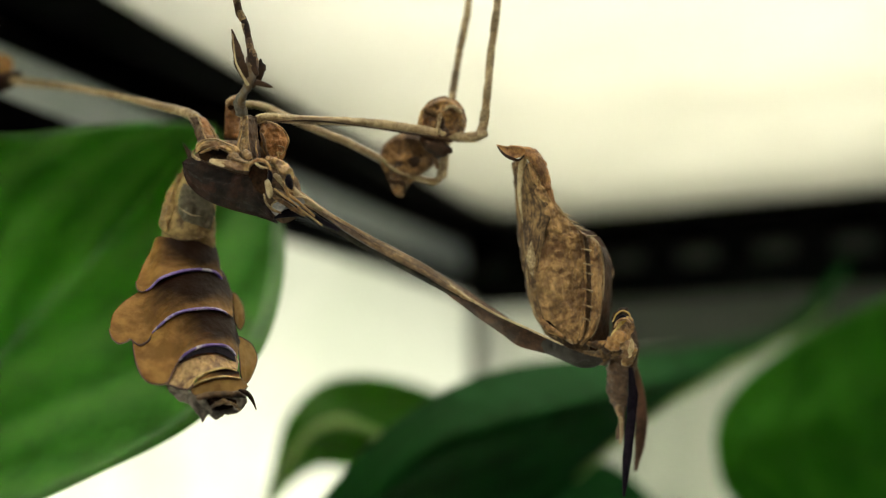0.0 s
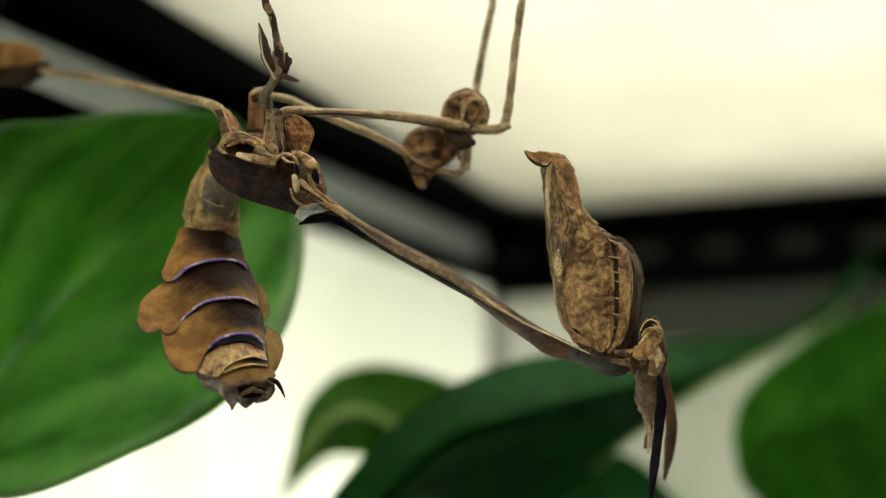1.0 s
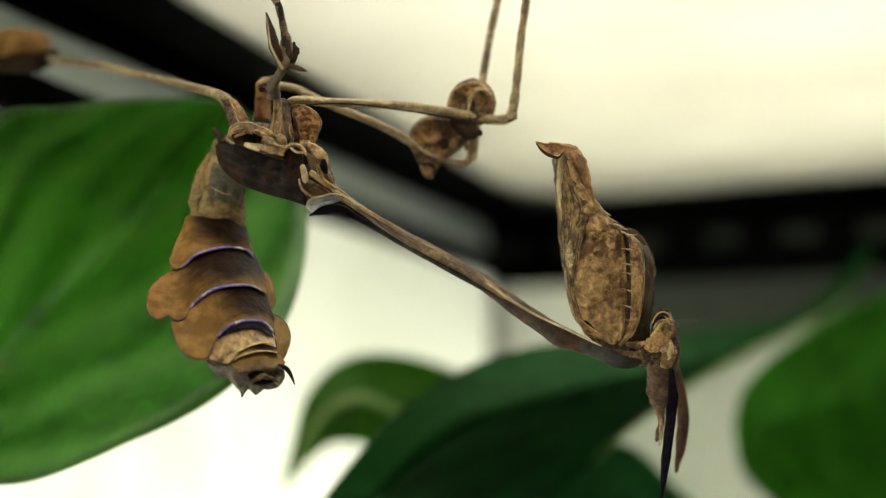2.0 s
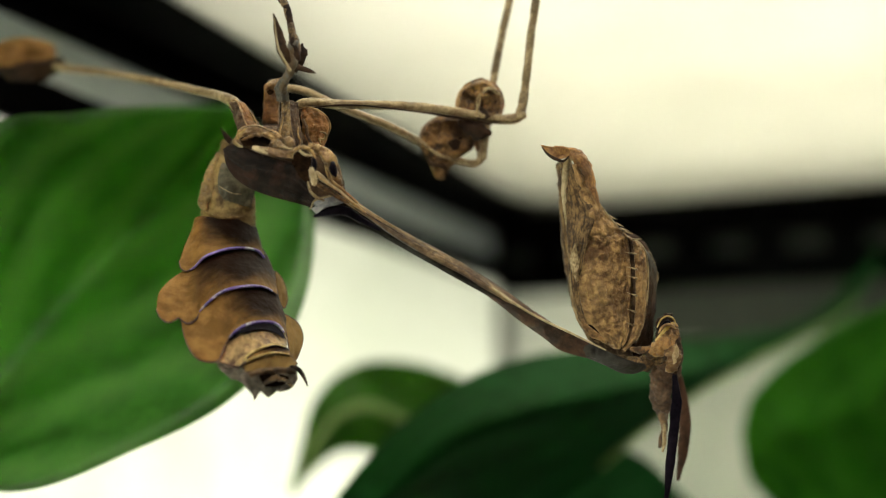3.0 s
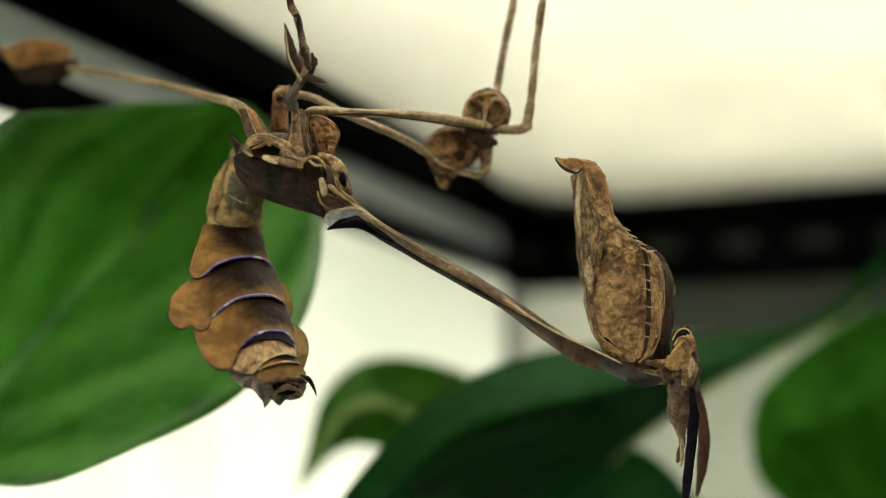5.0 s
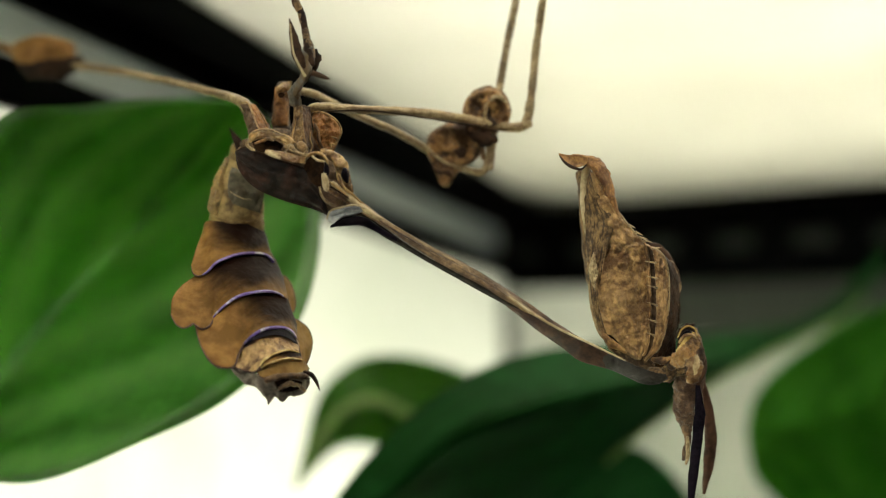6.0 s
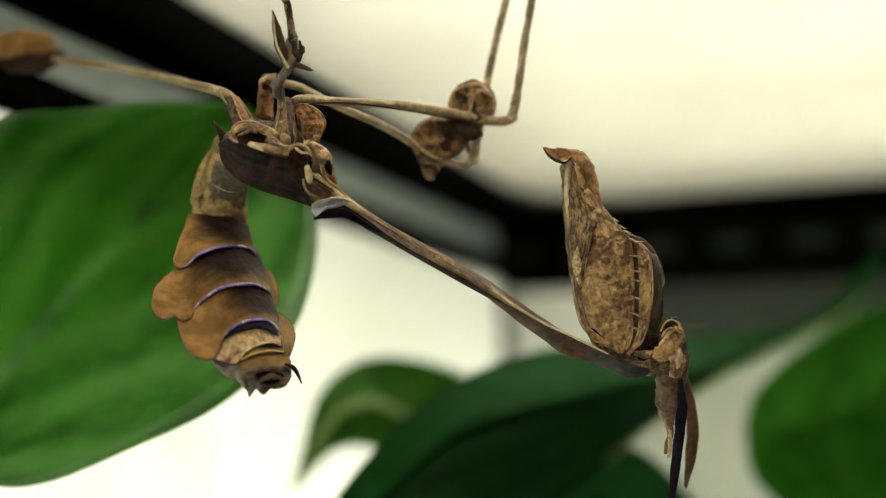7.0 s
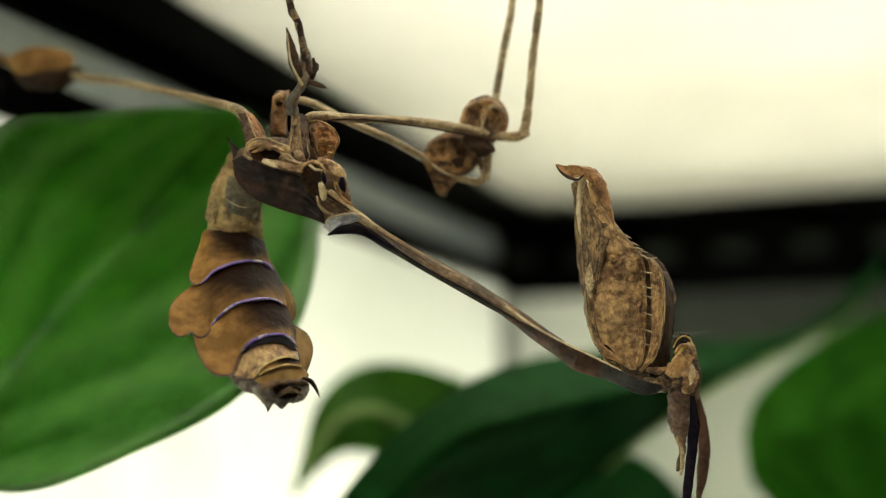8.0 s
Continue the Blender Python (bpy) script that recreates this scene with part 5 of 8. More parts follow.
# shade beneath the collar, modelled as a black strip
part("collar_shade", loft([(4.1, -4.4, -7.7, 0.11, 0.11), (4.8, -4.6, -7.4, 0.28, 0.17), (5.8, -4.4, -7.2, 0.45, 0.17), (7.0, -3.6, -7.2, 0.45, 0.17), (8.2, -2.8, -7.9, 0.34, 0.17), (10.2, -2.2, -9.1, 0.17, 0.11)], FORE, rough=0.15, steps=26), INK, prothorax, "black strip painted for the shade under the collar")
part("fold", loft([(4.3, -4.0, -3.6, 0.28, 0.22), (5.5, -4.5, -4.7, 0.34, 0.22), (7.0, -4.0, -5.9, 0.34, 0.22), (8.6, -3.0, -7.0, 0.22, 0.17)], FORE, rough=0.2, grain=1.4, steps=22), BONE, prothorax)
# cream bead draws the bright highlight along the flange
margin([(21.1, -2.8, -14.7), (22.2, -3.0, -15.5), (23.4, -3.1, -16.4), (25.8, -3.3, -17.8), (28.5, -3.4, -19.1), (30.7, -3.4, -20.2), (32.1, -3.4, -20.9)], FORE, prothorax, "bright_edge", BONE, 0.0, 1.0, 0.11, "cream highlight line on the upper edge of the flange", rough=0.1)

foreleg = part("foreleg", loft([(28.4, 1.0, -2.6, 0.45, 0.34), (28.8, 1.5, -5.0, 0.67, 0.45), (29.1, 2.0, -8.4, 0.73, 0.51), (29.8, 2.0, -13.0, 0.95, 0.51), (30.5, 1.0, -16.9, 1.01, 0.51), (32.0, 0.0, -19.9, 1.01, 0.51), (34.8, 0.0, -22.2, 0.84, 0.51)],
                               FORE, rough=0.25, grain=0.9, steps=44, seg=16), STICK, prothorax, "folded dead-leaf grasping foreleg")
FEMUR_RIGHT = [(29.6, -2.0, -2.8), (30.7, -2.0, -5.1), (32.2, -2.0, -7.3), (33.5, -2.0, -8.9), (34.4, -2.0, -10.2), (34.6, -2.0, -12.9), (34.6, -2.0, -15.6), (34.5, -2.0, -17.8), (34.4, -2.0, -19.6), (33.8, -2.0, -21.0)]
part("femur_back", loft([(28.9, 0.0, -2.4, 0.40, 0.40), (29.6, -0.4, -4.8, 0.90, 0.60), (30.7, -0.6, -7.9, 1.90, 0.90), (31.8, -0.8, -11.2, 2.60, 1.00), (32.3, -0.8, -14.6, 2.70, 1.00), (32.9, -0.6, -17.9, 2.00, 0.90), (33.6, -0.2, -20.5, 0.90, 0.60), (33.9, 0.0, -21.4, 0.30, 0.30)],
                   FORE, rough=0.2, grain=0.9, crease=0.1, steps=60, seg=28), STICK, foreleg)
femur_face = sheet([(29.1, -2.0, -2.8), (29.6, -2.0, -5.1), (30.2, -2.0, -7.3), (30.4, -1.9, -9.5), (30.1, -1.9, -11.8), (29.7, -1.9, -14.5), (30.1, -1.9, -17.0), (30.8, -1.8, -18.9), (32.0, -1.8, -20.2), (33.2, -1.8, -21.0)],
                   FEMUR_RIGHT, FORE, foreleg, "femur", BARK, thick=0.6, swell=0.75, rough=0.3, grain=0.75, pebble=0.26, cols=150, rows=60, label="tan bark-textured blade")
margin(FEMUR_RIGHT, FORE, femur_face, "ridge", BARK, 0.40, 0.97, 0.24, rough=0.35)
margin(FEMUR_RIGHT, FORE, femur_face, "ridge", LIMB, 0.02, 0.42, 0.09, "pale edge of the blade", rough=0.1)
# recess coloured dark brown in place of its shade
sheet([(33.8, -1.8, -9.3), (34.5, -1.8, -10.5), (34.7, -1.7, -12.9), (34.7, -1.7, -15.6), (34.6, -1.7, -17.8), (34.5, -1.6, -19.6), (34.0, -1.6, -21.1)],
      [(34.3, -1.9, -9.5), (35.2, -1.9, -10.7), (35.4, -1.8, -12.9), (35.5, -1.8, -15.6), (35.4, -1.7, -18.4), (34.9, -1.6, -20.1), (34.2, -1.6, -21.2)], FORE, foreleg, "groove", HEADSKIN, thick=0.3, rough=0.1, pebble=0.05, cols=70, rows=8, label="groove along the blade, its shade put into dark brown")
TIBIA_RIGHT = [(34.6, -2.0, -9.8), (35.9, -1.9, -10.7), (36.5, -1.9, -12.3), (36.6, -1.8, -15.1), (36.3, -1.7, -17.8), (35.7, -1.7, -19.8), (34.4, -1.6, -21.3)]
tibia_face = sheet([(34.2, -2.7, -9.8), (35.0, -2.5, -10.6), (35.2, -2.4, -12.8), (35.3, -2.3, -15.6), (35.2, -2.1, -18.4), (34.8, -1.9, -20.0), (34.1, -1.8, -21.1)],
                   TIBIA_RIGHT, FORE, foreleg, "tibia", BARK, thick=0.6, swell=0.3, rough=0.2, grain=0.9, pebble=0.16, cols=110, rows=24, label="tan spiny shin folded against the blade")
# thin pale bead paints the highlight on the shin's right margin
margin(TIBIA_RIGHT, FORE, tibia_face, "ridge", LIMB, 0.05, 0.9, 0.08, "pale highlight line painted along the shin edge", rough=0.15)
# face turned from the light, darkened by its colour
side_face = sheet([(35.7, -2.0, -10.6), (36.4, -1.9, -12.1), (36.5, -1.8, -14.8), (36.3, -1.8, -17.8), (35.6, -1.7, -20.1), (34.9, -1.6, -21.3)],
                  [(36.4, 0.2, -10.8), (37.4, 0.2, -12.1), (37.9, 0.2, -14.0), (37.8, 0.2, -16.3), (37.6, 0.2, -18.5), (37.4, 0.2, -20.7), (36.5, 0.2, -21.7)], FORE, foreleg, "side_face", UMBER, thick=0.5, swell=0.25, rough=0.2, pebble=0.1, cols=80, rows=20, label="side of the folded shin, its shade put into dark brown")
OUTER_LEFT = [(27.9, -1.2, -2.4), (28.3, -1.3, -5.1), (28.6, -1.3, -7.9), (28.7, -1.4, -10.7), (28.9, -1.4, -14.0), (29.3, -1.5, -16.8), (30.1, -1.5, -18.7), (31.6, -1.6, -19.7)]
outer = sheet(OUTER_LEFT,
              [(29.2, -2.0, -3.2), (30.3, -2.2, -5.9), (31.3, -2.5, -7.6), (30.6, -2.4, -10.2), (29.9, -1.9, -14.0), (29.9, -1.9, -16.8), (30.7, -1.9, -18.9), (31.7, -1.9, -20.0)], FORE, foreleg, "outer_margin", STICK, thick=0.4, swell=0.2, rough=0.2, grain=0.9, pebble=0.1, cols=110, rows=20, label="dark brown outer margin of the blade")
margin(OUTER_LEFT, FORE, outer, "hem", LIMB, 0.55, 0.98, 0.16, "pale edge of the blade", rough=0.2)
sheet([(29.3, -2.3, -10.5), (29.0, -2.3, -11.3), (28.8, -2.3, -12.3), (29.0, -2.4, -13.3), (29.4, -2.5, -14.3)],
      [(29.4, -2.5, -10.8), (29.5, -2.6, -11.5), (29.7, -2.6, -12.4), (29.5, -2.6, -13.3), (29.5, -2.6, -14.3)], FORE, outer, "white_patch", LIMB, thick=0.15, swell=0.05, rough=0.3, grain=1.6, pebble=0.12, cols=40, rows=10, label="bone-white scale")
# dark flake paints the shade in the pit
flake([(30.3, -2.7, -18.6), (30.8, -2.8, -18.5), (31.5, -2.8, -19.2), (31.7, -2.7, -19.9), (31.1, -2.6, -20.0), (30.5, -2.6, -19.3)], FORE, outer, "dark_pit", PIT, thick=0.12, bulge=-0.1, label="pit at the foot of the blade, its shade painted dark", wrinkle=0.12, n=28)
part("base_scale", loft([(30.0, -2.6, -18.2, 0.20, 0.20), (30.5, -2.9, -19.0, 0.35, 0.30), (31.4, -2.9, -19.7, 0.30, 0.25), (32.2, -2.7, -20.2, 0.15, 0.15)], FORE, rough=0.3, crease=0.3, steps=40, seg=16), KNEE, foreleg)
part("base_scale", loft([(34.9, -2.0, -21.0, 0.20, 0.20), (35.8, -2.2, -21.1, 0.40, 0.30), (36.8, -2.2, -21.0, 0.35, 0.30), (37.3, -2.0, -20.6, 0.15, 0.15)], FORE, rough=0.25, crease=0.2, steps=40, seg=16), KNEE, foreleg)
SPINES = [((35.2, -2.7, -11.6), (34.1, -3.3, -11.4)),
          ((35.3, -2.7, -13.1), (34.2, -3.3, -12.8)),
          ((35.3, -2.7, -14.0), (34.3, -3.3, -13.7)),
          ((35.3, -2.7, -15.7), (34.2, -3.3, -15.3)),
          ((35.2, -2.7, -17.3), (34.2, -3.3, -16.9)),
          ((35.0, -2.7, -18.6), (34.1, -3.3, -18.2)),
          ((33.7, -2.7, -9.1), (34.4, -3.3, -9.3)),
          ((34.1, -2.7, -9.4), (34.8, -3.3, -9.6)),
          ((34.9, -2.7, -10.2), (35.7, -3.3, -10.1)),
          ((33.3, -2.7, -8.6), (33.9, -3.3, -8.9)),
          ((32.7, -2.7, -7.9), (33.2, -3.3, -8.2))]
for a, b in SPINES:
    part("spine", loft([(*a, 0.11, 0.11), (*((Vector(a) + Vector(b)) / 2), 0.07, 0.07), (*b, 0.02, 0.02)], FORE, steps=6, seg=6), LIMB, foreleg)
part("joint", loft([(31.6, -2.0, -6.7, 0.22, 0.22), (31.0, -2.0, -4.9, 0.51, 0.45), (30.4, -2.0, -3.1, 0.67, 0.51), (29.4, -2.0, -1.9, 0.62, 0.51), (28.4, -2.0, -1.5, 0.45, 0.34), (27.4, -2.0, -1.2, 0.22, 0.17)],
                   FORE, rough=0.25, grain=1.1, crease=0.05, steps=80, seg=26), HOOK, foreleg, "hooked rust-brown joint")
part("strap", loft([(28.8, -1.8, -2.1, 0.39, 0.34), (28.5, -1.6, -3.6, 0.34, 0.28), (28.4, -1.2, -5.7, 0.28, 0.28), (28.6, -1.0, -7.3, 0.22, 0.22), (28.7, -0.6, -8.7, 0.11, 0.17)], FORE, rough=0.12, pebble=0.04, steps=60, seg=16), BONE, foreleg, "pale strap down the blade edge")
part("strap", loft([(29.9, -1.8, -2.5, 0.51, 0.34), (29.7, -1.6, -4.0, 0.56, 0.34), (30.2, -1.8, -5.8, 0.45, 0.34), (30.9, -2.0, -7.3, 0.28, 0.22)], FORE, rough=0.2, steps=24), STICK, foreleg)
flake([(26.0, -2.0, -0.9), (27.0, -2.6, -1.1), (28.1, -3.0, -1.1), (28.8, -3.0, -1.5), (28.6, -2.8, -2.0), (27.9, -2.8, -2.3), (27.2, -2.6, -2.1), (26.5, -2.2, -1.6)], FORE, foreleg, "hook", HOOK, thick=0.25, bulge=-0.25, label="golden hooked tip", wrinkle=0.12)
part("hook_edge", loft([(26.1, -2.2, -1.1, 0.06, 0.07), (26.6, -2.6, -1.8, 0.13, 0.11), (27.3, -3.0, -2.3, 0.16, 0.11), (28.1, -3.0, -2.5, 0.11, 0.11), (28.6, -3.0, -2.1, 0.06, 0.08)], FORE, rough=0.08, steps=20, seg=8), UMBER, foreleg, "dark edge of the hooked tip")
foreleg_far = part("foreleg", loft([(33.6, 2.0, -9.0, 0.28, 0.28), (35.8, 2.5, -10.8, 0.90, 0.45), (37.2, 3.0, -13.0, 1.12, 0.51), (37.4, 3.0, -15.9, 1.07, 0.51), (36.9, 2.5, -19.0, 1.12, 0.51), (36.1, 2.0, -21.5, 1.01, 0.45), (35.1, 1.5, -22.5, 0.56, 0.45)],
                                   FORE, rough=0.45, grain=0.9, steps=44, seg=20), UMBER, prothorax, "dark folded foreleg behind the first")
part("tibia", loft([(35.6, 1.0, -10.8, 0.34, 0.28), (37.1, 1.0, -12.4, 0.67, 0.34), (37.5, 1.0, -14.6, 0.51, 0.34), (37.1, 1.0, -18.0, 0.39, 0.34)], FORE, rough=0.4, grain=1.1, steps=30), STICK, foreleg_far)

head = part("head", loft([(39.2, 0.0, -18.5, 0.45, 0.45), (39.0, 0.0, -19.9, 1.12, 0.90), (38.9, 0.0, -21.6, 1.52, 1.12), (38.7, 0.0, -23.5, 1.46, 1.12), (38.4, 0.0, -25.3, 1.18, 0.90), (38.4, 0.0, -27.0, 0.84, 0.67), (38.5, 0.0, -28.4, 0.45, 0.39)],
                         FORE, rough=0.4, grain=0.8, crease=0.15, pebble=0.05, steps=90, seg=36), SHADE, prothorax, "small triangular head hanging face down")
part("cheek", loft([(36.6, -2.5, -21.6, 0.34, 0.28), (37.4, -4.0, -20.5, 0.79, 0.45), (38.3, -4.0, -19.6, 0.73, 0.39), (39.0, -3.0, -18.6, 0.34, 0.28)], FORE, rough=0.5, grain=1.0, crease=0.25, pebble=0.06, steps=60, seg=28), KNEE, head)
part("cheek", loft([(38.2, -4.0, -20.4, 0.56, 0.34), (38.5, -4.5, -21.5, 0.79, 0.39), (38.3, -4.0, -22.8, 0.56, 0.34)], FORE, rough=0.4, grain=1.0, crease=0.15, pebble=0.04, steps=50, seg=28), FOLD, head)
part("neck", loft([(35.0, -1.0, -22.5, 0.73, 0.62), (36.2, -1.5, -22.6, 0.73, 0.62), (37.7, -1.5, -21.7, 0.79, 0.62)], FORE, rough=0.45, grain=1.0, steps=20, seg=14), STICK, head)
part("crest", loft([(37.8, -2.0, -19.9, 0.34, 0.28), (37.8, -2.5, -18.6, 0.51, 0.34), (38.3, -2.5, -17.8, 0.39, 0.28), (38.9, -2.5, -18.1, 0.22, 0.22)], FORE, rough=0.5, grain=1.3, steps=22, seg=12), UMBER, head, "dark pointed crest")
part("crest_ridge", loft([(37.1, -3.5, -20.0, 0.17, 0.17), (37.8, -4.0, -18.9, 0.22, 0.17), (38.5, -4.0, -18.3, 0.17, 0.17)], FORE, rough=0.2, steps=12), GOLD, head)
margin([(37.1, -3.6, -18.7), (37.4, -3.8, -18.0), (38.0, -3.8, -17.6), (38.7, -3.6, -17.9), (39.0, -3.4, -18.6)], FORE, head, "crest_loop", GOLD, 0.0, 1.0, 0.10, "thin golden loop on the crest", rough=0.15)
margin([(37.1, -4.2, -19.2), (37.6, -4.3, -18.5), (38.3, -4.2, -18.4), (38.8, -4.0, -18.8)], FORE, head, "crest_loop", FOLD, 0.0, 1.0, 0.14, rough=0.2)
margin([(37.4, -4.0, -18.5), (37.9, -4.1, -18.1), (38.3, -4.0, -18.2)], FORE, head, "crest_gap", INK, 0.0, 1.0, 0.13, rough=0.1)
flake([(38.6, -4.6, -20.2), (38.9, -4.6, -20.5), (39.0, -4.6, -21.3), (38.8, -4.5, -22.1), (38.4, -4.6, -22.2), (38.3, -4.8, -21.2)], FORE, head, "pale_spot", LIMB, thick=0.2, bulge=0.3, label="cream spot on the face", wrinkle=0.25, n=30)
part("mouthpart", loft([(38.4, -0.5, -27.9, 0.51, 0.39), (38.5, -0.5, -29.1, 0.34, 0.28), (38.2, -0.5, -30.3, 0.34, 0.22), (38.0, -0.5, -31.1, 0.17, 0.11)], FORE, rough=0.3, steps=18), HEADSKIN, head)
part("mouthpart", loft([(38.4, -1.0, -28.8, 0.17, 0.17), (38.4, -1.0, -30.4, 0.22, 0.17), (38.2, -1.0, -31.4, 0.11, 0.11)], FORE, rough=0.2, steps=14), LIMB, head)
part("antenna", loft([(39.4, -1.0, -23.6, 0.22, 0.17), (39.5, -1.5, -26.2, 0.51, 0.14), (39.1, -2.0, -29.4, 0.51, 0.14), (38.6, -2.5, -32.6, 0.45, 0.14), (38.1, -3.0, -36.3, 0.17, 0.11)], FORE, rough=0.15, lens=1.3, steps=34, seg=12), INK, head, "dark feathered antenna")
part("antenna", loft([(40.5, 2.0, -23.8, 0.22, 0.17), (41.0, 2.0, -26.7, 0.51, 0.14), (41.2, 2.0, -29.5, 0.62, 0.14), (40.9, 2.0, -32.4, 0.51, 0.14), (40.5, 2.0, -35.0, 0.17, 0.11)], FORE, rough=0.15, lens=1.3, steps=34, seg=12), FLANGE, head, "brown feathered antenna")
part("eye", loft([(39.4, -1.0, -23.5, 0.28, 0.28), (39.9, -0.5, -22.3, 0.51, 0.45), (40.0, 0.0, -21.1, 0.45, 0.45), (39.8, 0.0, -19.9, 0.22, 0.22)], FORE, steps=16, seg=14), UMBER, head, "dark compound eye")

# abdomen
ABD = Vector((-6.1, 3.0, -0.9))
abdomen = part("abdomen", loft([(-6.3, 4.2, 0.5, 0.64, 0.90), (-6.1, 4.2, -0.7, 1.28, 1.10), (-6.1, 4.2, -2.2, 1.92, 1.40), (-6.1, 4.2, -4.0, 2.45, 1.60), (-6.4, 4.1, -5.6, 2.70, 1.70), (-6.5, 4.0, -6.8, 2.73, 1.80), (-6.5, 3.9, -7.9, 2.90, 1.70), (-6.7, 3.4, -10.7, 2.46, 1.30), (-5.5, 1.9, -14.1, 2.57, 1.30), (-3.7, -0.6, -17.7, 2.12, 1.20), (-1.7, -3.2, -20.5, 1.68, 0.90), (-0.9, -5.0, -23.0, 1.45, 0.70), (-0.9, -5.3, -23.8, 0.56, 0.40)],
                               ABD, rough=0.2, grain=0.7, crease=0.12, pebble=0.04, steps=70, seg=32), NECKSKIN, mantis, "broad segmented abdomen hanging down")


def back_plate(upper, lower, material, label, violet=None):
    """One plate of the back with its side lobe: a dark hem all round the rear margin and a bead painted with violet
    sheen on the raised middle.
    """
    plate = sheet(upper, lower, ABD, abdomen, "tergite", material, thick=0.3, swell=0.14, rough=0.12, grain=0.7, pebble=0.03, cols=80, rows=22, label=label)
    margin(lower, ABD, plate, "hem", EDGE, 0.0, 1.0, 0.09)
    if violet:
        margin(lower, ABD, plate, "rim", LILACSHEEN, violet[0], violet[1], 0.17, "back plate rim, its violet sheen and glints painted in", lift=0.1)
    return plate


back_plate([(-2.8, -7.2, -21.1), (-2.1, -7.5, -20.7), (-1.1, -7.0, -20.3), (0.0, -5.9, -20.2), (1.0, -4.4, -20.5), (1.3, -3.2, -21.1)],
           [(-2.8, -7.5, -21.2), (-2.1, -8.0, -21.7), (-0.9, -7.5, -21.5), (0.4, -6.4, -21.8), (1.3, -4.8, -21.8), (1.6, -3.5, -21.5)], LOBE, "tan end plate")
back_plate([(-2.6, -7.5, -20.9), (-1.9, -7.4, -20.1), (-0.8, -6.3, -19.6), (0.2, -4.9, -19.6), (0.9, -4.1, -20.0)],
           [(-2.5, -7.8, -21.0), (-1.9, -7.9, -20.5), (-1.0, -7.4, -20.2), (0.1, -6.3, -20.1), (1.1, -4.6, -20.5)], TERGITE, "narrow golden back plate")
back_plate([(-5.1, -7.7, -20.5), (-4.8, -6.6, -19.2), (-3.6, -6.7, -18.0), (-2.2, -5.5, -17.5), (-0.8, -3.9, -17.6), (0.1, -3.0, -18.3), (0.6, -3.1, -19.1)],
           [(-5.1, -8.0, -20.4), (-4.4, -7.9, -20.8), (-3.2, -7.5, -21.2), (-2.5, -7.9, -20.8), (-2.1, -7.8, -20.1), (-1.2, -7.0, -19.6), (-0.2, -5.7, -19.4), (0.8, -4.5, -19.8)], FOLD, "golden crumpled back plate")
back_plate([(-8.7, -6.1, -16.6), (-7.9, -5.3, -16.1), (-6.7, -4.7, -15.2), (-5.4, -4.3, -14.1), (-3.8, -2.4, -13.5), (-2.4, -0.7, -13.6), (-1.2, 0.8, -14.2), (-0.7, 0.1, -15.4), (0.1, -0.8, -17.4)],
           [(-8.7, -6.4, -16.6), (-8.1, -7.6, -18.1), (-7.4, -8.4, -19.3), (-6.6, -8.8, -20.2), (-5.7, -8.5, -20.6), (-4.8, -8.1, -20.5), (-4.5, -7.4, -19.6), (-4.1, -6.9, -18.7), (-3.3, -7.0, -17.9), (-2.4, -6.1, -17.4), (-1.4, -4.9, -17.3), (-0.5, -3.8, -17.5), (0.1, -3.3, -18.0), (0.5, -3.3, -18.7)], TERGITE, "reddish-brown back plate with rounded side lobe", violet=(0.55, 0.98))
back_plate([(-11.0, -6.3, -15.7), (-11.1, -5.0, -14.2), (-10.5, -3.6, -13.1), (-9.4, -2.3, -12.2), (-7.8, -1.9, -11.1), (-5.7, -0.2, -10.1), (-4.1, 1.7, -9.9), (-2.9, 3.6, -10.4), (-1.7, 3.1, -12.8)],
           [(-10.9, -6.7, -15.6), (-10.4, -7.2, -16.4), (-9.7, -7.3, -16.9), (-9.1, -7.0, -16.8), (-8.8, -6.6, -16.6), (-8.0, -6.7, -17.1), (-7.3, -6.2, -16.8), (-7.0, -5.1, -15.9), (-5.6, -5.2, -14.7), (-4.7, -4.4, -14.2), (-3.7, -3.3, -14.0), (-2.5, -2.0, -14.0), (-1.6, -0.8, -14.3), (-0.8, -0.1, -15.0)], TERGITE, "ochre back plate with a dark saddle and broad rounded side lobe", violet=(0.52, 0.97))
back_plate([(-10.0, -1.8, -11.3), (-9.8, -0.3, -9.7), (-9.5, 1.4, -8.1), (-9.2, 1.9, -7.0), (-7.8, 1.4, -7.0), (-6.0, 1.8, -7.3), (-4.5, 3.0, -7.4), (-3.8, 4.1, -7.7), (-3.2, 3.9, -9.5)],
           [(-9.9, -2.1, -11.3), (-9.6, -2.6, -12.0), (-9.0, -2.7, -12.3), (-8.2, -2.6, -11.9), (-7.4, -2.4, -11.1), (-6.4, -1.6, -10.6), (-5.2, -0.5, -10.3), (-4.1, 0.9, -10.3), (-3.1, 2.1, -10.6), (-2.5, 2.4, -11.3)], TERGITE, "ochre back plate with a dark brown saddle and side lobe", violet=(0.28, 1.0))
sheet([(-4.2, -6.8, -18.7), (-3.3, -7.0, -17.9), (-2.4, -6.1, -17.5), (-1.4, -5.0, -17.4), (-0.4, -3.9, -17.7), (0.3, -3.4, -18.5)],
      [(-4.0, -6.9, -18.9), (-3.1, -7.2, -18.3), (-2.1, -6.4, -18.0), (-1.2, -5.4, -18.0), (-0.3, -4.6, -18.4), (0.6, -3.9, -19.1)], ABD, abdomen, "dark_band", INK, thick=0.15, rough=0.05, cols=40, rows=8, label="black band under a rim")
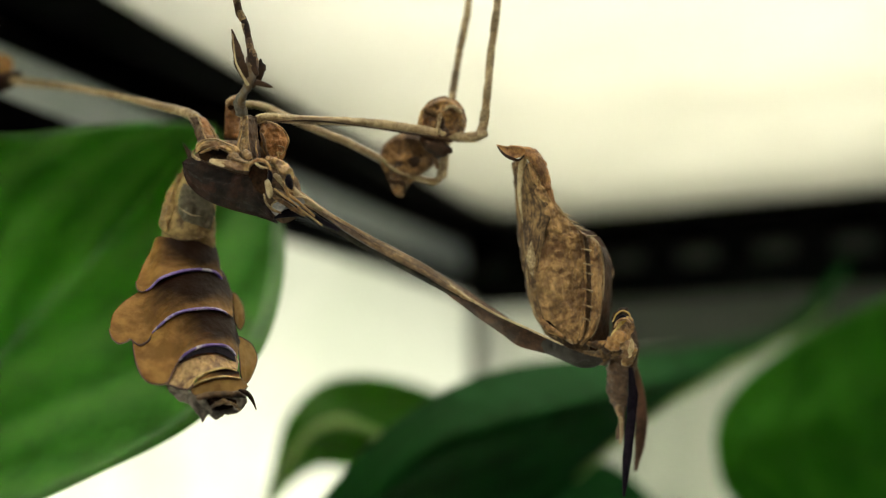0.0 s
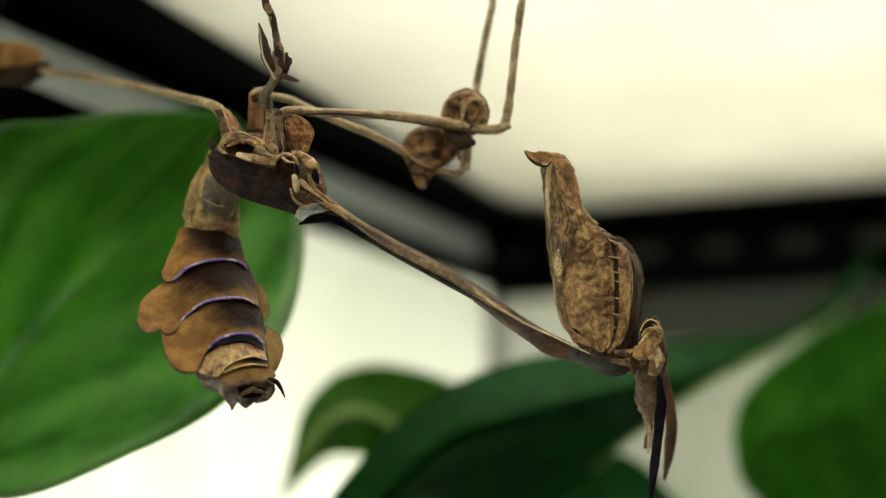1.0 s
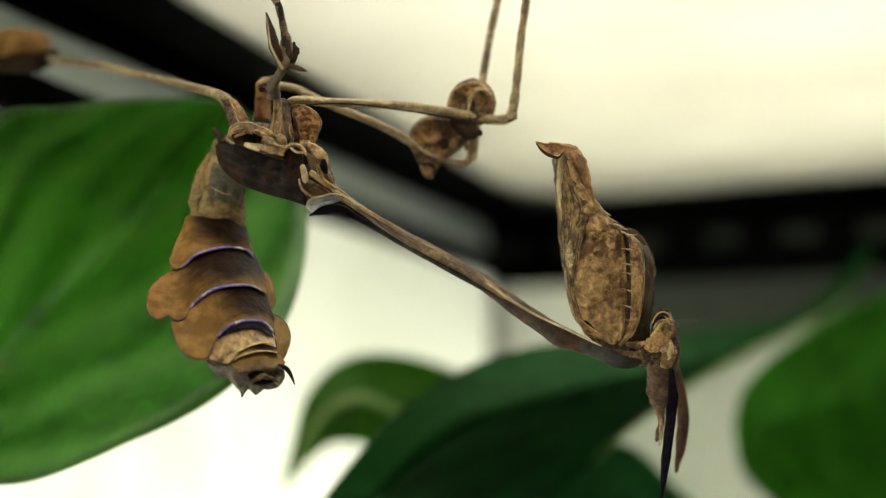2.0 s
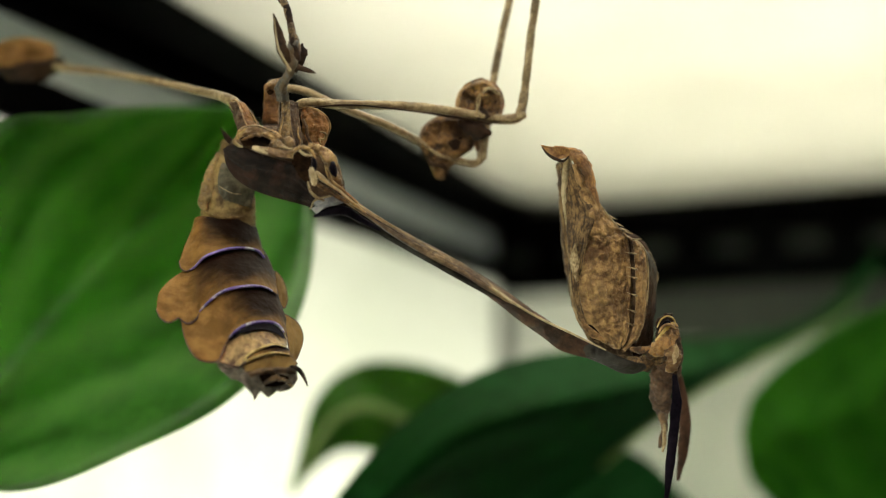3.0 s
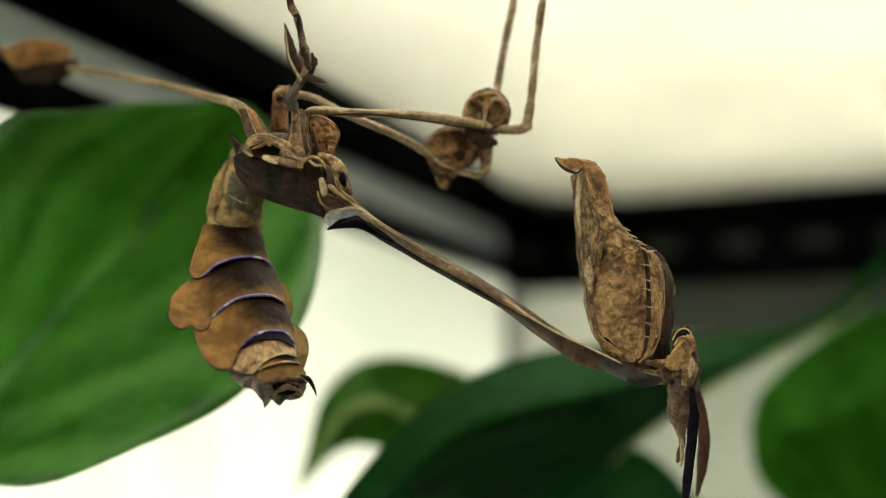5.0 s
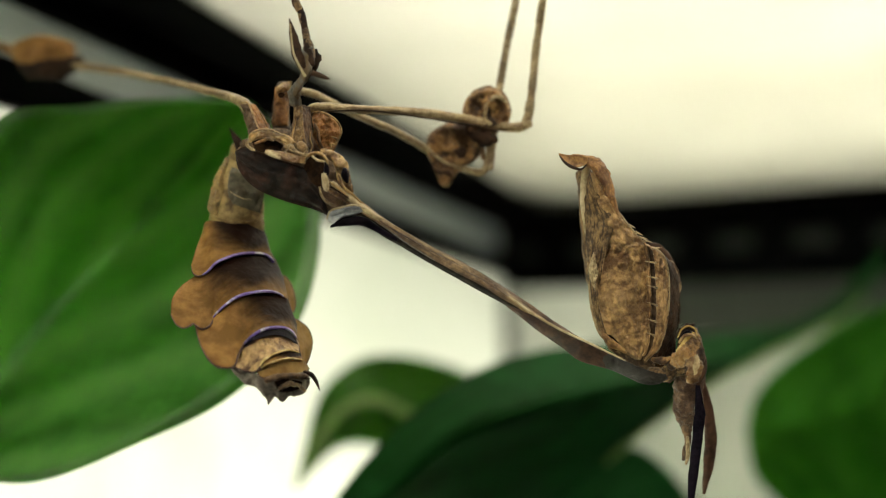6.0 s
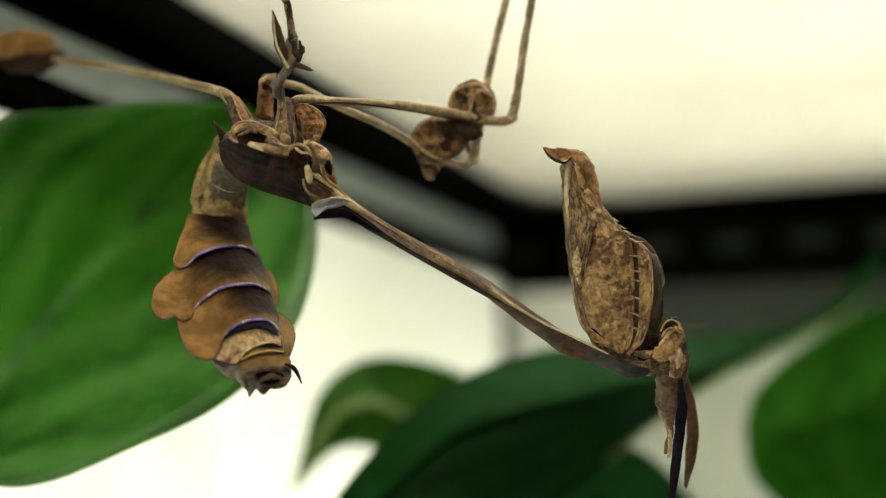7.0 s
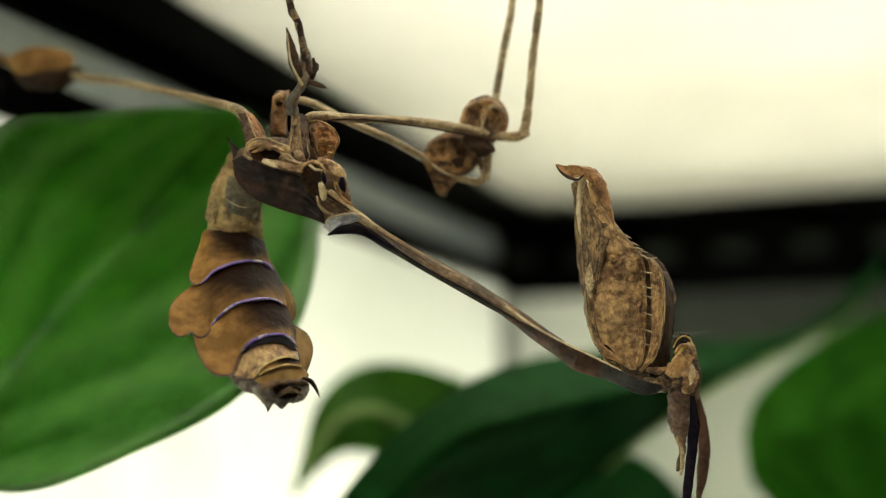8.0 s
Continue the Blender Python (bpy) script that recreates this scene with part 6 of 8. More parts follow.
# gold beads draw the bright highlight lines of the tail plates
margin([(-3.2, -7.7, -21.2), (-2.5, -8.0, -20.8), (-2.1, -7.9, -20.1), (-1.2, -7.1, -19.6), (-0.1, -5.8, -19.4), (0.8, -4.6, -19.8)], ABD, abdomen, "rim", GOLD, 0.25, 1.0, 0.12, "golden rim bead of a back plate, drawn as a highlight line")
margin([(-2.5, -8.0, -20.9), (-1.9, -8.0, -20.5), (-1.0, -7.5, -20.2), (0.1, -6.4, -20.1), (1.2, -4.7, -20.5)], ABD, abdomen, "rim", GOLD, 0.1, 1.0, 0.09, "golden rim bead of a back plate, drawn as a highlight line")
margin([(-8.6, 2.3, -6.3), (-8.1, 1.7, -6.6), (-7.5, 1.4, -6.9), (-6.6, 1.6, -7.2), (-5.4, 2.2, -7.2), (-4.5, 2.8, -7.1), (-3.9, 3.4, -6.9)], ABD, abdomen, "neck_line", NECKSKIN, 0.0, 1.0, 0.10, "folded skin below the neck")


def side_lobe(outline, label="rounded leaf-like side lobe"):
    return flake(outline, ABD, abdomen, "side_lobe", LOBE, thick=0.3, bulge=0.25, edge=EDGE, edge_r=0.06, label=label, wrinkle=0.15)


side_lobe([(-1.7, 3.2, -12.8), (-1.2, 3.8, -13.3), (-0.8, 4.0, -14.3), (-0.5, 3.3, -15.6), (-0.7, 2.4, -16.5), (-1.0, 1.7, -15.8), (-1.4, 2.2, -14.4)])
side_lobe([(-0.3, -0.1, -17.0), (0.5, 0.8, -17.5), (1.1, 1.2, -18.3), (1.4, 0.8, -19.4), (1.3, -0.4, -20.5), (1.0, -1.7, -21.4), (0.7, -2.6, -20.5), (0.2, -1.5, -18.7)])
part("side_skin", loft([(-7.1, 3.4, -0.6, 0.25, 0.20), (-7.5, 3.2, -1.8, 0.45, 0.22), (-7.9, 3.0, -3.2, 0.60, 0.22), (-8.2, 2.7, -4.5, 0.65, 0.22), (-8.5, 2.4, -5.5, 0.55, 0.22), (-8.3, 2.3, -6.3, 0.35, 0.20)], ABD, rough=0.25, grain=0.6, crease=0.05, pebble=0.05, steps=60, seg=24), NECKSKIN, abdomen, "fuzzy tan skin along the neck")
random.seed(12)
fuzz = bmesh.new()
for a, b in zip([(-7.1, 3.0, -0.8), (-7.6, 2.9, -1.9), (-7.9, 2.7, -3.3), (-8.3, 2.4, -4.5), (-8.7, 2.1, -5.4)], [(-7.6, 2.9, -1.9), (-7.9, 2.7, -3.3), (-8.3, 2.4, -4.5), (-8.7, 2.1, -5.4), (-8.6, 1.9, -6.2)]):
    for k in range(9):
        p = Vector(a).lerp(Vector(b), random.random()) + Vector((0.1, random.uniform(-0.5, 0.5), 0))
        tip = p + Vector((random.uniform(-0.35, -0.12), random.uniform(-0.15, 0.15), random.uniform(-0.2, 0.15)))
        loft([(*p, 0.05, 0.05), (*((p + tip) / 2), 0.035, 0.035), (*tip, 0.012, 0.012)], ABD, steps=4, seg=4, bm=fuzz, caps=False)
tagged(part("fuzz", fuzz, LIMB, abdomen, "short pale hairs along the neck"), kind="stuff")
sheet([(-6.5, 2.6, -1.5), (-6.8, 2.3, -2.6), (-6.9, 2.1, -3.6), (-6.8, 2.0, -4.5), (-6.4, 2.0, -5.3)],
      [(-4.4, 3.1, -2.4), (-3.7, 3.1, -3.2), (-3.4, 3.1, -4.2), (-3.5, 3.0, -5.2), (-3.8, 2.9, -6.3)], ABD, abdomen, "neck_patch", NECKGREY, thick=0.2, swell=0.3, rough=0.25, grain=0.9, pebble=0.08, cols=40, rows=24, label="grey-green bare patch of neck skin")
margin([(-6.6, 1.7, -4.0), (-6.0, 1.5, -4.4), (-5.2, 1.5, -4.8), (-4.4, 1.7, -4.9)], ABD, abdomen, "wisp", BONE, 0.0, 1.0, 0.05, "whitish crease of the neck skin", rough=0.2)
sheet([(-5.4, -7.3, -20.7), (-4.3, -7.3, -20.9), (-3.0, -7.5, -21.3), (-1.6, -7.5, -21.5), (-0.2, -6.7, -21.6), (1.0, -5.5, -21.6), (1.7, -4.5, -21.6)],
      [(-5.2, -7.1, -21.1), (-4.1, -7.4, -22.2), (-2.9, -7.4, -22.7), (-2.2, -7.5, -23.5), (-1.7, -7.3, -24.1), (-1.2, -7.3, -23.6), (-0.6, -6.8, -24.2), (-0.0, -6.6, -23.7), (0.5, -6.1, -23.8), (1.3, -5.4, -23.6), (1.7, -4.6, -22.9)], ABD, abdomen, "tail_plate", TAIL, thick=0.5, swell=0.3, rough=0.35, grain=1.3, pebble=0.12, cols=70, rows=16, label="dark ragged tail plate")
# tail recess shaded by a dark flake
flake([(-1.1, -8.1, -22.2), (-0.5, -7.8, -21.7), (0.4, -7.2, -22.0), (1.2, -6.3, -22.4), (1.0, -6.4, -23.0), (0.1, -7.1, -23.2), (-0.8, -7.7, -23.0)], ABD, abdomen, "tail_hollow", PIT, thick=0.1, bulge=-0.15, label="hollow in the tail, its shade painted dark", wrinkle=0.15, n=30)
part("tail_tip", loft([(-0.6, -7.9, -22.7, 0.15, 0.15), (0.2, -7.5, -22.4, 0.25, 0.20), (0.9, -6.9, -22.6, 0.22, 0.20), (1.5, -6.1, -23.3, 0.12, 0.12)], ABD, rough=0.3, grain=1.2, crease=0.2, steps=30, seg=14), STICK, abdomen)
part("tail_tip", loft([(-1.9, -8.3, -21.9, 0.20, 0.15), (-1.0, -8.0, -21.7, 0.30, 0.20), (0.2, -7.3, -21.7, 0.30, 0.20), (1.3, -6.1, -21.9, 0.30, 0.20), (1.8, -5.4, -22.2, 0.12, 0.12)], ABD, rough=0.25, grain=1.2, crease=0.15, steps=30, seg=14), HEADSKIN, abdomen)
part("cercus", loft([(1.4, -5.6, -21.6, 0.22, 0.20), (2.0, -5.2, -21.9, 0.24, 0.20), (2.4, -4.9, -22.6, 0.18, 0.16), (2.7, -4.7, -23.5, 0.05, 0.05)], ABD, steps=20), UMBER, abdomen, "dark curved tail feeler")
part("cercus", loft([(-2.0, -6.6, -23.3, 0.25, 0.20), (-1.9, -6.6, -24.0, 0.20, 0.16), (-2.0, -6.6, -24.4, 0.05, 0.05)], ABD, steps=14), UMBER, abdomen, "dark curved tail feeler")


# ---- walking legs ----
MID_NEAR_FEMUR_ROWS = [
    (0, 0.00152, -0.00100, 0.00426, -0.31, -0.03, -3.90),
    (0.1, 0.00152, -0.00100, 0.00426, -0.42, 0.26, -4.24),
    (0.2, 0.00152, -0.00100, 0.00426, -0.51, 0.46, -4.58),
    (0.3, 0.00152, -0.00100, 0.00426, -0.58, 0.58, -4.88),
    (0.4, 0.00152, -0.00100, 0.00426, -0.65, 0.68, -5.13),
    (0.5, 0.00152, -0.00100, 0.00426, -0.76, 0.92, -5.41),
    (0.6, 0.00152, -0.00100, 0.00426, -0.67, 0.63, -5.27),
    (0.7, 0.00152, -0.00100, 0.00426, -0.60, 0.37, -5.17),
    (0.8, 0.00152, -0.00100, 0.00426, -0.50, -0.00, -5.05),
    (0.9, 0.00152, -0.00100, 0.00426, -0.40, -0.36, -4.88),
    (1, 0.00152, -0.00100, 0.00426, -0.33, -0.63, -4.71),
    (1.1, 0.00152, -0.00100, 0.00426, -0.42, -0.62, -4.76),
    (1.2, 0.00152, -0.00100, 0.00426, -0.52, -0.56, -4.82),
    (1.3, 0.00152, -0.00100, 0.00426, -0.62, -0.47, -4.88),
    (1.4, 0.00152, -0.00100, 0.00426, -0.71, -0.38, -4.93),
    (1.5, 0.00152, -0.00100, 0.00426, -0.82, -0.29, -5.00),
    (1.6, 0.00152, -0.00100, 0.00426, -0.70, -0.29, -4.61),
    (1.7, 0.00152, -0.00100, 0.00426, -0.55, -0.40, -4.21),
    (1.8, 0.00152, -0.00100, 0.00426, -0.41, -0.49, -3.76),
    (1.9, 0.00152, -0.00100, 0.00426, -0.28, -0.48, -3.33),
    (2, 0.00152, -0.00100, 0.00426, -0.17, -0.47, -2.95),
    (2.1, 0.00152, -0.00100, 0.00426, -0.02, -0.59, -1.37),
    (2.2, 0.00152, -0.00100, 0.00426, 0.14, -0.75, 0.22),
    (3.3, 0.00152, -0.00100, 0.00426, 0.00, -1.33, 0.22),
    (3.4, 0.00152, -0.00100, 0.00426, 0.00, -1.44, 0.20),
    (3.5, 0.00152, -0.00100, 0.00426, 0.01, -1.58, 0.22),
    (3.6, 0.00152, -0.00100, 0.00426, -0.05, -1.39, -0.31),
    (3.7, 0.00152, -0.00100, 0.00426, -0.11, -1.24, -0.90),
    (3.8, 0.00152, -0.00100, 0.00426, -0.17, -1.07, -1.50),
    (3.9, 0.00152, -0.00100, 0.00426, -0.24, -0.89, -2.08),
    (4, 0.00152, -0.00100, 0.00426, -0.30, -0.77, -2.65),
    (4.1, 0.00152, -0.00100, 0.00426, -0.22, -0.65, -2.07),
    (4.2, 0.00152, -0.00100, 0.00426, -0.13, -0.54, -1.49),
    (4.3, 0.00152, -0.00100, 0.00426, -0.06, -0.39, -0.88),
    (4.4, 0.00152, -0.00100, 0.00426, 0.01, -0.27, -0.32),
    (4.5, 0.00152, -0.00100, 0.00426, 0.09, -0.11, 0.21),
    (4.6, 0.00152, -0.00100, 0.00426, 0.08, -0.33, -0.20),
    (4.7, 0.00152, -0.00100, 0.00426, 0.07, -0.48, -0.53),
    (5.8, 0.00152, -0.00100, 0.00426, 0.26, -0.89, 3.25),
    (5.9, 0.00152, -0.00100, 0.00426, 0.18, -1.21, 1.78),
    (6, 0.00152, -0.00100, 0.00426, 0.09, -1.43, 0.23),
    (6.1, 0.00152, -0.00100, 0.00426, 0.04, -1.32, 0.12),
    (6.2, 0.00152, -0.00100, 0.00426, 0.02, -1.28, 0.02),
    (6.3, 0.00152, -0.00100, 0.00426, -0.01, -1.29, -0.08),
    (6.4, 0.00152, -0.00100, 0.00426, -0.05, -1.21, -0.20),
    (6.5, 0.00152, -0.00100, 0.00426, -0.10, -1.09, -0.31),
    (6.6, 0.00152, -0.00100, 0.00426, -0.12, -1.14, -0.19),
    (6.7, 0.00152, -0.00100, 0.00426, -0.15, -1.15, -0.06),
    (6.8, 0.00152, -0.00100, 0.00426, -0.20, -1.11, 0.05),
    (6.9, 0.00152, -0.00100, 0.00426, -0.24, -1.05, 0.16),
    (7, 0.00152, -0.00100, 0.00426, -0.27, -1.09, 0.28),
    (7.1, 0.00152, -0.00100, 0.00426, -0.18, -1.23, 0.36),
    (7.2, 0.00152, -0.00100, 0.00426, -0.12, -1.23, 0.44),
    (7.3, 0.00152, -0.00100, 0.00426, -0.08, -1.21, 0.49),
    (7.4, 0.00152, -0.00100, 0.00426, -0.03, -1.22, 0.55),
    (7.5, 0.00152, -0.00100, 0.00426, 0.05, -1.31, 0.63),
    (7.6, 0.00152, -0.00100, 0.00426, 0.03, -1.33, 0.68),
    (7.7, 0.00152, -0.00100, 0.00426, -0.01, -1.31, 0.71),
    (7.8, 0.00152, -0.00100, 0.00426, -0.04, -1.28, 0.76),
    (7.9, 0.00152, -0.00100, 0.00426, -0.07, -1.27, 0.81),
    (8, 0.00152, -0.00100, 0.00426, -0.10, -1.27, 0.83)]
MID_NEAR_TIBIA_ROWS = [
    (0, 0.02399, 0.00247, 0.00229, -0.80, 1.09, -0.03),
    (0.1, 0.02400, 0.00233, 0.00216, -0.71, 4.63, -0.38),
    (0.2, 0.02401, 0.00219, 0.00208, -0.47, 7.30, -0.64),
    (0.3, 0.02402, 0.00208, 0.00203, -0.04, 7.22, -0.64),
    (0.4, 0.02403, 0.00198, 0.00198, 0.48, 4.07, -0.39),
    (0.5, 0.02403, 0.00186, 0.00188, 0.79, 2.16, -0.25),
    (0.6, 0.02404, 0.00192, 0.00200, 0.51, 2.86, -0.29),
    (0.7, 0.02404, 0.00196, 0.00210, 0.13, 5.30, -0.48),
    (0.8, 0.02405, 0.00201, 0.00226, -0.13, 6.38, -0.56),
    (0.9, 0.02406, 0.00208, 0.00240, -0.29, 4.02, -0.34),
    (1, 0.02406, 0.00215, 0.00252, -0.48, 1.65, -0.11),
    (1.1, 0.02406, 0.00213, 0.00250, -0.34, 1.47, -0.10),
    (1.2, 0.02406, 0.00210, 0.00247, -0.27, 1.74, -0.13),
    (1.3, 0.02406, 0.00207, 0.00243, -0.23, 2.14, -0.17),
    (1.4, 0.02406, 0.00205, 0.00238, -0.17, 2.07, -0.17),
    (1.5, 0.02406, 0.00202, 0.00234, -0.18, 3.09, -0.26),
    (1.6, 0.02404, 0.00218, 0.00235, -0.29, 4.53, -0.39),
    (1.7, 0.02402, 0.00234, 0.00241, -0.23, 4.51, -0.39),
    (1.8, 0.02400, 0.00252, 0.00246, -0.06, 1.82, -0.16),
    (1.9, 0.02397, 0.00269, 0.00246, -0.06, 0.43, -0.03),
    (2, 0.02394, 0.00284, 0.00247, -0.16, 1.48, -0.12),
    (2.1, 0.02383, 0.00347, 0.00253, -0.36, 2.09, -0.16),
    (2.2, 0.02370, 0.00409, 0.00260, -0.52, 1.73, -0.11),
    (3.3, 0.02372, 0.00408, 0.00282, -0.86, 3.43, -0.25),
    (3.4, 0.02373, 0.00408, 0.00286, -0.85, 4.12, -0.32),
    (3.5, 0.02373, 0.00409, 0.00291, -0.76, 3.21, -0.24),
    (3.6, 0.02377, 0.00388, 0.00284, -0.79, 1.17, -0.04),
    (3.7, 0.02381, 0.00365, 0.00277, -0.85, 0.84, -0.00),
    (3.8, 0.02386, 0.00341, 0.00270, -0.97, 1.43, -0.05),
    (3.9, 0.02389, 0.00318, 0.00262, -1.06, 0.68, 0.03),
    (4, 0.02393, 0.00296, 0.00257, -1.11, -0.11, 0.11),
    (4.1, 0.02389, 0.00318, 0.00253, -0.87, -0.32, 0.11),
    (4.2, 0.02384, 0.00342, 0.00250, -0.62, -1.18, 0.17),
    (4.3, 0.02379, 0.00365, 0.00245, -0.38, -2.49, 0.26),
    (4.4, 0.02374, 0.00388, 0.00240, -0.17, -1.91, 0.19),
    (4.5, 0.02369, 0.00408, 0.00235, -0.02, 0.10, -0.01),
    (4.6, 0.02373, 0.00393, 0.00244, -0.56, 1.97, -0.13),
    (4.7, 0.02376, 0.00380, 0.00249, -1.09, 0.63, 0.04),
    (5.8, 0.02341, 0.00526, 0.00267, -1.14, 4.43, -0.33),
    (5.9, 0.02357, 0.00469, 0.00278, -1.11, 1.55, -0.05),
    (6, 0.02372, 0.00409, 0.00286, -1.34, 0.83, 0.04),
    (6.1, 0.02373, 0.00405, 0.00282, -1.39, 1.44, -0.02),
    (6.2, 0.02374, 0.00401, 0.00280, -1.35, 1.22, 0.00),
    (6.3, 0.02375, 0.00397, 0.00280, -1.29, 1.44, -0.03),
    (6.4, 0.02375, 0.00392, 0.00277, -1.31, 1.93, -0.07),
    (6.5, 0.02376, 0.00388, 0.00271, -1.38, 2.28, -0.10),
    (6.6, 0.02375, 0.00392, 0.00273, -1.34, 2.18, -0.10),
    (6.7, 0.02374, 0.00397, 0.00273, -1.31, 1.82, -0.06),
    (6.8, 0.02373, 0.00401, 0.00271, -1.40, 2.32, -0.11),
    (6.9, 0.02372, 0.00405, 0.00269, -1.47, 2.72, -0.14),
    (7, 0.02371, 0.00410, 0.00270, -1.46, 2.93, -0.16),
    (7.1, 0.02371, 0.00413, 0.00276, -1.29, 1.71, -0.05),
    (7.2, 0.02370, 0.00417, 0.00277, -1.27, 1.06, 0.01),
    (7.3, 0.02369, 0.00419, 0.00276, -1.36, 1.88, -0.07),
    (7.4, 0.02369, 0.00421, 0.00277, -1.38, 1.99, -0.07),
    (7.5, 0.02368, 0.00425, 0.00281, -1.27, 0.95, 0.02),
    (7.6, 0.02368, 0.00427, 0.00282, -1.21, 0.56, 0.05),
    (7.7, 0.02368, 0.00427, 0.00281, -1.22, 0.98, 0.01),
    (7.8, 0.02367, 0.00429, 0.00279, -1.18, 0.24, 0.08),
    (7.9, 0.02367, 0.00431, 0.00279, -1.14, -0.32, 0.13),
    (8, 0.02366, 0.00432, 0.00278, -1.14, 0.27, 0.08)]
MID_FAR_FEMUR_ROWS = [
    (0, -0.00010, 0.00300, 0.00630, -0.41, -0.48, -2.22),
    (0.1, -0.00010, 0.00300, 0.00630, -0.51, -0.36, -2.44),
    (0.2, -0.00010, 0.00300, 0.00630, -0.62, -0.26, -2.66),
    (0.3, -0.00010, 0.00300, 0.00630, -0.72, -0.15, -2.88),
    (0.4, -0.00010, 0.00300, 0.00630, -0.82, -0.04, -3.08),
    (0.5, -0.00010, 0.00300, 0.00630, -0.93, 0.07, -3.29),
    (0.6, -0.00010, 0.00300, 0.00630, -0.89, -0.14, -3.31),
    (0.7, -0.00010, 0.00300, 0.00630, -0.85, -0.36, -3.33),
    (0.8, -0.00010, 0.00300, 0.00630, -0.82, -0.57, -3.35),
    (0.9, -0.00010, 0.00300, 0.00630, -0.78, -0.78, -3.36),
    (1, -0.00010, 0.00300, 0.00630, -0.75, -0.98, -3.38),
    (1.1, -0.00010, 0.00300, 0.00630, -0.84, -0.99, -3.43),
    (1.2, -0.00010, 0.00300, 0.00630, -0.94, -1.00, -3.48),
    (1.3, -0.00010, 0.00300, 0.00630, -1.04, -1.01, -3.53),
    (1.4, -0.00010, 0.00300, 0.00630, -1.14, -1.01, -3.58),
    (1.5, -0.00010, 0.00300, 0.00630, -1.24, -1.03, -3.64),
    (1.6, -0.00010, 0.00300, 0.00630, -1.15, -0.97, -3.52),
    (1.7, -0.00010, 0.00300, 0.00630, -1.06, -0.93, -3.38),
    (1.8, -0.00010, 0.00300, 0.00630, -0.97, -0.87, -3.24),
    (1.9, -0.00010, 0.00300, 0.00630, -0.88, -0.81, -3.11),
    (2, -0.00010, 0.00300, 0.00630, -0.79, -0.76, -2.97),
    (2.1, -0.00010, 0.00300, 0.00630, -0.72, -0.80, -2.79),
    (2.2, -0.00010, 0.00300, 0.00630, -0.65, -0.84, -2.60),
    (3.3, -0.00010, 0.00300, 0.00630, 0.16, -1.28, -0.58),
    (3.4, -0.00010, 0.00300, 0.00630, 0.23, -1.32, -0.40),
    (3.5, -0.00010, 0.00300, 0.00630, 0.31, -1.36, -0.21),
    (3.6, -0.00010, 0.00300, 0.00630, 0.14, -1.19, -0.65),
    (3.7, -0.00010, 0.00300, 0.00630, -0.04, -1.02, -1.09),
    (3.8, -0.00010, 0.00300, 0.00630, -0.21, -0.88, -1.53),
    (3.9, -0.00010, 0.00300, 0.00630, -0.39, -0.72, -1.99),
    (4, -0.00010, 0.00300, 0.00630, -0.57, -0.58, -2.45),
    (4.1, -0.00010, 0.00300, 0.00630, -0.45, -0.46, -1.97),
    (4.2, -0.00010, 0.00300, 0.00630, -0.33, -0.33, -1.47),
    (4.3, -0.00010, 0.00300, 0.00630, -0.22, -0.22, -0.98),
    (4.4, -0.00010, 0.00300, 0.00630, -0.11, -0.10, -0.49),
    (4.5, -0.00010, 0.00300, 0.00630, 0.00, 0.00, -0.01),
    (4.6, -0.00010, 0.00300, 0.00630, -0.39, 0.13, -0.78),
    (4.7, -0.00010, 0.00300, 0.00630, -0.79, 0.26, -1.53),
    (5.8, -0.00010, 0.00300, 0.00630, -0.34, -0.53, 0.29),
    (5.9, -0.00010, 0.00300, 0.00630, -0.95, -0.56, -1.32),
    (6, -0.00010, 0.00300, 0.00630, -1.56, -0.62, -2.94),
    (6.1, -0.00010, 0.00300, 0.00630, -1.56, -0.64, -2.87),
    (6.2, -0.00010, 0.00300, 0.00630, -1.54, -0.67, -2.80),
    (6.3, -0.00010, 0.00300, 0.00630, -1.54, -0.69, -2.74),
    (6.4, -0.00010, 0.00300, 0.00630, -1.53, -0.72, -2.67),
    (6.5, -0.00010, 0.00300, 0.00630, -1.52, -0.74, -2.61),
    (6.6, -0.00010, 0.00300, 0.00630, -1.55, -0.70, -2.58),
    (6.7, -0.00010, 0.00300, 0.00630, -1.59, -0.65, -2.56),
    (6.8, -0.00010, 0.00300, 0.00630, -1.62, -0.60, -2.54),
    (6.9, -0.00010, 0.00300, 0.00630, -1.66, -0.55, -2.52),
    (7, -0.00010, 0.00300, 0.00630, -1.69, -0.50, -2.50),
    (7.1, -0.00010, 0.00300, 0.00630, -1.66, -0.52, -2.52),
    (7.2, -0.00010, 0.00300, 0.00630, -1.63, -0.53, -2.53),
    (7.3, -0.00010, 0.00300, 0.00630, -1.61, -0.55, -2.54),
    (7.4, -0.00010, 0.00300, 0.00630, -1.58, -0.56, -2.56),
    (7.5, -0.00010, 0.00300, 0.00630, -1.56, -0.58, -2.58),
    (7.6, -0.00010, 0.00300, 0.00630, -1.56, -0.54, -2.53),
    (7.7, -0.00010, 0.00300, 0.00630, -1.56, -0.48, -2.48),
    (7.8, -0.00010, 0.00300, 0.00630, -1.56, -0.44, -2.44),
    (7.9, -0.00010, 0.00300, 0.00630, -1.55, -0.38, -2.40),
    (8, -0.00010, 0.00300, 0.00630, -1.55, -0.34, -2.36)]
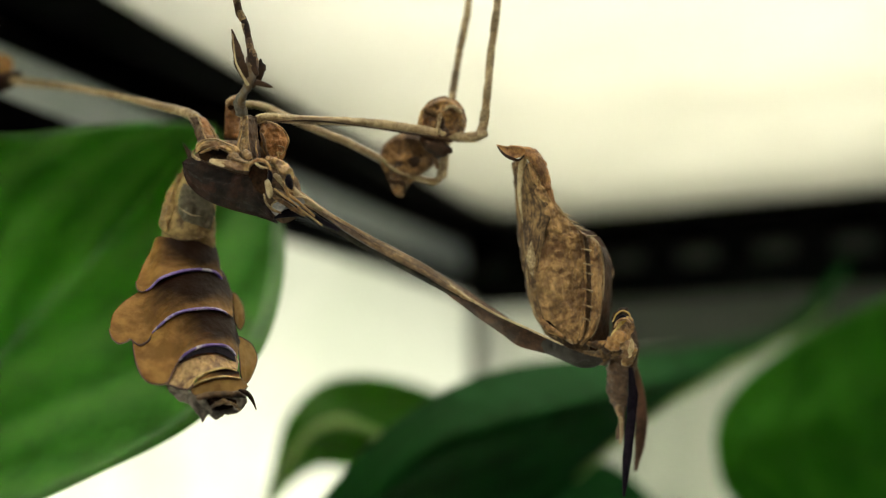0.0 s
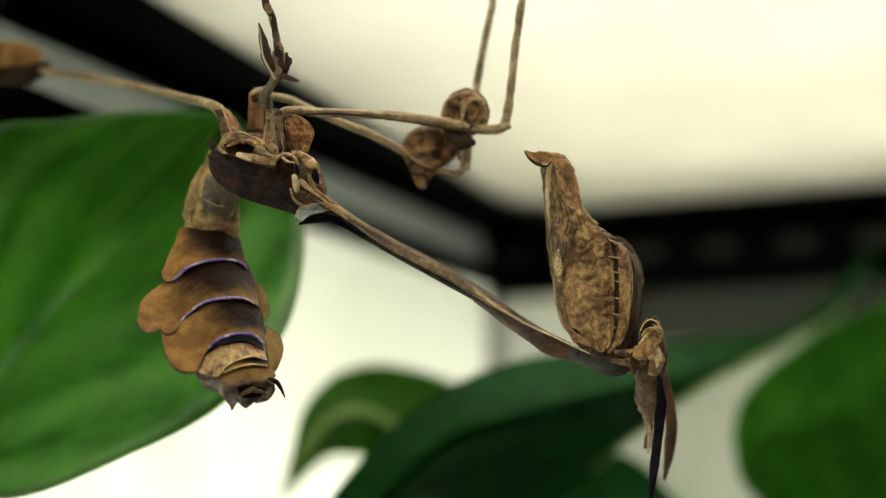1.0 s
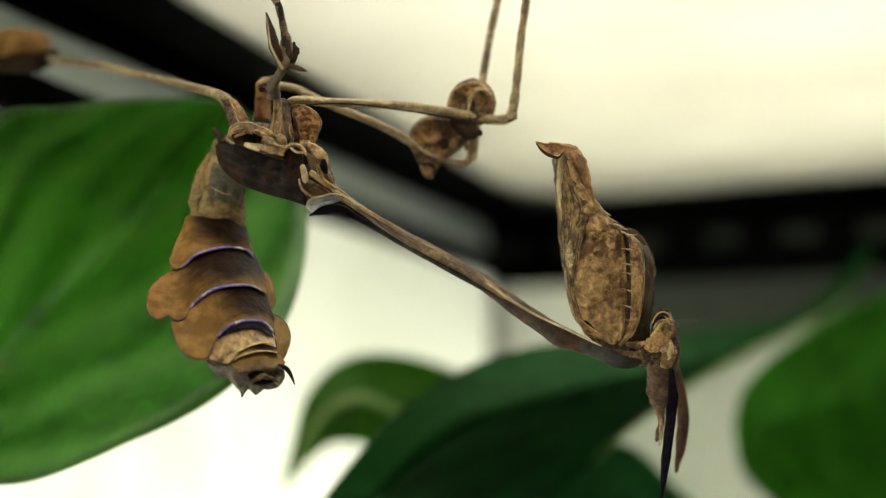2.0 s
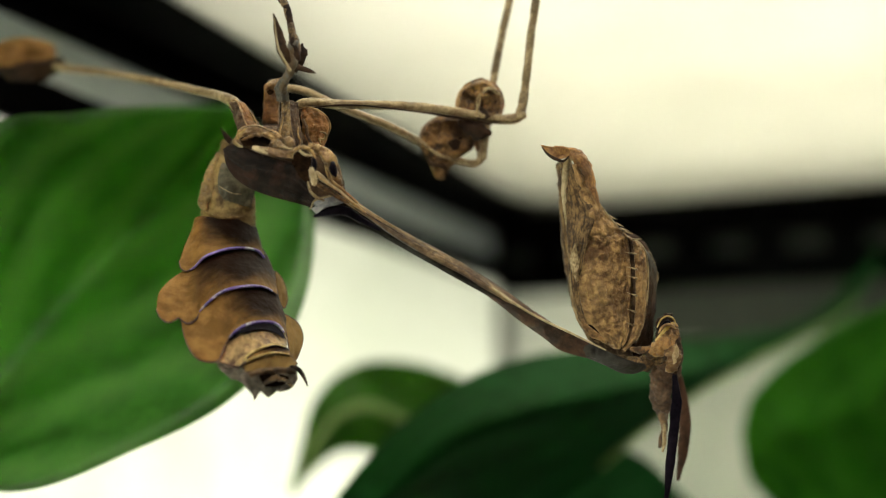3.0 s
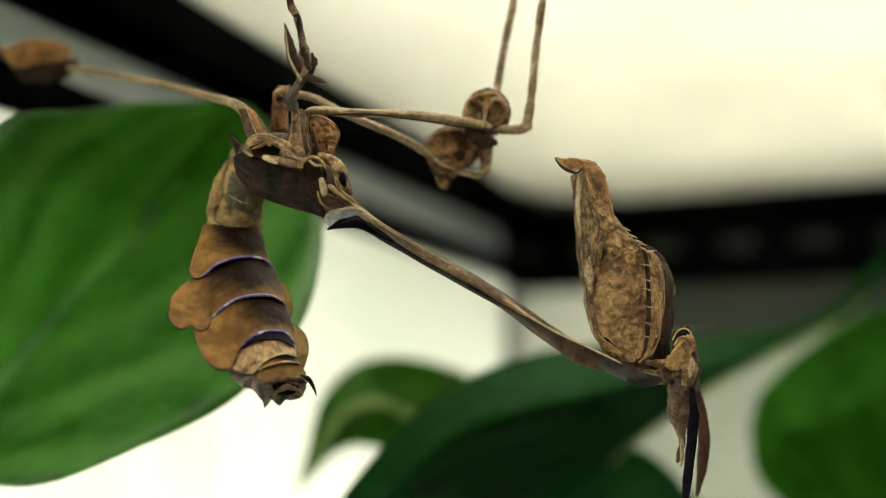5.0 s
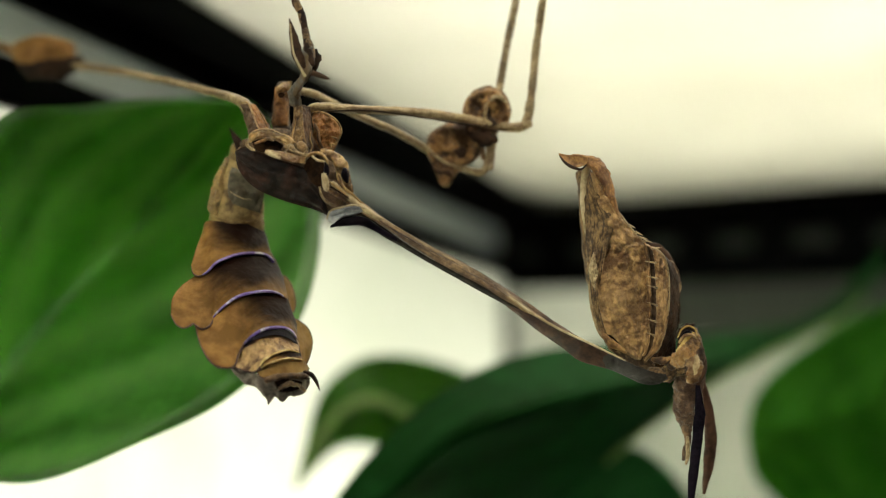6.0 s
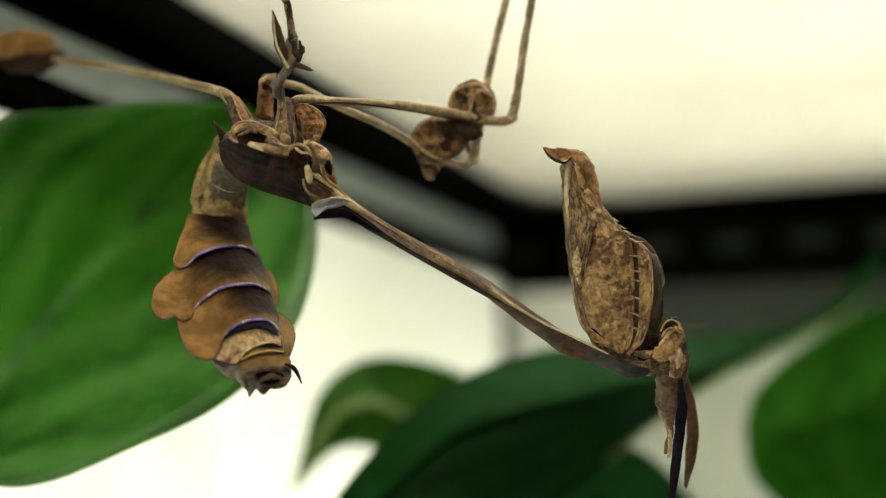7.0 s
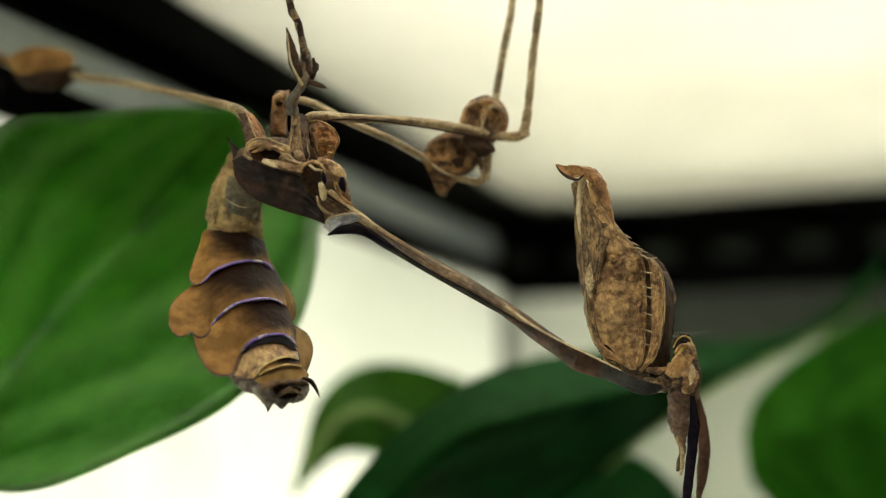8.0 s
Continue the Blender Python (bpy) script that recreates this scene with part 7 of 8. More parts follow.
MID_FAR_TIBIA_ROWS = [
    (0, 0.01988, 0.00617, -0.00124, -1.02, 0.45, 0.09),
    (0.1, 0.01990, 0.00608, -0.00129, -0.79, 3.88, -0.26),
    (0.2, 0.01992, 0.00599, -0.00135, -0.42, 6.47, -0.52),
    (0.3, 0.01993, 0.00590, -0.00140, 0.11, 6.45, -0.55),
    (0.4, 0.01994, 0.00582, -0.00145, 0.68, 3.55, -0.36),
    (0.5, 0.01996, 0.00573, -0.00151, 1.08, 1.85, -0.27),
    (0.6, 0.01999, 0.00573, -0.00143, 0.72, 2.44, -0.28),
    (0.7, 0.02002, 0.00572, -0.00135, 0.28, 4.67, -0.42),
    (0.8, 0.02005, 0.00572, -0.00127, -0.06, 5.58, -0.47),
    (0.9, 0.02007, 0.00572, -0.00120, -0.32, 3.29, -0.25),
    (1, 0.02009, 0.00571, -0.00113, -0.62, 0.99, -0.01),
    (1.1, 0.02010, 0.00569, -0.00114, -0.53, 0.82, -0.01),
    (1.2, 0.02011, 0.00565, -0.00115, -0.49, 1.08, -0.03),
    (1.3, 0.02012, 0.00562, -0.00116, -0.47, 1.45, -0.07),
    (1.4, 0.02012, 0.00559, -0.00118, -0.46, 1.39, -0.07),
    (1.5, 0.02013, 0.00556, -0.00119, -0.48, 2.36, -0.15),
    (1.6, 0.02011, 0.00561, -0.00119, -0.53, 3.74, -0.27),
    (1.7, 0.02009, 0.00567, -0.00119, -0.42, 3.73, -0.27),
    (1.8, 0.02007, 0.00573, -0.00120, -0.25, 1.22, -0.07),
    (1.9, 0.02005, 0.00579, -0.00121, -0.22, -0.05, 0.03),
    (2, 0.02002, 0.00586, -0.00121, -0.26, 0.97, -0.05),
    (2.1, 0.02000, 0.00593, -0.00119, -0.32, 1.10, -0.06),
    (2.2, 0.01998, 0.00600, -0.00116, -0.38, 1.22, -0.06),
    (3.3, 0.01975, 0.00682, -0.00089, -1.04, 2.61, -0.12),
    (3.4, 0.01972, 0.00689, -0.00087, -1.10, 2.73, -0.12),
    (3.5, 0.01970, 0.00696, -0.00084, -1.16, 2.86, -0.13),
    (3.6, 0.01975, 0.00679, -0.00093, -1.15, 0.93, 0.05),
    (3.7, 0.01979, 0.00661, -0.00100, -1.14, 0.59, 0.09),
    (3.8, 0.01984, 0.00644, -0.00108, -1.19, 1.13, 0.04),
    (3.9, 0.01988, 0.00626, -0.00116, -1.23, 0.40, 0.11),
    (4, 0.01993, 0.00607, -0.00124, -1.24, -0.38, 0.19),
    (4.1, 0.01985, 0.00626, -0.00125, -0.98, -0.53, 0.17),
    (4.2, 0.01977, 0.00644, -0.00128, -0.72, -1.30, 0.20),
    (4.3, 0.01968, 0.00663, -0.00130, -0.48, -2.48, 0.28),
    (4.4, 0.01960, 0.00682, -0.00132, -0.24, -1.89, 0.19),
    (4.5, 0.01951, 0.00700, -0.00134, -0.04, 0.08, -0.00),
    (4.6, 0.01961, 0.00668, -0.00144, -0.62, 1.71, -0.08),
    (4.7, 0.01970, 0.00637, -0.00154, -1.24, 0.34, 0.12),
    (5.8, 0.01953, 0.00706, -0.00121, -1.06, 3.73, -0.22),
    (5.9, 0.01977, 0.00642, -0.00129, -1.02, 0.95, 0.04),
    (6, 0.02000, 0.00577, -0.00137, -1.20, 0.24, 0.13),
    (6.1, 0.01999, 0.00579, -0.00136, -1.25, 0.85, 0.07),
    (6.2, 0.01998, 0.00582, -0.00135, -1.22, 0.65, 0.09),
    (6.3, 0.01998, 0.00584, -0.00134, -1.16, 0.85, 0.06),
    (6.4, 0.01997, 0.00587, -0.00133, -1.17, 1.33, 0.02),
    (6.5, 0.01997, 0.00589, -0.00132, -1.23, 1.70, -0.01),
    (6.6, 0.01996, 0.00589, -0.00134, -1.20, 1.60, -0.00),
    (6.7, 0.01995, 0.00590, -0.00136, -1.18, 1.26, 0.03),
    (6.8, 0.01994, 0.00590, -0.00139, -1.25, 1.75, -0.01),
    (6.9, 0.01993, 0.00590, -0.00141, -1.31, 2.15, -0.04),
    (7, 0.01992, 0.00591, -0.00143, -1.30, 2.35, -0.06),
    (7.1, 0.01992, 0.00590, -0.00142, -1.15, 1.15, 0.03),
    (7.2, 0.01993, 0.00590, -0.00141, -1.15, 0.54, 0.09),
    (7.3, 0.01993, 0.00590, -0.00140, -1.22, 1.33, 0.03),
    (7.4, 0.01994, 0.00590, -0.00139, -1.24, 1.44, 0.02),
    (7.5, 0.01994, 0.00590, -0.00138, -1.16, 0.44, 0.10),
    (7.6, 0.01993, 0.00591, -0.00140, -1.10, 0.05, 0.13),
    (7.7, 0.01992, 0.00593, -0.00142, -1.11, 0.44, 0.10),
    (7.8, 0.01990, 0.00594, -0.00143, -1.08, -0.26, 0.16),
    (7.9, 0.01989, 0.00596, -0.00145, -1.04, -0.80, 0.20),
    (8, 0.01988, 0.00598, -0.00146, -1.03, -0.24, 0.15)]
HIND_FAR_FEMUR_ROWS = [
    (0, -0.00466, 0.00000, 0.00421, 2.79, 1.07, 5.57),
    (0.1, -0.00466, 0.00000, 0.00421, 2.52, 1.10, 4.76),
    (0.2, -0.00466, 0.00000, 0.00421, 2.20, 1.08, 3.93),
    (0.3, -0.00466, 0.00000, 0.00421, 1.82, 1.03, 2.98),
    (0.4, -0.00466, 0.00000, 0.00421, 1.42, 1.00, 1.91),
    (0.5, -0.00466, 0.00000, 0.00421, 1.08, 1.06, 0.88),
    (0.6, -0.00466, 0.00000, 0.00421, 1.24, 1.09, 1.22),
    (0.7, -0.00466, 0.00000, 0.00421, 1.41, 1.13, 1.61),
    (0.8, -0.00466, 0.00000, 0.00421, 1.53, 1.10, 1.95),
    (0.9, -0.00466, 0.00000, 0.00421, 1.64, 1.13, 2.15),
    (1, -0.00466, 0.00000, 0.00421, 1.78, 1.21, 2.34),
    (1.1, -0.00466, 0.00000, 0.00421, 1.87, 1.23, 2.56),
    (1.2, -0.00466, 0.00000, 0.00421, 1.98, 1.29, 2.79),
    (1.3, -0.00466, 0.00000, 0.00421, 2.11, 1.35, 3.03),
    (1.4, -0.00466, 0.00000, 0.00421, 2.25, 1.42, 3.24),
    (1.5, -0.00466, 0.00000, 0.00421, 2.38, 1.50, 3.51),
    (1.6, -0.00466, 0.00000, 0.00421, 2.31, 1.52, 3.19),
    (1.7, -0.00466, 0.00000, 0.00421, 2.18, 1.52, 2.82),
    (1.8, -0.00466, 0.00000, 0.00421, 2.05, 1.55, 2.32),
    (1.9, -0.00466, 0.00000, 0.00421, 1.97, 1.63, 1.89),
    (2, -0.00466, 0.00000, 0.00421, 1.90, 1.68, 1.55),
    (2.1, -0.00466, 0.00000, 0.00421, 1.86, 1.61, 1.59),
    (2.2, -0.00466, 0.00000, 0.00421, 1.83, 1.55, 1.63),
    (3.3, -0.00466, 0.00000, 0.00421, 1.41, 0.88, 2.11),
    (3.4, -0.00466, 0.00000, 0.00421, 1.38, 0.82, 2.16),
    (3.5, -0.00466, 0.00000, 0.00421, 1.34, 0.76, 2.20),
    (3.6, -0.00466, 0.00000, 0.00421, 1.32, 0.88, 1.76),
    (3.7, -0.00466, 0.00000, 0.00421, 1.29, 0.96, 1.41),
    (3.8, -0.00466, 0.00000, 0.00421, 1.27, 1.06, 1.09),
    (3.9, -0.00466, 0.00000, 0.00421, 1.26, 1.18, 0.72),
    (4, -0.00466, 0.00000, 0.00421, 1.24, 1.27, 0.35),
    (4.1, -0.00466, 0.00000, 0.00421, 0.97, 0.99, 0.28),
    (4.2, -0.00466, 0.00000, 0.00421, 0.71, 0.73, 0.19),
    (4.3, -0.00466, 0.00000, 0.00421, 0.46, 0.50, 0.06),
    (4.4, -0.00466, 0.00000, 0.00421, 0.22, 0.24, 0.04),
    (4.5, -0.00466, 0.00000, 0.00421, -0.01, -0.03, 0.07),
    (4.6, -0.00466, 0.00000, 0.00421, 0.10, 0.14, -0.04),
    (4.7, -0.00466, 0.00000, 0.00421, 0.22, 0.32, -0.14),
    (5.8, -0.00466, 0.00000, 0.00421, 1.44, 2.20, -1.30),
    (5.9, -0.00466, 0.00000, 0.00421, 0.77, 1.53, -1.74),
    (6, -0.00466, 0.00000, 0.00421, 0.16, 0.89, -2.07),
    (6.1, -0.00466, 0.00000, 0.00421, 0.27, 1.02, -2.03),
    (6.2, -0.00466, 0.00000, 0.00421, 0.36, 1.11, -2.02),
    (6.3, -0.00466, 0.00000, 0.00421, 0.43, 1.18, -1.99),
    (6.4, -0.00466, 0.00000, 0.00421, 0.53, 1.29, -1.94),
    (6.5, -0.00466, 0.00000, 0.00421, 0.66, 1.44, -1.91),
    (6.6, -0.00466, 0.00000, 0.00421, 0.54, 1.22, -1.73),
    (6.7, -0.00466, 0.00000, 0.00421, 0.42, 1.02, -1.55),
    (6.8, -0.00466, 0.00000, 0.00421, 0.34, 0.86, -1.35),
    (6.9, -0.00466, 0.00000, 0.00421, 0.27, 0.69, -1.14),
    (7, -0.00466, 0.00000, 0.00421, 0.14, 0.48, -0.94),
    (7.1, -0.00466, 0.00000, 0.00421, 0.12, 0.52, -1.13),
    (7.2, -0.00466, 0.00000, 0.00421, 0.17, 0.65, -1.31),
    (7.3, -0.00466, 0.00000, 0.00421, 0.23, 0.77, -1.43),
    (7.4, -0.00466, 0.00000, 0.00421, 0.28, 0.88, -1.57),
    (7.5, -0.00466, 0.00000, 0.00421, 0.29, 0.96, -1.77),
    (7.6, -0.00466, 0.00000, 0.00421, 0.20, 0.88, -1.83),
    (7.7, -0.00466, 0.00000, 0.00421, 0.15, 0.80, -1.87),
    (7.8, -0.00466, 0.00000, 0.00421, 0.09, 0.75, -1.95),
    (7.9, -0.00466, 0.00000, 0.00421, 0.02, 0.68, -2.03),
    (8, -0.00466, 0.00000, 0.00421, -0.05, 0.59, -2.05)]
HIND_FAR_TIBIA_ROWS = [
    (0, -0.03695, 0.02051, 0.01472, 0.13, -4.69, 1.89),
    (0.1, -0.03666, 0.02101, 0.01463, -0.88, -4.37, -0.43),
    (0.2, -0.03636, 0.02153, 0.01448, -1.53, -0.68, -2.96),
    (0.3, -0.03602, 0.02211, 0.01430, -1.20, 3.27, -3.33),
    (0.4, -0.03561, 0.02276, 0.01412, -0.21, 3.35, -1.40),
    (0.5, -0.03519, 0.02336, 0.01401, -0.30, 0.38, -0.74),
    (0.6, -0.03532, 0.02316, 0.01409, -0.21, 0.09, -0.47),
    (0.7, -0.03546, 0.02292, 0.01419, -0.57, 0.03, -1.19),
    (0.8, -0.03560, 0.02272, 0.01422, -0.17, 3.07, -1.24),
    (0.9, -0.03568, 0.02259, 0.01428, 0.57, 0.90, 0.88),
    (1, -0.03573, 0.02247, 0.01438, 0.82, -2.79, 2.66),
    (1.1, -0.03582, 0.02233, 0.01442, 0.97, -1.93, 2.66),
    (1.2, -0.03589, 0.02219, 0.01450, 0.86, -2.17, 2.52),
    (1.3, -0.03597, 0.02204, 0.01459, 0.65, -2.83, 2.33),
    (1.4, -0.03604, 0.02190, 0.01468, 0.41, -4.30, 2.34),
    (1.5, -0.03612, 0.02173, 0.01478, 0.08, -4.93, 1.86),
    (1.6, -0.03600, 0.02192, 0.01476, -0.09, -3.86, 1.10),
    (1.7, -0.03586, 0.02214, 0.01471, 0.37, -0.74, 1.00),
    (1.8, -0.03566, 0.02243, 0.01467, 0.90, -0.97, 2.18),
    (1.9, -0.03548, 0.02268, 0.01468, 0.84, -2.67, 2.66),
    (2, -0.03534, 0.02288, 0.01467, 0.65, -2.54, 2.22),
    (2.1, -0.03536, 0.02286, 0.01463, 0.56, -2.34, 1.97),
    (2.2, -0.03539, 0.02284, 0.01458, 0.48, -2.14, 1.73),
    (3.3, -0.03571, 0.02265, 0.01406, -0.48, 0.08, -0.98),
    (3.4, -0.03574, 0.02263, 0.01401, -0.56, 0.28, -1.22),
    (3.5, -0.03576, 0.02261, 0.01396, -0.65, 0.48, -1.47),
    (3.6, -0.03557, 0.02285, 0.01402, -0.30, -1.55, -0.14),
    (3.7, -0.03541, 0.02305, 0.01405, -0.01, -1.06, 0.32),
    (3.8, -0.03527, 0.02322, 0.01409, 0.08, -0.78, 0.42),
    (3.9, -0.03510, 0.02342, 0.01415, 0.25, -1.70, 1.08),
    (4, -0.03493, 0.02362, 0.01418, 0.58, -1.47, 1.69),
    (4.1, -0.03495, 0.02370, 0.01393, 0.57, -0.79, 1.44),
    (4.2, -0.03496, 0.02379, 0.01368, 0.57, -0.82, 1.44),
    (4.3, -0.03495, 0.02390, 0.01346, 0.47, -1.89, 1.60),
    (4.4, -0.03498, 0.02395, 0.01322, 0.36, -1.17, 1.13),
    (4.5, -0.03503, 0.02396, 0.01298, 0.04, 0.02, 0.08),
    (4.6, -0.03496, 0.02400, 0.01312, 0.09, 0.15, 0.15),
    (4.7, -0.03489, 0.02404, 0.01326, 0.15, 0.27, 0.22),
    (5.8, -0.03407, 0.02444, 0.01476, 0.74, 1.65, 0.98),
    (5.9, -0.03401, 0.02478, 0.01413, 1.08, 0.47, 2.05),
    (6, -0.03397, 0.02505, 0.01353, 0.86, -1.44, 2.25),
    (6.1, -0.03397, 0.02501, 0.01365, 0.56, -2.48, 2.01),
    (6.2, -0.03396, 0.02499, 0.01374, 0.54, -2.68, 2.03),
    (6.3, -0.03396, 0.02496, 0.01380, 0.68, -1.27, 1.83),
    (6.4, -0.03396, 0.02492, 0.01390, 0.53, -1.48, 1.58),
    (6.5, -0.03395, 0.02489, 0.01403, 0.15, -3.35, 1.43),
    (6.6, -0.03407, 0.02481, 0.01387, 0.27, -2.21, 1.29),
    (6.7, -0.03418, 0.02474, 0.01372, 0.29, -2.10, 1.29),
    (6.8, -0.03429, 0.02465, 0.01360, -0.04, -3.12, 0.96),
    (6.9, -0.03441, 0.02455, 0.01347, -0.32, -4.04, 0.66),
    (7, -0.03453, 0.02447, 0.01331, -0.30, -3.06, 0.37),
    (7.1, -0.03444, 0.02457, 0.01333, 0.34, -0.89, 1.00),
    (7.2, -0.03434, 0.02466, 0.01341, 0.36, -2.13, 1.45),
    (7.3, -0.03427, 0.02471, 0.01351, 0.19, -2.60, 1.27),
    (7.4, -0.03419, 0.02478, 0.01358, 0.21, -2.83, 1.38),
    (7.5, -0.03409, 0.02487, 0.01362, 0.55, -2.24, 1.89),
    (7.6, -0.03408, 0.02492, 0.01355, 0.74, -1.58, 2.05),
    (7.7, -0.03408, 0.02495, 0.01348, 0.73, -1.27, 1.93),
    (7.8, -0.03405, 0.02500, 0.01343, 0.75, -2.10, 2.26),
    (7.9, -0.03402, 0.02505, 0.01337, 0.82, -2.29, 2.49),
    (8, -0.03403, 0.02507, 0.01329, 0.89, -1.36, 2.30)]
HIND_NEAR_FEMUR_ROWS = [
    (0, 0.00070, -0.00200, 0.00452, 0.00, -0.00, 0.00),
    (0.1, 0.00070, -0.00200, 0.00452, 0.00, -0.00, 0.00),
    (0.2, 0.00070, -0.00200, 0.00452, 0.00, -0.00, 0.00),
    (0.3, 0.00070, -0.00200, 0.00452, 0.00, -0.00, 0.00),
    (0.4, 0.00070, -0.00200, 0.00452, 0.00, -0.00, 0.00),
    (0.5, 0.00070, -0.00200, 0.00452, 0.00, -0.00, 0.00),
    (0.6, 0.00070, -0.00200, 0.00452, 0.00, -0.00, 0.00),
    (0.7, 0.00070, -0.00200, 0.00452, 0.00, -0.00, 0.00),
    (0.8, 0.00070, -0.00200, 0.00452, 0.00, -0.00, 0.00),
    (0.9, 0.00070, -0.00200, 0.00452, 0.00, -0.00, 0.00),
    (1, 0.00070, -0.00200, 0.00452, 0.00, -0.00, 0.00),
    (1.1, 0.00070, -0.00200, 0.00452, 0.00, -0.00, 0.00),
    (1.2, 0.00070, -0.00200, 0.00452, 0.00, -0.00, 0.00),
    (1.3, 0.00070, -0.00200, 0.00452, 0.00, -0.00, 0.00),
    (1.4, 0.00070, -0.00200, 0.00452, 0.00, -0.00, 0.00),
    (1.5, 0.00070, -0.00200, 0.00452, 0.00, -0.00, 0.00),
    (1.6, 0.00070, -0.00200, 0.00452, 0.00, -0.00, 0.00),
    (1.7, 0.00070, -0.00200, 0.00452, 0.00, -0.00, 0.00),
    (1.8, 0.00070, -0.00200, 0.00452, 0.00, -0.00, 0.00),
    (1.9, 0.00070, -0.00200, 0.00452, 0.00, -0.00, 0.00),
    (2, 0.00070, -0.00200, 0.00452, 0.00, -0.00, 0.00),
    (2.1, 0.00070, -0.00200, 0.00452, 0.00, -0.00, 0.00),
    (2.2, 0.00070, -0.00200, 0.00452, 0.00, -0.00, 0.00),
    (3.3, 0.00070, -0.00200, 0.00452, 0.00, -0.00, 0.00),
    (3.4, 0.00070, -0.00200, 0.00452, 0.00, -0.00, 0.00),
    (3.5, 0.00070, -0.00200, 0.00452, 0.00, -0.00, 0.00),
    (3.6, 0.00070, -0.00200, 0.00452, 0.00, -0.00, 0.00),
    (3.7, 0.00070, -0.00200, 0.00452, 0.00, -0.00, 0.00),
    (3.8, 0.00070, -0.00200, 0.00452, 0.00, -0.00, 0.00),
    (3.9, 0.00070, -0.00200, 0.00452, 0.00, -0.00, 0.00),
    (4, 0.00070, -0.00200, 0.00452, 0.00, -0.00, 0.00),
    (4.1, 0.00070, -0.00200, 0.00452, 0.00, -0.00, 0.00),
    (4.2, 0.00070, -0.00200, 0.00452, 0.00, -0.00, 0.00),
    (4.3, 0.00070, -0.00200, 0.00452, 0.00, -0.00, 0.00),
    (4.4, 0.00070, -0.00200, 0.00452, 0.00, -0.00, 0.00),
    (4.5, 0.00070, -0.00200, 0.00452, 0.00, -0.00, 0.00),
    (4.6, 0.00070, -0.00200, 0.00452, 0.00, -0.00, 0.00),
    (4.7, 0.00070, -0.00200, 0.00452, 0.00, -0.00, 0.00),
    (5.8, 0.00070, -0.00200, 0.00452, 0.00, -0.00, 0.00),
    (5.9, 0.00070, -0.00200, 0.00452, 0.00, -0.00, 0.00),
    (6, 0.00070, -0.00200, 0.00452, 0.00, -0.00, 0.00),
    (6.1, 0.00070, -0.00200, 0.00452, 0.00, -0.00, 0.00),
    (6.2, 0.00070, -0.00200, 0.00452, 0.00, -0.00, 0.00),
    (6.3, 0.00070, -0.00200, 0.00452, 0.00, -0.00, 0.00),
    (6.4, 0.00070, -0.00200, 0.00452, 0.00, -0.00, 0.00),
    (6.5, 0.00070, -0.00200, 0.00452, 0.00, -0.00, 0.00),
    (6.6, 0.00070, -0.00200, 0.00452, 0.00, -0.00, 0.00),
    (6.7, 0.00070, -0.00200, 0.00452, 0.00, -0.00, 0.00),
    (6.8, 0.00070, -0.00200, 0.00452, 0.00, -0.00, 0.00),
    (6.9, 0.00070, -0.00200, 0.00452, 0.00, -0.00, 0.00),
    (7, 0.00070, -0.00200, 0.00452, 0.00, -0.00, 0.00),
    (7.1, 0.00070, -0.00200, 0.00452, 0.00, -0.00, 0.00),
    (7.2, 0.00070, -0.00200, 0.00452, 0.00, -0.00, 0.00),
    (7.3, 0.00070, -0.00200, 0.00452, 0.00, -0.00, 0.00),
    (7.4, 0.00070, -0.00200, 0.00452, 0.00, -0.00, 0.00),
    (7.5, 0.00070, -0.00200, 0.00452, 0.00, -0.00, 0.00),
    (7.6, 0.00070, -0.00200, 0.00452, 0.00, -0.00, 0.00),
    (7.7, 0.00070, -0.00200, 0.00452, 0.00, -0.00, 0.00),
    (7.8, 0.00070, -0.00200, 0.00452, 0.00, -0.00, 0.00),
    (7.9, 0.00070, -0.00200, 0.00452, 0.00, -0.00, 0.00),
    (8, 0.00070, -0.00200, 0.00452, 0.00, -0.00, 0.00)]
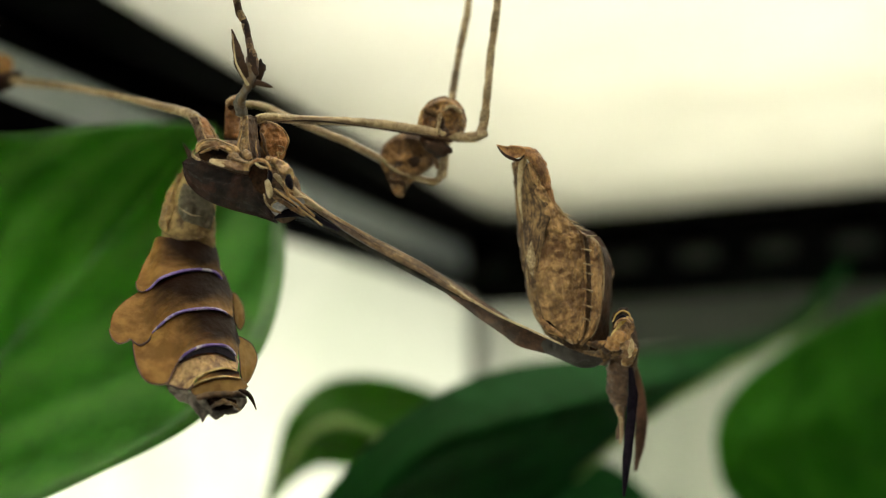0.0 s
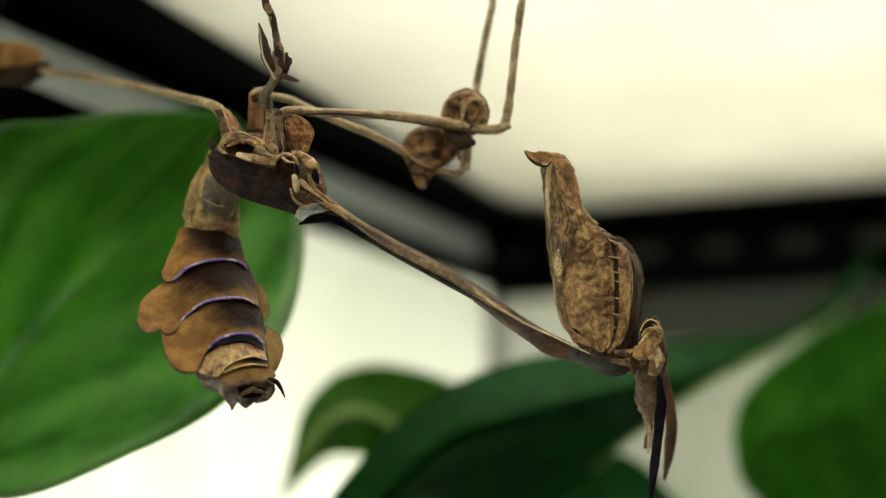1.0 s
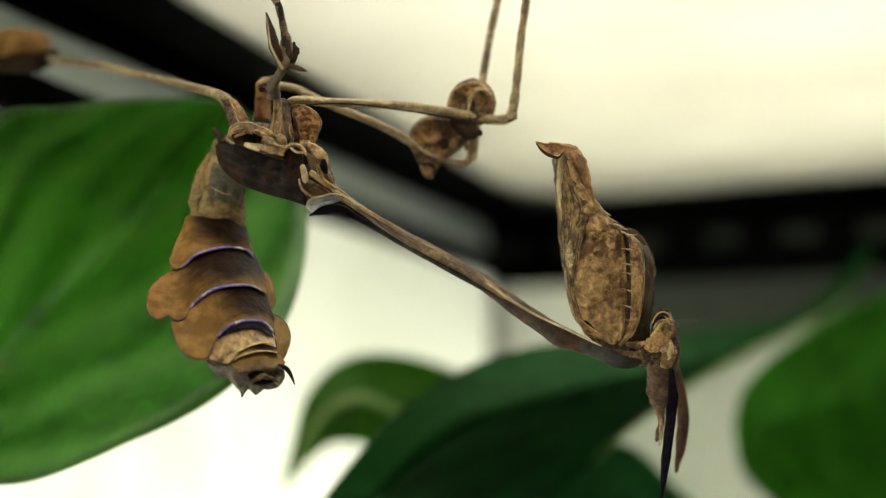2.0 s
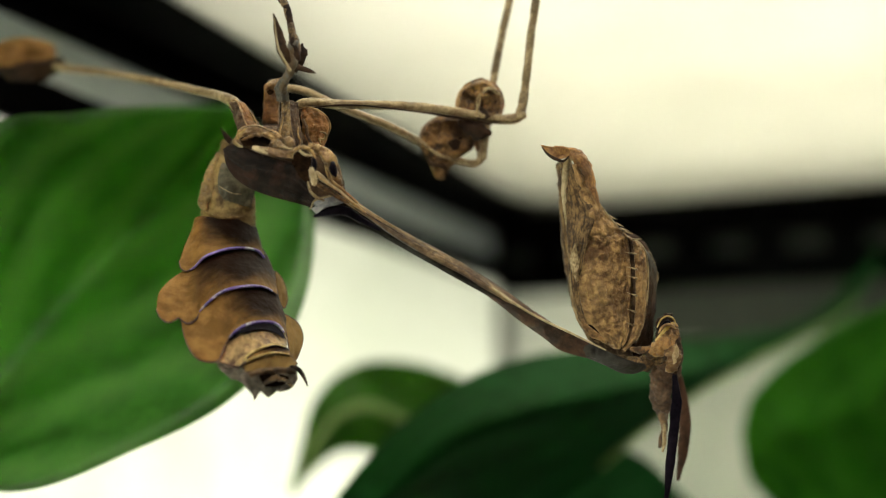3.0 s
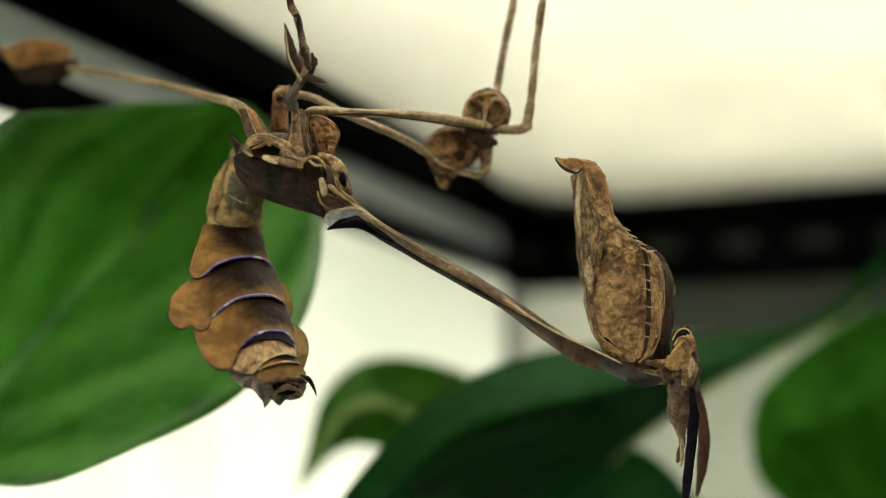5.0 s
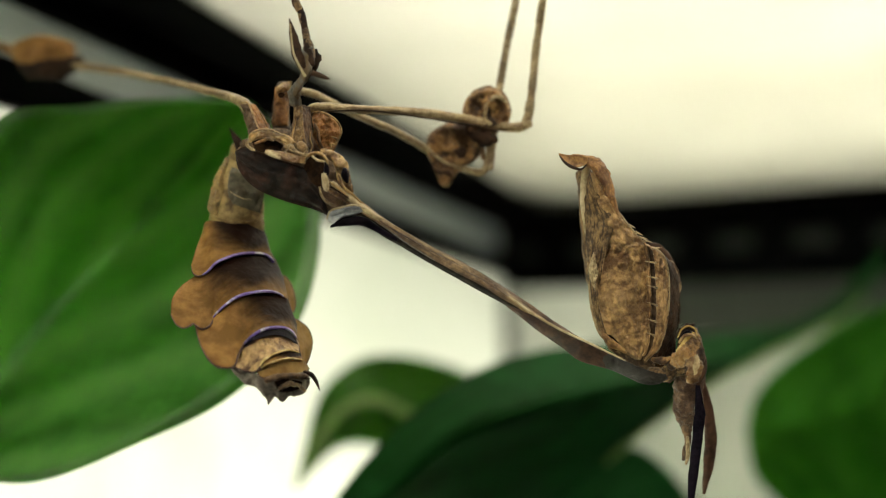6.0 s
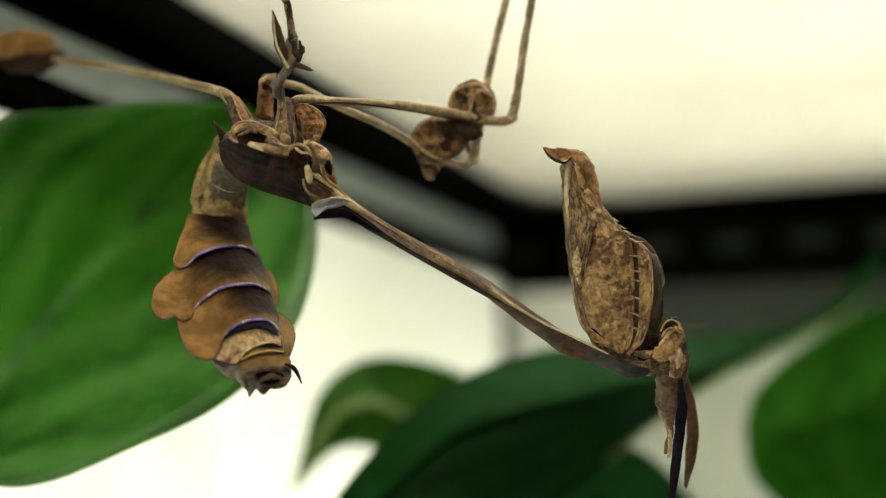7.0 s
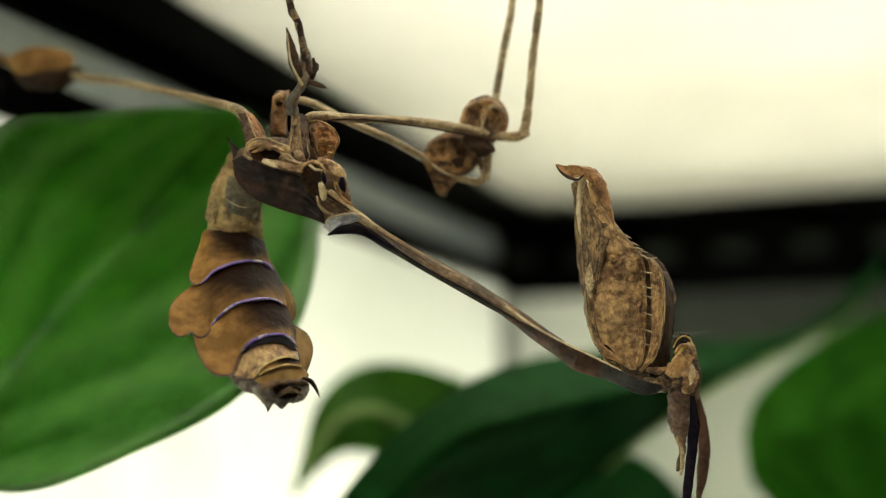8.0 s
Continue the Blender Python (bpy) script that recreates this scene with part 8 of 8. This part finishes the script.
HIND_NEAR_TIBIA_ROWS = [
    (0, 0.00204, -0.00500, 0.00764, 4.35, 2.96, 0.98),
    (0.1, 0.00204, -0.00500, 0.00764, 5.24, 9.12, 1.44),
    (0.2, 0.00204, -0.00500, 0.00764, 6.05, 14.16, 1.91),
    (0.3, 0.00204, -0.00500, 0.00764, 6.53, 13.73, 2.05),
    (0.4, 0.00204, -0.00500, 0.00764, 6.62, 7.43, 1.73),
    (0.5, 0.00204, -0.00500, 0.00764, 7.04, 3.17, 1.60),
    (0.6, 0.00204, -0.00500, 0.00764, 6.73, 4.66, 1.61),
    (0.7, 0.00204, -0.00500, 0.00764, 6.64, 9.35, 1.84),
    (0.8, 0.00204, -0.00500, 0.00764, 6.11, 12.04, 1.83),
    (0.9, 0.00204, -0.00500, 0.00764, 5.41, 7.83, 1.43),
    (1, 0.00204, -0.00500, 0.00764, 4.93, 3.40, 1.13),
    (1.1, 0.00204, -0.00500, 0.00764, 4.66, 3.20, 1.06),
    (1.2, 0.00204, -0.00500, 0.00764, 4.47, 3.59, 1.03),
    (1.3, 0.00204, -0.00500, 0.00764, 4.31, 4.11, 1.01),
    (1.4, 0.00204, -0.00500, 0.00764, 4.16, 3.67, 0.96),
    (1.5, 0.00204, -0.00500, 0.00764, 3.99, 5.34, 0.97),
    (1.6, 0.00204, -0.00500, 0.00764, 4.03, 8.09, 1.08),
    (1.7, 0.00204, -0.00500, 0.00764, 3.95, 8.39, 1.06),
    (1.8, 0.00204, -0.00500, 0.00764, 3.86, 3.53, 0.89),
    (1.9, 0.00204, -0.00500, 0.00764, 3.88, 0.81, 0.80),
    (2, 0.00204, -0.00500, 0.00764, 3.94, 2.50, 0.87),
    (2.1, 0.00204, -0.00500, 0.00764, 1.41, 2.75, 0.31),
    (2.2, 0.00204, -0.00500, 0.00764, -1.04, 1.37, -0.22),
    (3.3, 0.00204, -0.00500, 0.00764, -2.52, 4.40, -0.60),
    (3.4, 0.00204, -0.00500, 0.00764, -2.66, 6.02, -0.66),
    (3.5, 0.00204, -0.00500, 0.00764, -2.68, 4.73, -0.64),
    (3.6, 0.00204, -0.00500, 0.00764, -1.77, 1.21, -0.37),
    (3.7, 0.00204, -0.00500, 0.00764, -0.95, 1.01, -0.20),
    (3.8, 0.00204, -0.00500, 0.00764, -0.16, 2.23, -0.04),
    (3.9, 0.00204, -0.00500, 0.00764, 0.65, 1.00, 0.14),
    (4, 0.00204, -0.00500, 0.00764, 1.41, -0.03, 0.28),
    (4.1, 0.00204, -0.00500, 0.00764, 1.11, -0.30, 0.22),
    (4.2, 0.00204, -0.00500, 0.00764, 0.82, -1.73, 0.15),
    (4.3, 0.00204, -0.00500, 0.00764, 0.54, -4.07, 0.09),
    (4.4, 0.00204, -0.00500, 0.00764, 0.27, -3.12, 0.05),
    (4.5, 0.00204, -0.00500, 0.00764, 0.00, 0.19, 0.00),
    (4.6, 0.00204, -0.00500, 0.00764, 0.04, 3.84, 0.01),
    (4.7, 0.00204, -0.00500, 0.00764, 0.11, 1.31, 0.02),
    (5.8, 0.00204, -0.00500, 0.00764, -1.56, 7.08, -0.40),
    (5.9, 0.00204, -0.00500, 0.00764, -0.51, 2.80, -0.11),
    (6, 0.00204, -0.00500, 0.00764, 0.34, 1.75, 0.07),
    (6.1, 0.00204, -0.00500, 0.00764, 0.25, 2.52, 0.05),
    (6.2, 0.00204, -0.00500, 0.00764, 0.16, 2.11, 0.04),
    (6.3, 0.00204, -0.00500, 0.00764, 0.03, 2.72, 0.01),
    (6.4, 0.00204, -0.00500, 0.00764, -0.08, 3.46, -0.02),
    (6.5, 0.00204, -0.00500, 0.00764, -0.18, 3.68, -0.04),
    (6.6, 0.00204, -0.00500, 0.00764, -0.28, 3.75, -0.06),
    (6.7, 0.00204, -0.00500, 0.00764, -0.34, 3.19, -0.08),
    (6.8, 0.00204, -0.00500, 0.00764, -0.46, 3.85, -0.11),
    (6.9, 0.00204, -0.00500, 0.00764, -0.56, 4.39, -0.13),
    (7, 0.00204, -0.00500, 0.00764, -0.68, 4.94, -0.16),
    (7.1, 0.00204, -0.00500, 0.00764, -0.56, 3.26, -0.13),
    (7.2, 0.00204, -0.00500, 0.00764, -0.46, 1.94, -0.10),
    (7.3, 0.00204, -0.00500, 0.00764, -0.45, 3.16, -0.10),
    (7.4, 0.00204, -0.00500, 0.00764, -0.41, 3.26, -0.09),
    (7.5, 0.00204, -0.00500, 0.00764, -0.31, 1.67, -0.07),
    (7.6, 0.00204, -0.00500, 0.00764, -0.28, 1.21, -0.06),
    (7.7, 0.00204, -0.00500, 0.00764, -0.28, 1.96, -0.06),
    (7.8, 0.00204, -0.00500, 0.00764, -0.22, 0.65, -0.05),
    (7.9, 0.00204, -0.00500, 0.00764, -0.18, -0.24, -0.04),
    (8, 0.00204, -0.00500, 0.00764, -0.20, 0.92, -0.04)]


def knee_lobe(centre, rx, rz, o, femur, material=KNEE, tilt=0.0, seed=0, label="crumpled leaf-like knee lobe"):
    """A cupped, crumpled disc with a thick rolled rim and two hollows, on edge along the leg."""
    bm = bmesh.new()
    nr, na = 16, 48
    sides = []
    for front in (1, -1):
        rings = []
        for i in range(nr + 1):
            r = i / nr
            ring = []
            for k in range(na):
                a = 2 * math.pi * k / na
                wob = 1 + 0.10 * noise.noise(Vector((math.cos(a) * 1.6 + seed, math.sin(a) * 1.6, seed)))
                x, z = rx * r * math.cos(a) * wob, rz * r * math.sin(a) * wob
                rimmed = math.exp(-((r - 0.84) / 0.12) ** 2) * 0.3
                hollow = 0.85 * math.exp(-(((x / rx - 0.38) / 0.22) ** 2 + ((z / rz + 0.12) / 0.3) ** 2))
                hollow += 0.45 * math.exp(-(((x / rx + 0.35) / 0.25) ** 2 + ((z / rz - 0.1) / 0.28) ** 2))
                fold = 0.42 * noise.noise(Vector((x * 0.9, z * 0.9, seed * 3.0))) + 0.34 * noise.noise(Vector((x * 2.2, z * 2.2, seed * 5.0)))
                y = -front * (0.95 * math.sqrt(max(0, 1 - r ** 4)) + (rimmed - hollow + fold) * (1 - r ** 8)) + tilt * z
                ring.append(bm.verts.new((Vector(centre) + Vector((x, y, z)) - Vector(o)) * MM))
            rings.append(ring)
        for r0, r1 in zip(rings[1:], rings[2:]):
            for k in range(na):
                bm.faces.new((r0[k], r0[(k + 1) % na], r1[(k + 1) % na], r1[k]))
        bm.faces.new(rings[1])
        sides.append(rings[-1])
    for k in range(na):
        bm.faces.new((sides[0][k], sides[0][(k + 1) % na], sides[1][(k + 1) % na], sides[1][k]))
    bm.verts.ensure_lookup_table()
    bmesh.ops.delete(bm, geom=[v for v in bm.verts if not v.link_faces], context="VERTS")
    return part("knee_lobe", bm, material, femur, label)


def banded(rows_, o, parent, name, material, ring_material, every, **kw):
    """A thin limb with darker rings on it."""
    limb = part(name, loft(rows_, o, **kw), material, parent)
    q = spline(rows_, 60)
    for i in range(every, 60, every):
        a, b = q[max(i - 2, 0)].copy(), q[min(i + 2, 59)].copy()
        a[3:] *= 1.08
        b[3:] *= 1.08
        part("ring", loft([tuple(a), tuple(b)], o, steps=5, seg=10), ring_material, limb, "darker ring")
    return limb


H1, K1 = Vector((1.5, -1.0, 4.3)), Vector((23.7, 4.0, 2.3))
femur_a = part("femur", loft([(1.8, -1.4, 3.8, 0.42, 0.42), (3.0, -1.2, 4.0, 0.48, 0.45), (6.7, 0.0, 3.8, 0.45, 0.45), (12.3, 2.0, 3.7, 0.45, 0.45), (17.5, 3.5, 3.0, 0.51, 0.45), (21.0, 4.0, 2.3, 0.51, 0.45), (23.0, 4.0, 2.2, 0.56, 0.51), (24.0, 4.0, 2.5, 0.45, 0.45)], H1, rough=0.11, grain=0.9, steps=70, seg=16), LIMB, mantis, "slender pale walking leg")
knee_lobe((19.7, 4.5, 4.1), 2.5, 2.2, H1, femur_a, seed=1)
# umber flake set in the hollow to deepen its shade by colour
flake([(20.7, 4.6, 4.5), (21.2, 4.6, 4.5), (21.4, 4.6, 3.9), (21.0, 4.6, 3.5), (20.6, 4.6, 3.9)], H1, femur_a, "hollow", UMBER, thick=0.1, bulge=0.05, wrinkle=0.03, n=20, label="hollow in the lobe, its shade painted dark")
part("strut", loft([(19.3, 3.4, 2.5, 0.17, 0.17), (19.5, 3.5, 4.0, 0.20, 0.17), (19.9, 3.5, 4.9, 0.20, 0.17), (20.8, 3.5, 5.3, 0.20, 0.17), (21.7, 3.6, 4.7, 0.17, 0.17)], H1, rough=0.2, crease=0.2, steps=34, seg=12), LIMB, femur_a, "paler arched fold")
part("rolled_rim", loft([(17.9, 4.4, 3.2, 0.17, 0.17), (17.6, 4.4, 4.4, 0.22, 0.17), (18.4, 4.4, 5.8, 0.28, 0.17), (19.8, 4.4, 6.3, 0.28, 0.17), (21.2, 4.4, 5.7, 0.28, 0.17), (21.9, 4.4, 4.4, 0.28, 0.17), (21.8, 4.4, 2.9, 0.22, 0.17)], H1, rough=0.25, grain=1.2, crease=0.2, steps=50, seg=12), KNEE, femur_a)
part("lower_lobe", loft([(17.6, 4.0, 2.2, 0.34, 0.28), (18.7, 4.0, 1.5, 0.73, 0.39), (19.7, 4.0, 1.0, 0.79, 0.39), (20.6, 4.0, 0.8, 0.28, 0.22)], H1, rough=0.5, grain=1.2, steps=20, seg=14), UMBER, femur_a, "dark crumpled lower lobe")
# thin dark bead paints the shade along the lower side of the femur
part("underside_shade", loft([(2.8, -1.6, 3.4, 0.08, 0.11), (6.8, -0.4, 3.7, 0.08, 0.11), (12.3, 1.6, 3.2, 0.09, 0.11), (18.1, 3.2, 2.3, 0.13, 0.11), (20.7, 3.6, 1.7, 0.11, 0.11)], H1, rough=0.1, steps=40, seg=8), UMBER, femur_a, "dark line painted for the shade under the femur")
tibia_a = banded([(23.7, 4.0, 2.3, 0.51, 0.45), (24.1, 4.0, 4.4, 0.45, 0.39), (24.4, 4.2, 7.3, 0.39, 0.34), (24.8, 4.6, 11.5, 0.39, 0.34), (25.4, 5.0, 16.2, 0.39, 0.34), (26.3, 6.0, 27.1, 0.34, 0.28), (26.8, 7.0, 36.3, 0.22, 0.22)], K1, mantis, "tibia", LIMB, DULLIMB, 9, rough=0.15, steps=50, seg=12)

H2, K2 = Vector((-0.1, 3.0, 6.3)), Vector((19.5, 7.0, -1.3))
femur_b = part("femur", loft([(-0.4, 3.0, 6.2, 0.42, 0.42), (1.9, 3.4, 5.8, 0.42, 0.42), (5.2, 4.3, 4.2, 0.41, 0.36), (9.8, 5.7, 2.3, 0.41, 0.36), (12.8, 7.0, 0.7, 0.40, 0.35), (15.8, 7.0, -1.2, 0.35, 0.30), (18.7, 7.0, -2.0, 0.40, 0.35), (19.7, 7.0, -1.3, 0.40, 0.35)], H2, rough=0.11, grain=0.9, steps=70, seg=16), LIMB, mantis, "slender pale walking leg")
knee_lobe((16.1, 7.0, 0.9), 3.0, 2.4, H2, femur_b, seed=2)
# same painted shade for the far knee's hollow
flake([(17.0, 7.0, 1.1), (17.6, 7.0, 1.2), (17.8, 7.0, 0.6), (17.3, 7.0, 0.2)], H2, femur_b, "hollow", UMBER, thick=0.1, bulge=0.05, wrinkle=0.03, n=20, label="hollow in the lobe, its shade painted dark")
part("rolled_rim", loft([(13.6, 6.6, 1.0, 0.21, 0.21), (14.3, 6.6, 2.2, 0.27, 0.21), (16.1, 6.6, 3.0, 0.27, 0.21), (17.9, 6.6, 2.5, 0.27, 0.21), (18.9, 6.6, 1.0, 0.27, 0.21), (19.1, 6.6, -0.6, 0.21, 0.21)], H2, rough=0.3, grain=1.2, crease=0.2, steps=50, seg=12), KNEE, femur_b)
sheet([(13.2, 6.4, 0.8), (14.1, 6.2, -0.3), (15.1, 6.0, -1.0), (16.1, 6.0, -1.6), (16.8, 6.2, -2.0)],
      [(13.3, 6.8, -0.3), (14.0, 6.6, -1.8), (14.6, 6.4, -3.3), (15.5, 6.3, -3.6), (16.1, 6.4, -2.3)], H2, femur_b, "lower_lobe", KNEE, thick=0.5, swell=0.2, rough=0.6, grain=1.1, pebble=0.3, cols=40, rows=18, label="ragged rust-brown lower lobe")
margin([(13.7, 6.2, -1.0), (14.3, 5.9, -2.0), (15.2, 5.8, -2.1), (15.8, 5.8, -2.6), (15.7, 5.9, -3.4)], H2, femur_b, "fold", UMBER, 0.0, 1.0, 0.22, rough=0.2)
margin([(12.9, 6.2, 1.0), (14.1, 5.8, -0.3), (15.2, 5.7, -1.1), (16.5, 5.7, -1.6)], H2, femur_b, "fold", LIMB, 0.0, 1.0, 0.18, rough=0.15)
# second hollow of the far knee, darkened likewise
flake([(16.1, 5.9, 0.1), (16.8, 5.9, 0.5), (17.4, 5.9, 0.3), (17.2, 5.9, -0.5), (16.5, 5.9, -0.6)], H2, femur_b, "hollow", UMBER, thick=0.1, bulge=0.05, wrinkle=0.05, n=22, label="hollow in the lobe, its shade painted dark")
tibia_b = banded([(19.5, 7.0, -1.3, 0.54, 0.43), (19.7, 7.0, 1.2, 0.49, 0.43), (20.1, 7.0, 3.6, 0.43, 0.37), (20.7, 7.5, 7.8, 0.37, 0.33), (21.5, 8.0, 12.4, 0.37, 0.33), (22.4, 8.5, 17.0, 0.37, 0.33), (23.4, 9.5, 26.4, 0.33, 0.27), (23.7, 10.0, 33.2, 0.21, 0.21)], K2, mantis, "tibia", LIMB, DULLIMB, 9, rough=0.15, steps=50, seg=12)

H3, K3 = Vector((-4.7, 0.0, 4.2)), Vector((-35.0, 24.0, 13.0))
femur_c = part("femur", loft([(-4.4, 0.0, 3.9, 0.62, 0.56), (-5.5, 1.0, 4.8, 0.56, 0.51), (-8.1, 4.0, 5.8, 0.45, 0.45), (-14.7, 10.0, 7.8, 0.39, 0.39), (-21.9, 16.0, 9.7, 0.45, 0.45), (-27.9, 21.0, 11.0, 0.5, 0.5), (-31.6, 23.0, 11.9, 0.51, 0.51), (-35.7, 24.0, 13.1, 0.51, 0.51)], H3, rough=0.11, grain=0.9, steps=70, seg=16), LIMB, mantis, "slender pale walking leg")
knee_lobe((-33.4, 23.0, 12.9), 4.0, 2.1, H3, femur_c, material=AMBER, seed=3)
part("lower_lobe", loft([(-28.6, 22.0, 12.0, 0.45, 0.39), (-30.2, 22.0, 11.2, 1.05, 0.6), (-32.2, 22.0, 10.7, 1.2, 0.6), (-34.6, 22.0, 10.6, 0.9, 0.5), (-36.0, 22.0, 11.0, 0.3, 0.28)], H3, rough=0.5, grain=1.0, crease=0.3, steps=40, seg=20), UMBER, femur_c, "dark crumpled lower lobe")
tibia_c = banded([(-35.0, 24.0, 13.0, 0.56, 0.51), (-37.9, 24.5, 13.5, 0.51, 0.45), (-42.9, 25.0, 15.8, 0.45, 0.39), (-48.1, 26.0, 19.4, 0.28, 0.28)], K3, mantis, "tibia", AMBER, KNEE, 12, rough=0.15, steps=40, seg=12)

H4, K4 = Vector((0.7, -2.0, 4.5)), Vector((2.0, -5.0, 7.6))
femur_d = part("femur", loft([(0.6, -3.0, 4.1, 0.51, 0.45), (0.5, -4.0, 4.8, 0.51, 0.45), (1.2, -5.0, 5.8, 0.51, 0.45), (1.8, -5.5, 6.6, 0.45, 0.39), (2.0, -5.0, 7.9, 0.62, 0.51), (2.1, -5.0, 9.0, 0.56, 0.45)], H4, rough=0.35, grain=1.2, steps=36, seg=14), ASH, mantis, "foreshortened grey-brown walking leg")
part("blade", loft([(1.7, -5.5, 6.6, 0.22, 0.17), (1.2, -6.0, 8.0, 0.56, 0.17), (0.8, -6.0, 9.6, 0.45, 0.17), (0.5, -6.0, 10.9, 0.22, 0.11), (0.3, -6.0, 11.7, 0.06, 0.06)], H4, rough=0.2, grain=1.0, lens=1.4, steps=24, seg=12), UMBER, femur_d, "dark leaf-like blade with pale edges")
part("blade_edge", loft([(1.8, -6.0, 6.3, 0.14, 0.11), (1.1, -6.4, 7.6, 0.11, 0.08), (0.7, -6.4, 8.7, 0.09, 0.07), (0.4, -6.2, 11.2, 0.07, 0.06)], H4, steps=20, seg=8), BONE, femur_d, "pale blade edge")
part("spur", loft([(1.9, -5.0, 6.9, 0.34, 0.22), (2.8, -5.5, 6.5, 0.28, 0.22), (3.5, -5.5, 6.3, 0.22, 0.17), (4.1, -5.5, 6.1, 0.06, 0.06)], H4, rough=0.2, steps=16), UMBER, femur_d, "sharp dark spur")
part("lower_lobe", loft([(1.9, -4.0, 6.6, 0.28, 0.22), (2.3, -4.0, 7.5, 0.51, 0.34), (2.7, -4.0, 8.3, 0.45, 0.34), (2.7, -4.0, 9.1, 0.17, 0.17)], H4, rough=0.4, grain=1.3, steps=16), UMBER, femur_d, "dark crumpled lobe")
tibia_d = banded([(2.0, -5.0, 7.6, 0.62, 0.51), (2.0, -5.0, 9.0, 0.51, 0.45), (1.7, -5.0, 10.2, 0.34, 0.34), (1.2, -5.0, 12.2, 0.34, 0.28), (0.4, -5.0, 14.1, 0.34, 0.28), (-0.7, -5.0, 19.5, 0.34, 0.28), (-1.6, -5.0, 25.9, 0.22, 0.22)], K4, mantis, "tibia", UMBER, STICK, 7, rough=0.25, steps=50, seg=12)

for limb, at in ((femur_a, H1), (tibia_a, K1), (femur_b, H2), (tibia_b, K2), (femur_c, H3), (tibia_c, K3), (femur_d, H4), (tibia_d, K4), (prothorax, FORE), (abdomen, ABD)):
    limb.location = at * MM


def motions():
    walk(mantis, [(t, pose(*p)) for t, *p in MANTIS_ROWS])
    for limb, rows in ((prothorax, PROTHORAX_ROWS), (abdomen, ABDOMEN_ROWS), (femur_a, MID_NEAR_FEMUR_ROWS), (tibia_a, MID_NEAR_TIBIA_ROWS),
                       (femur_b, MID_FAR_FEMUR_ROWS), (tibia_b, MID_FAR_TIBIA_ROWS), (femur_c, HIND_FAR_FEMUR_ROWS), (tibia_c, HIND_FAR_TIBIA_ROWS),
                       (femur_d, HIND_NEAR_FEMUR_ROWS), (tibia_d, HIND_NEAR_TIBIA_ROWS)):
        walk(limb, [(t, pose(*p)) for t, *p in rows])


motions()
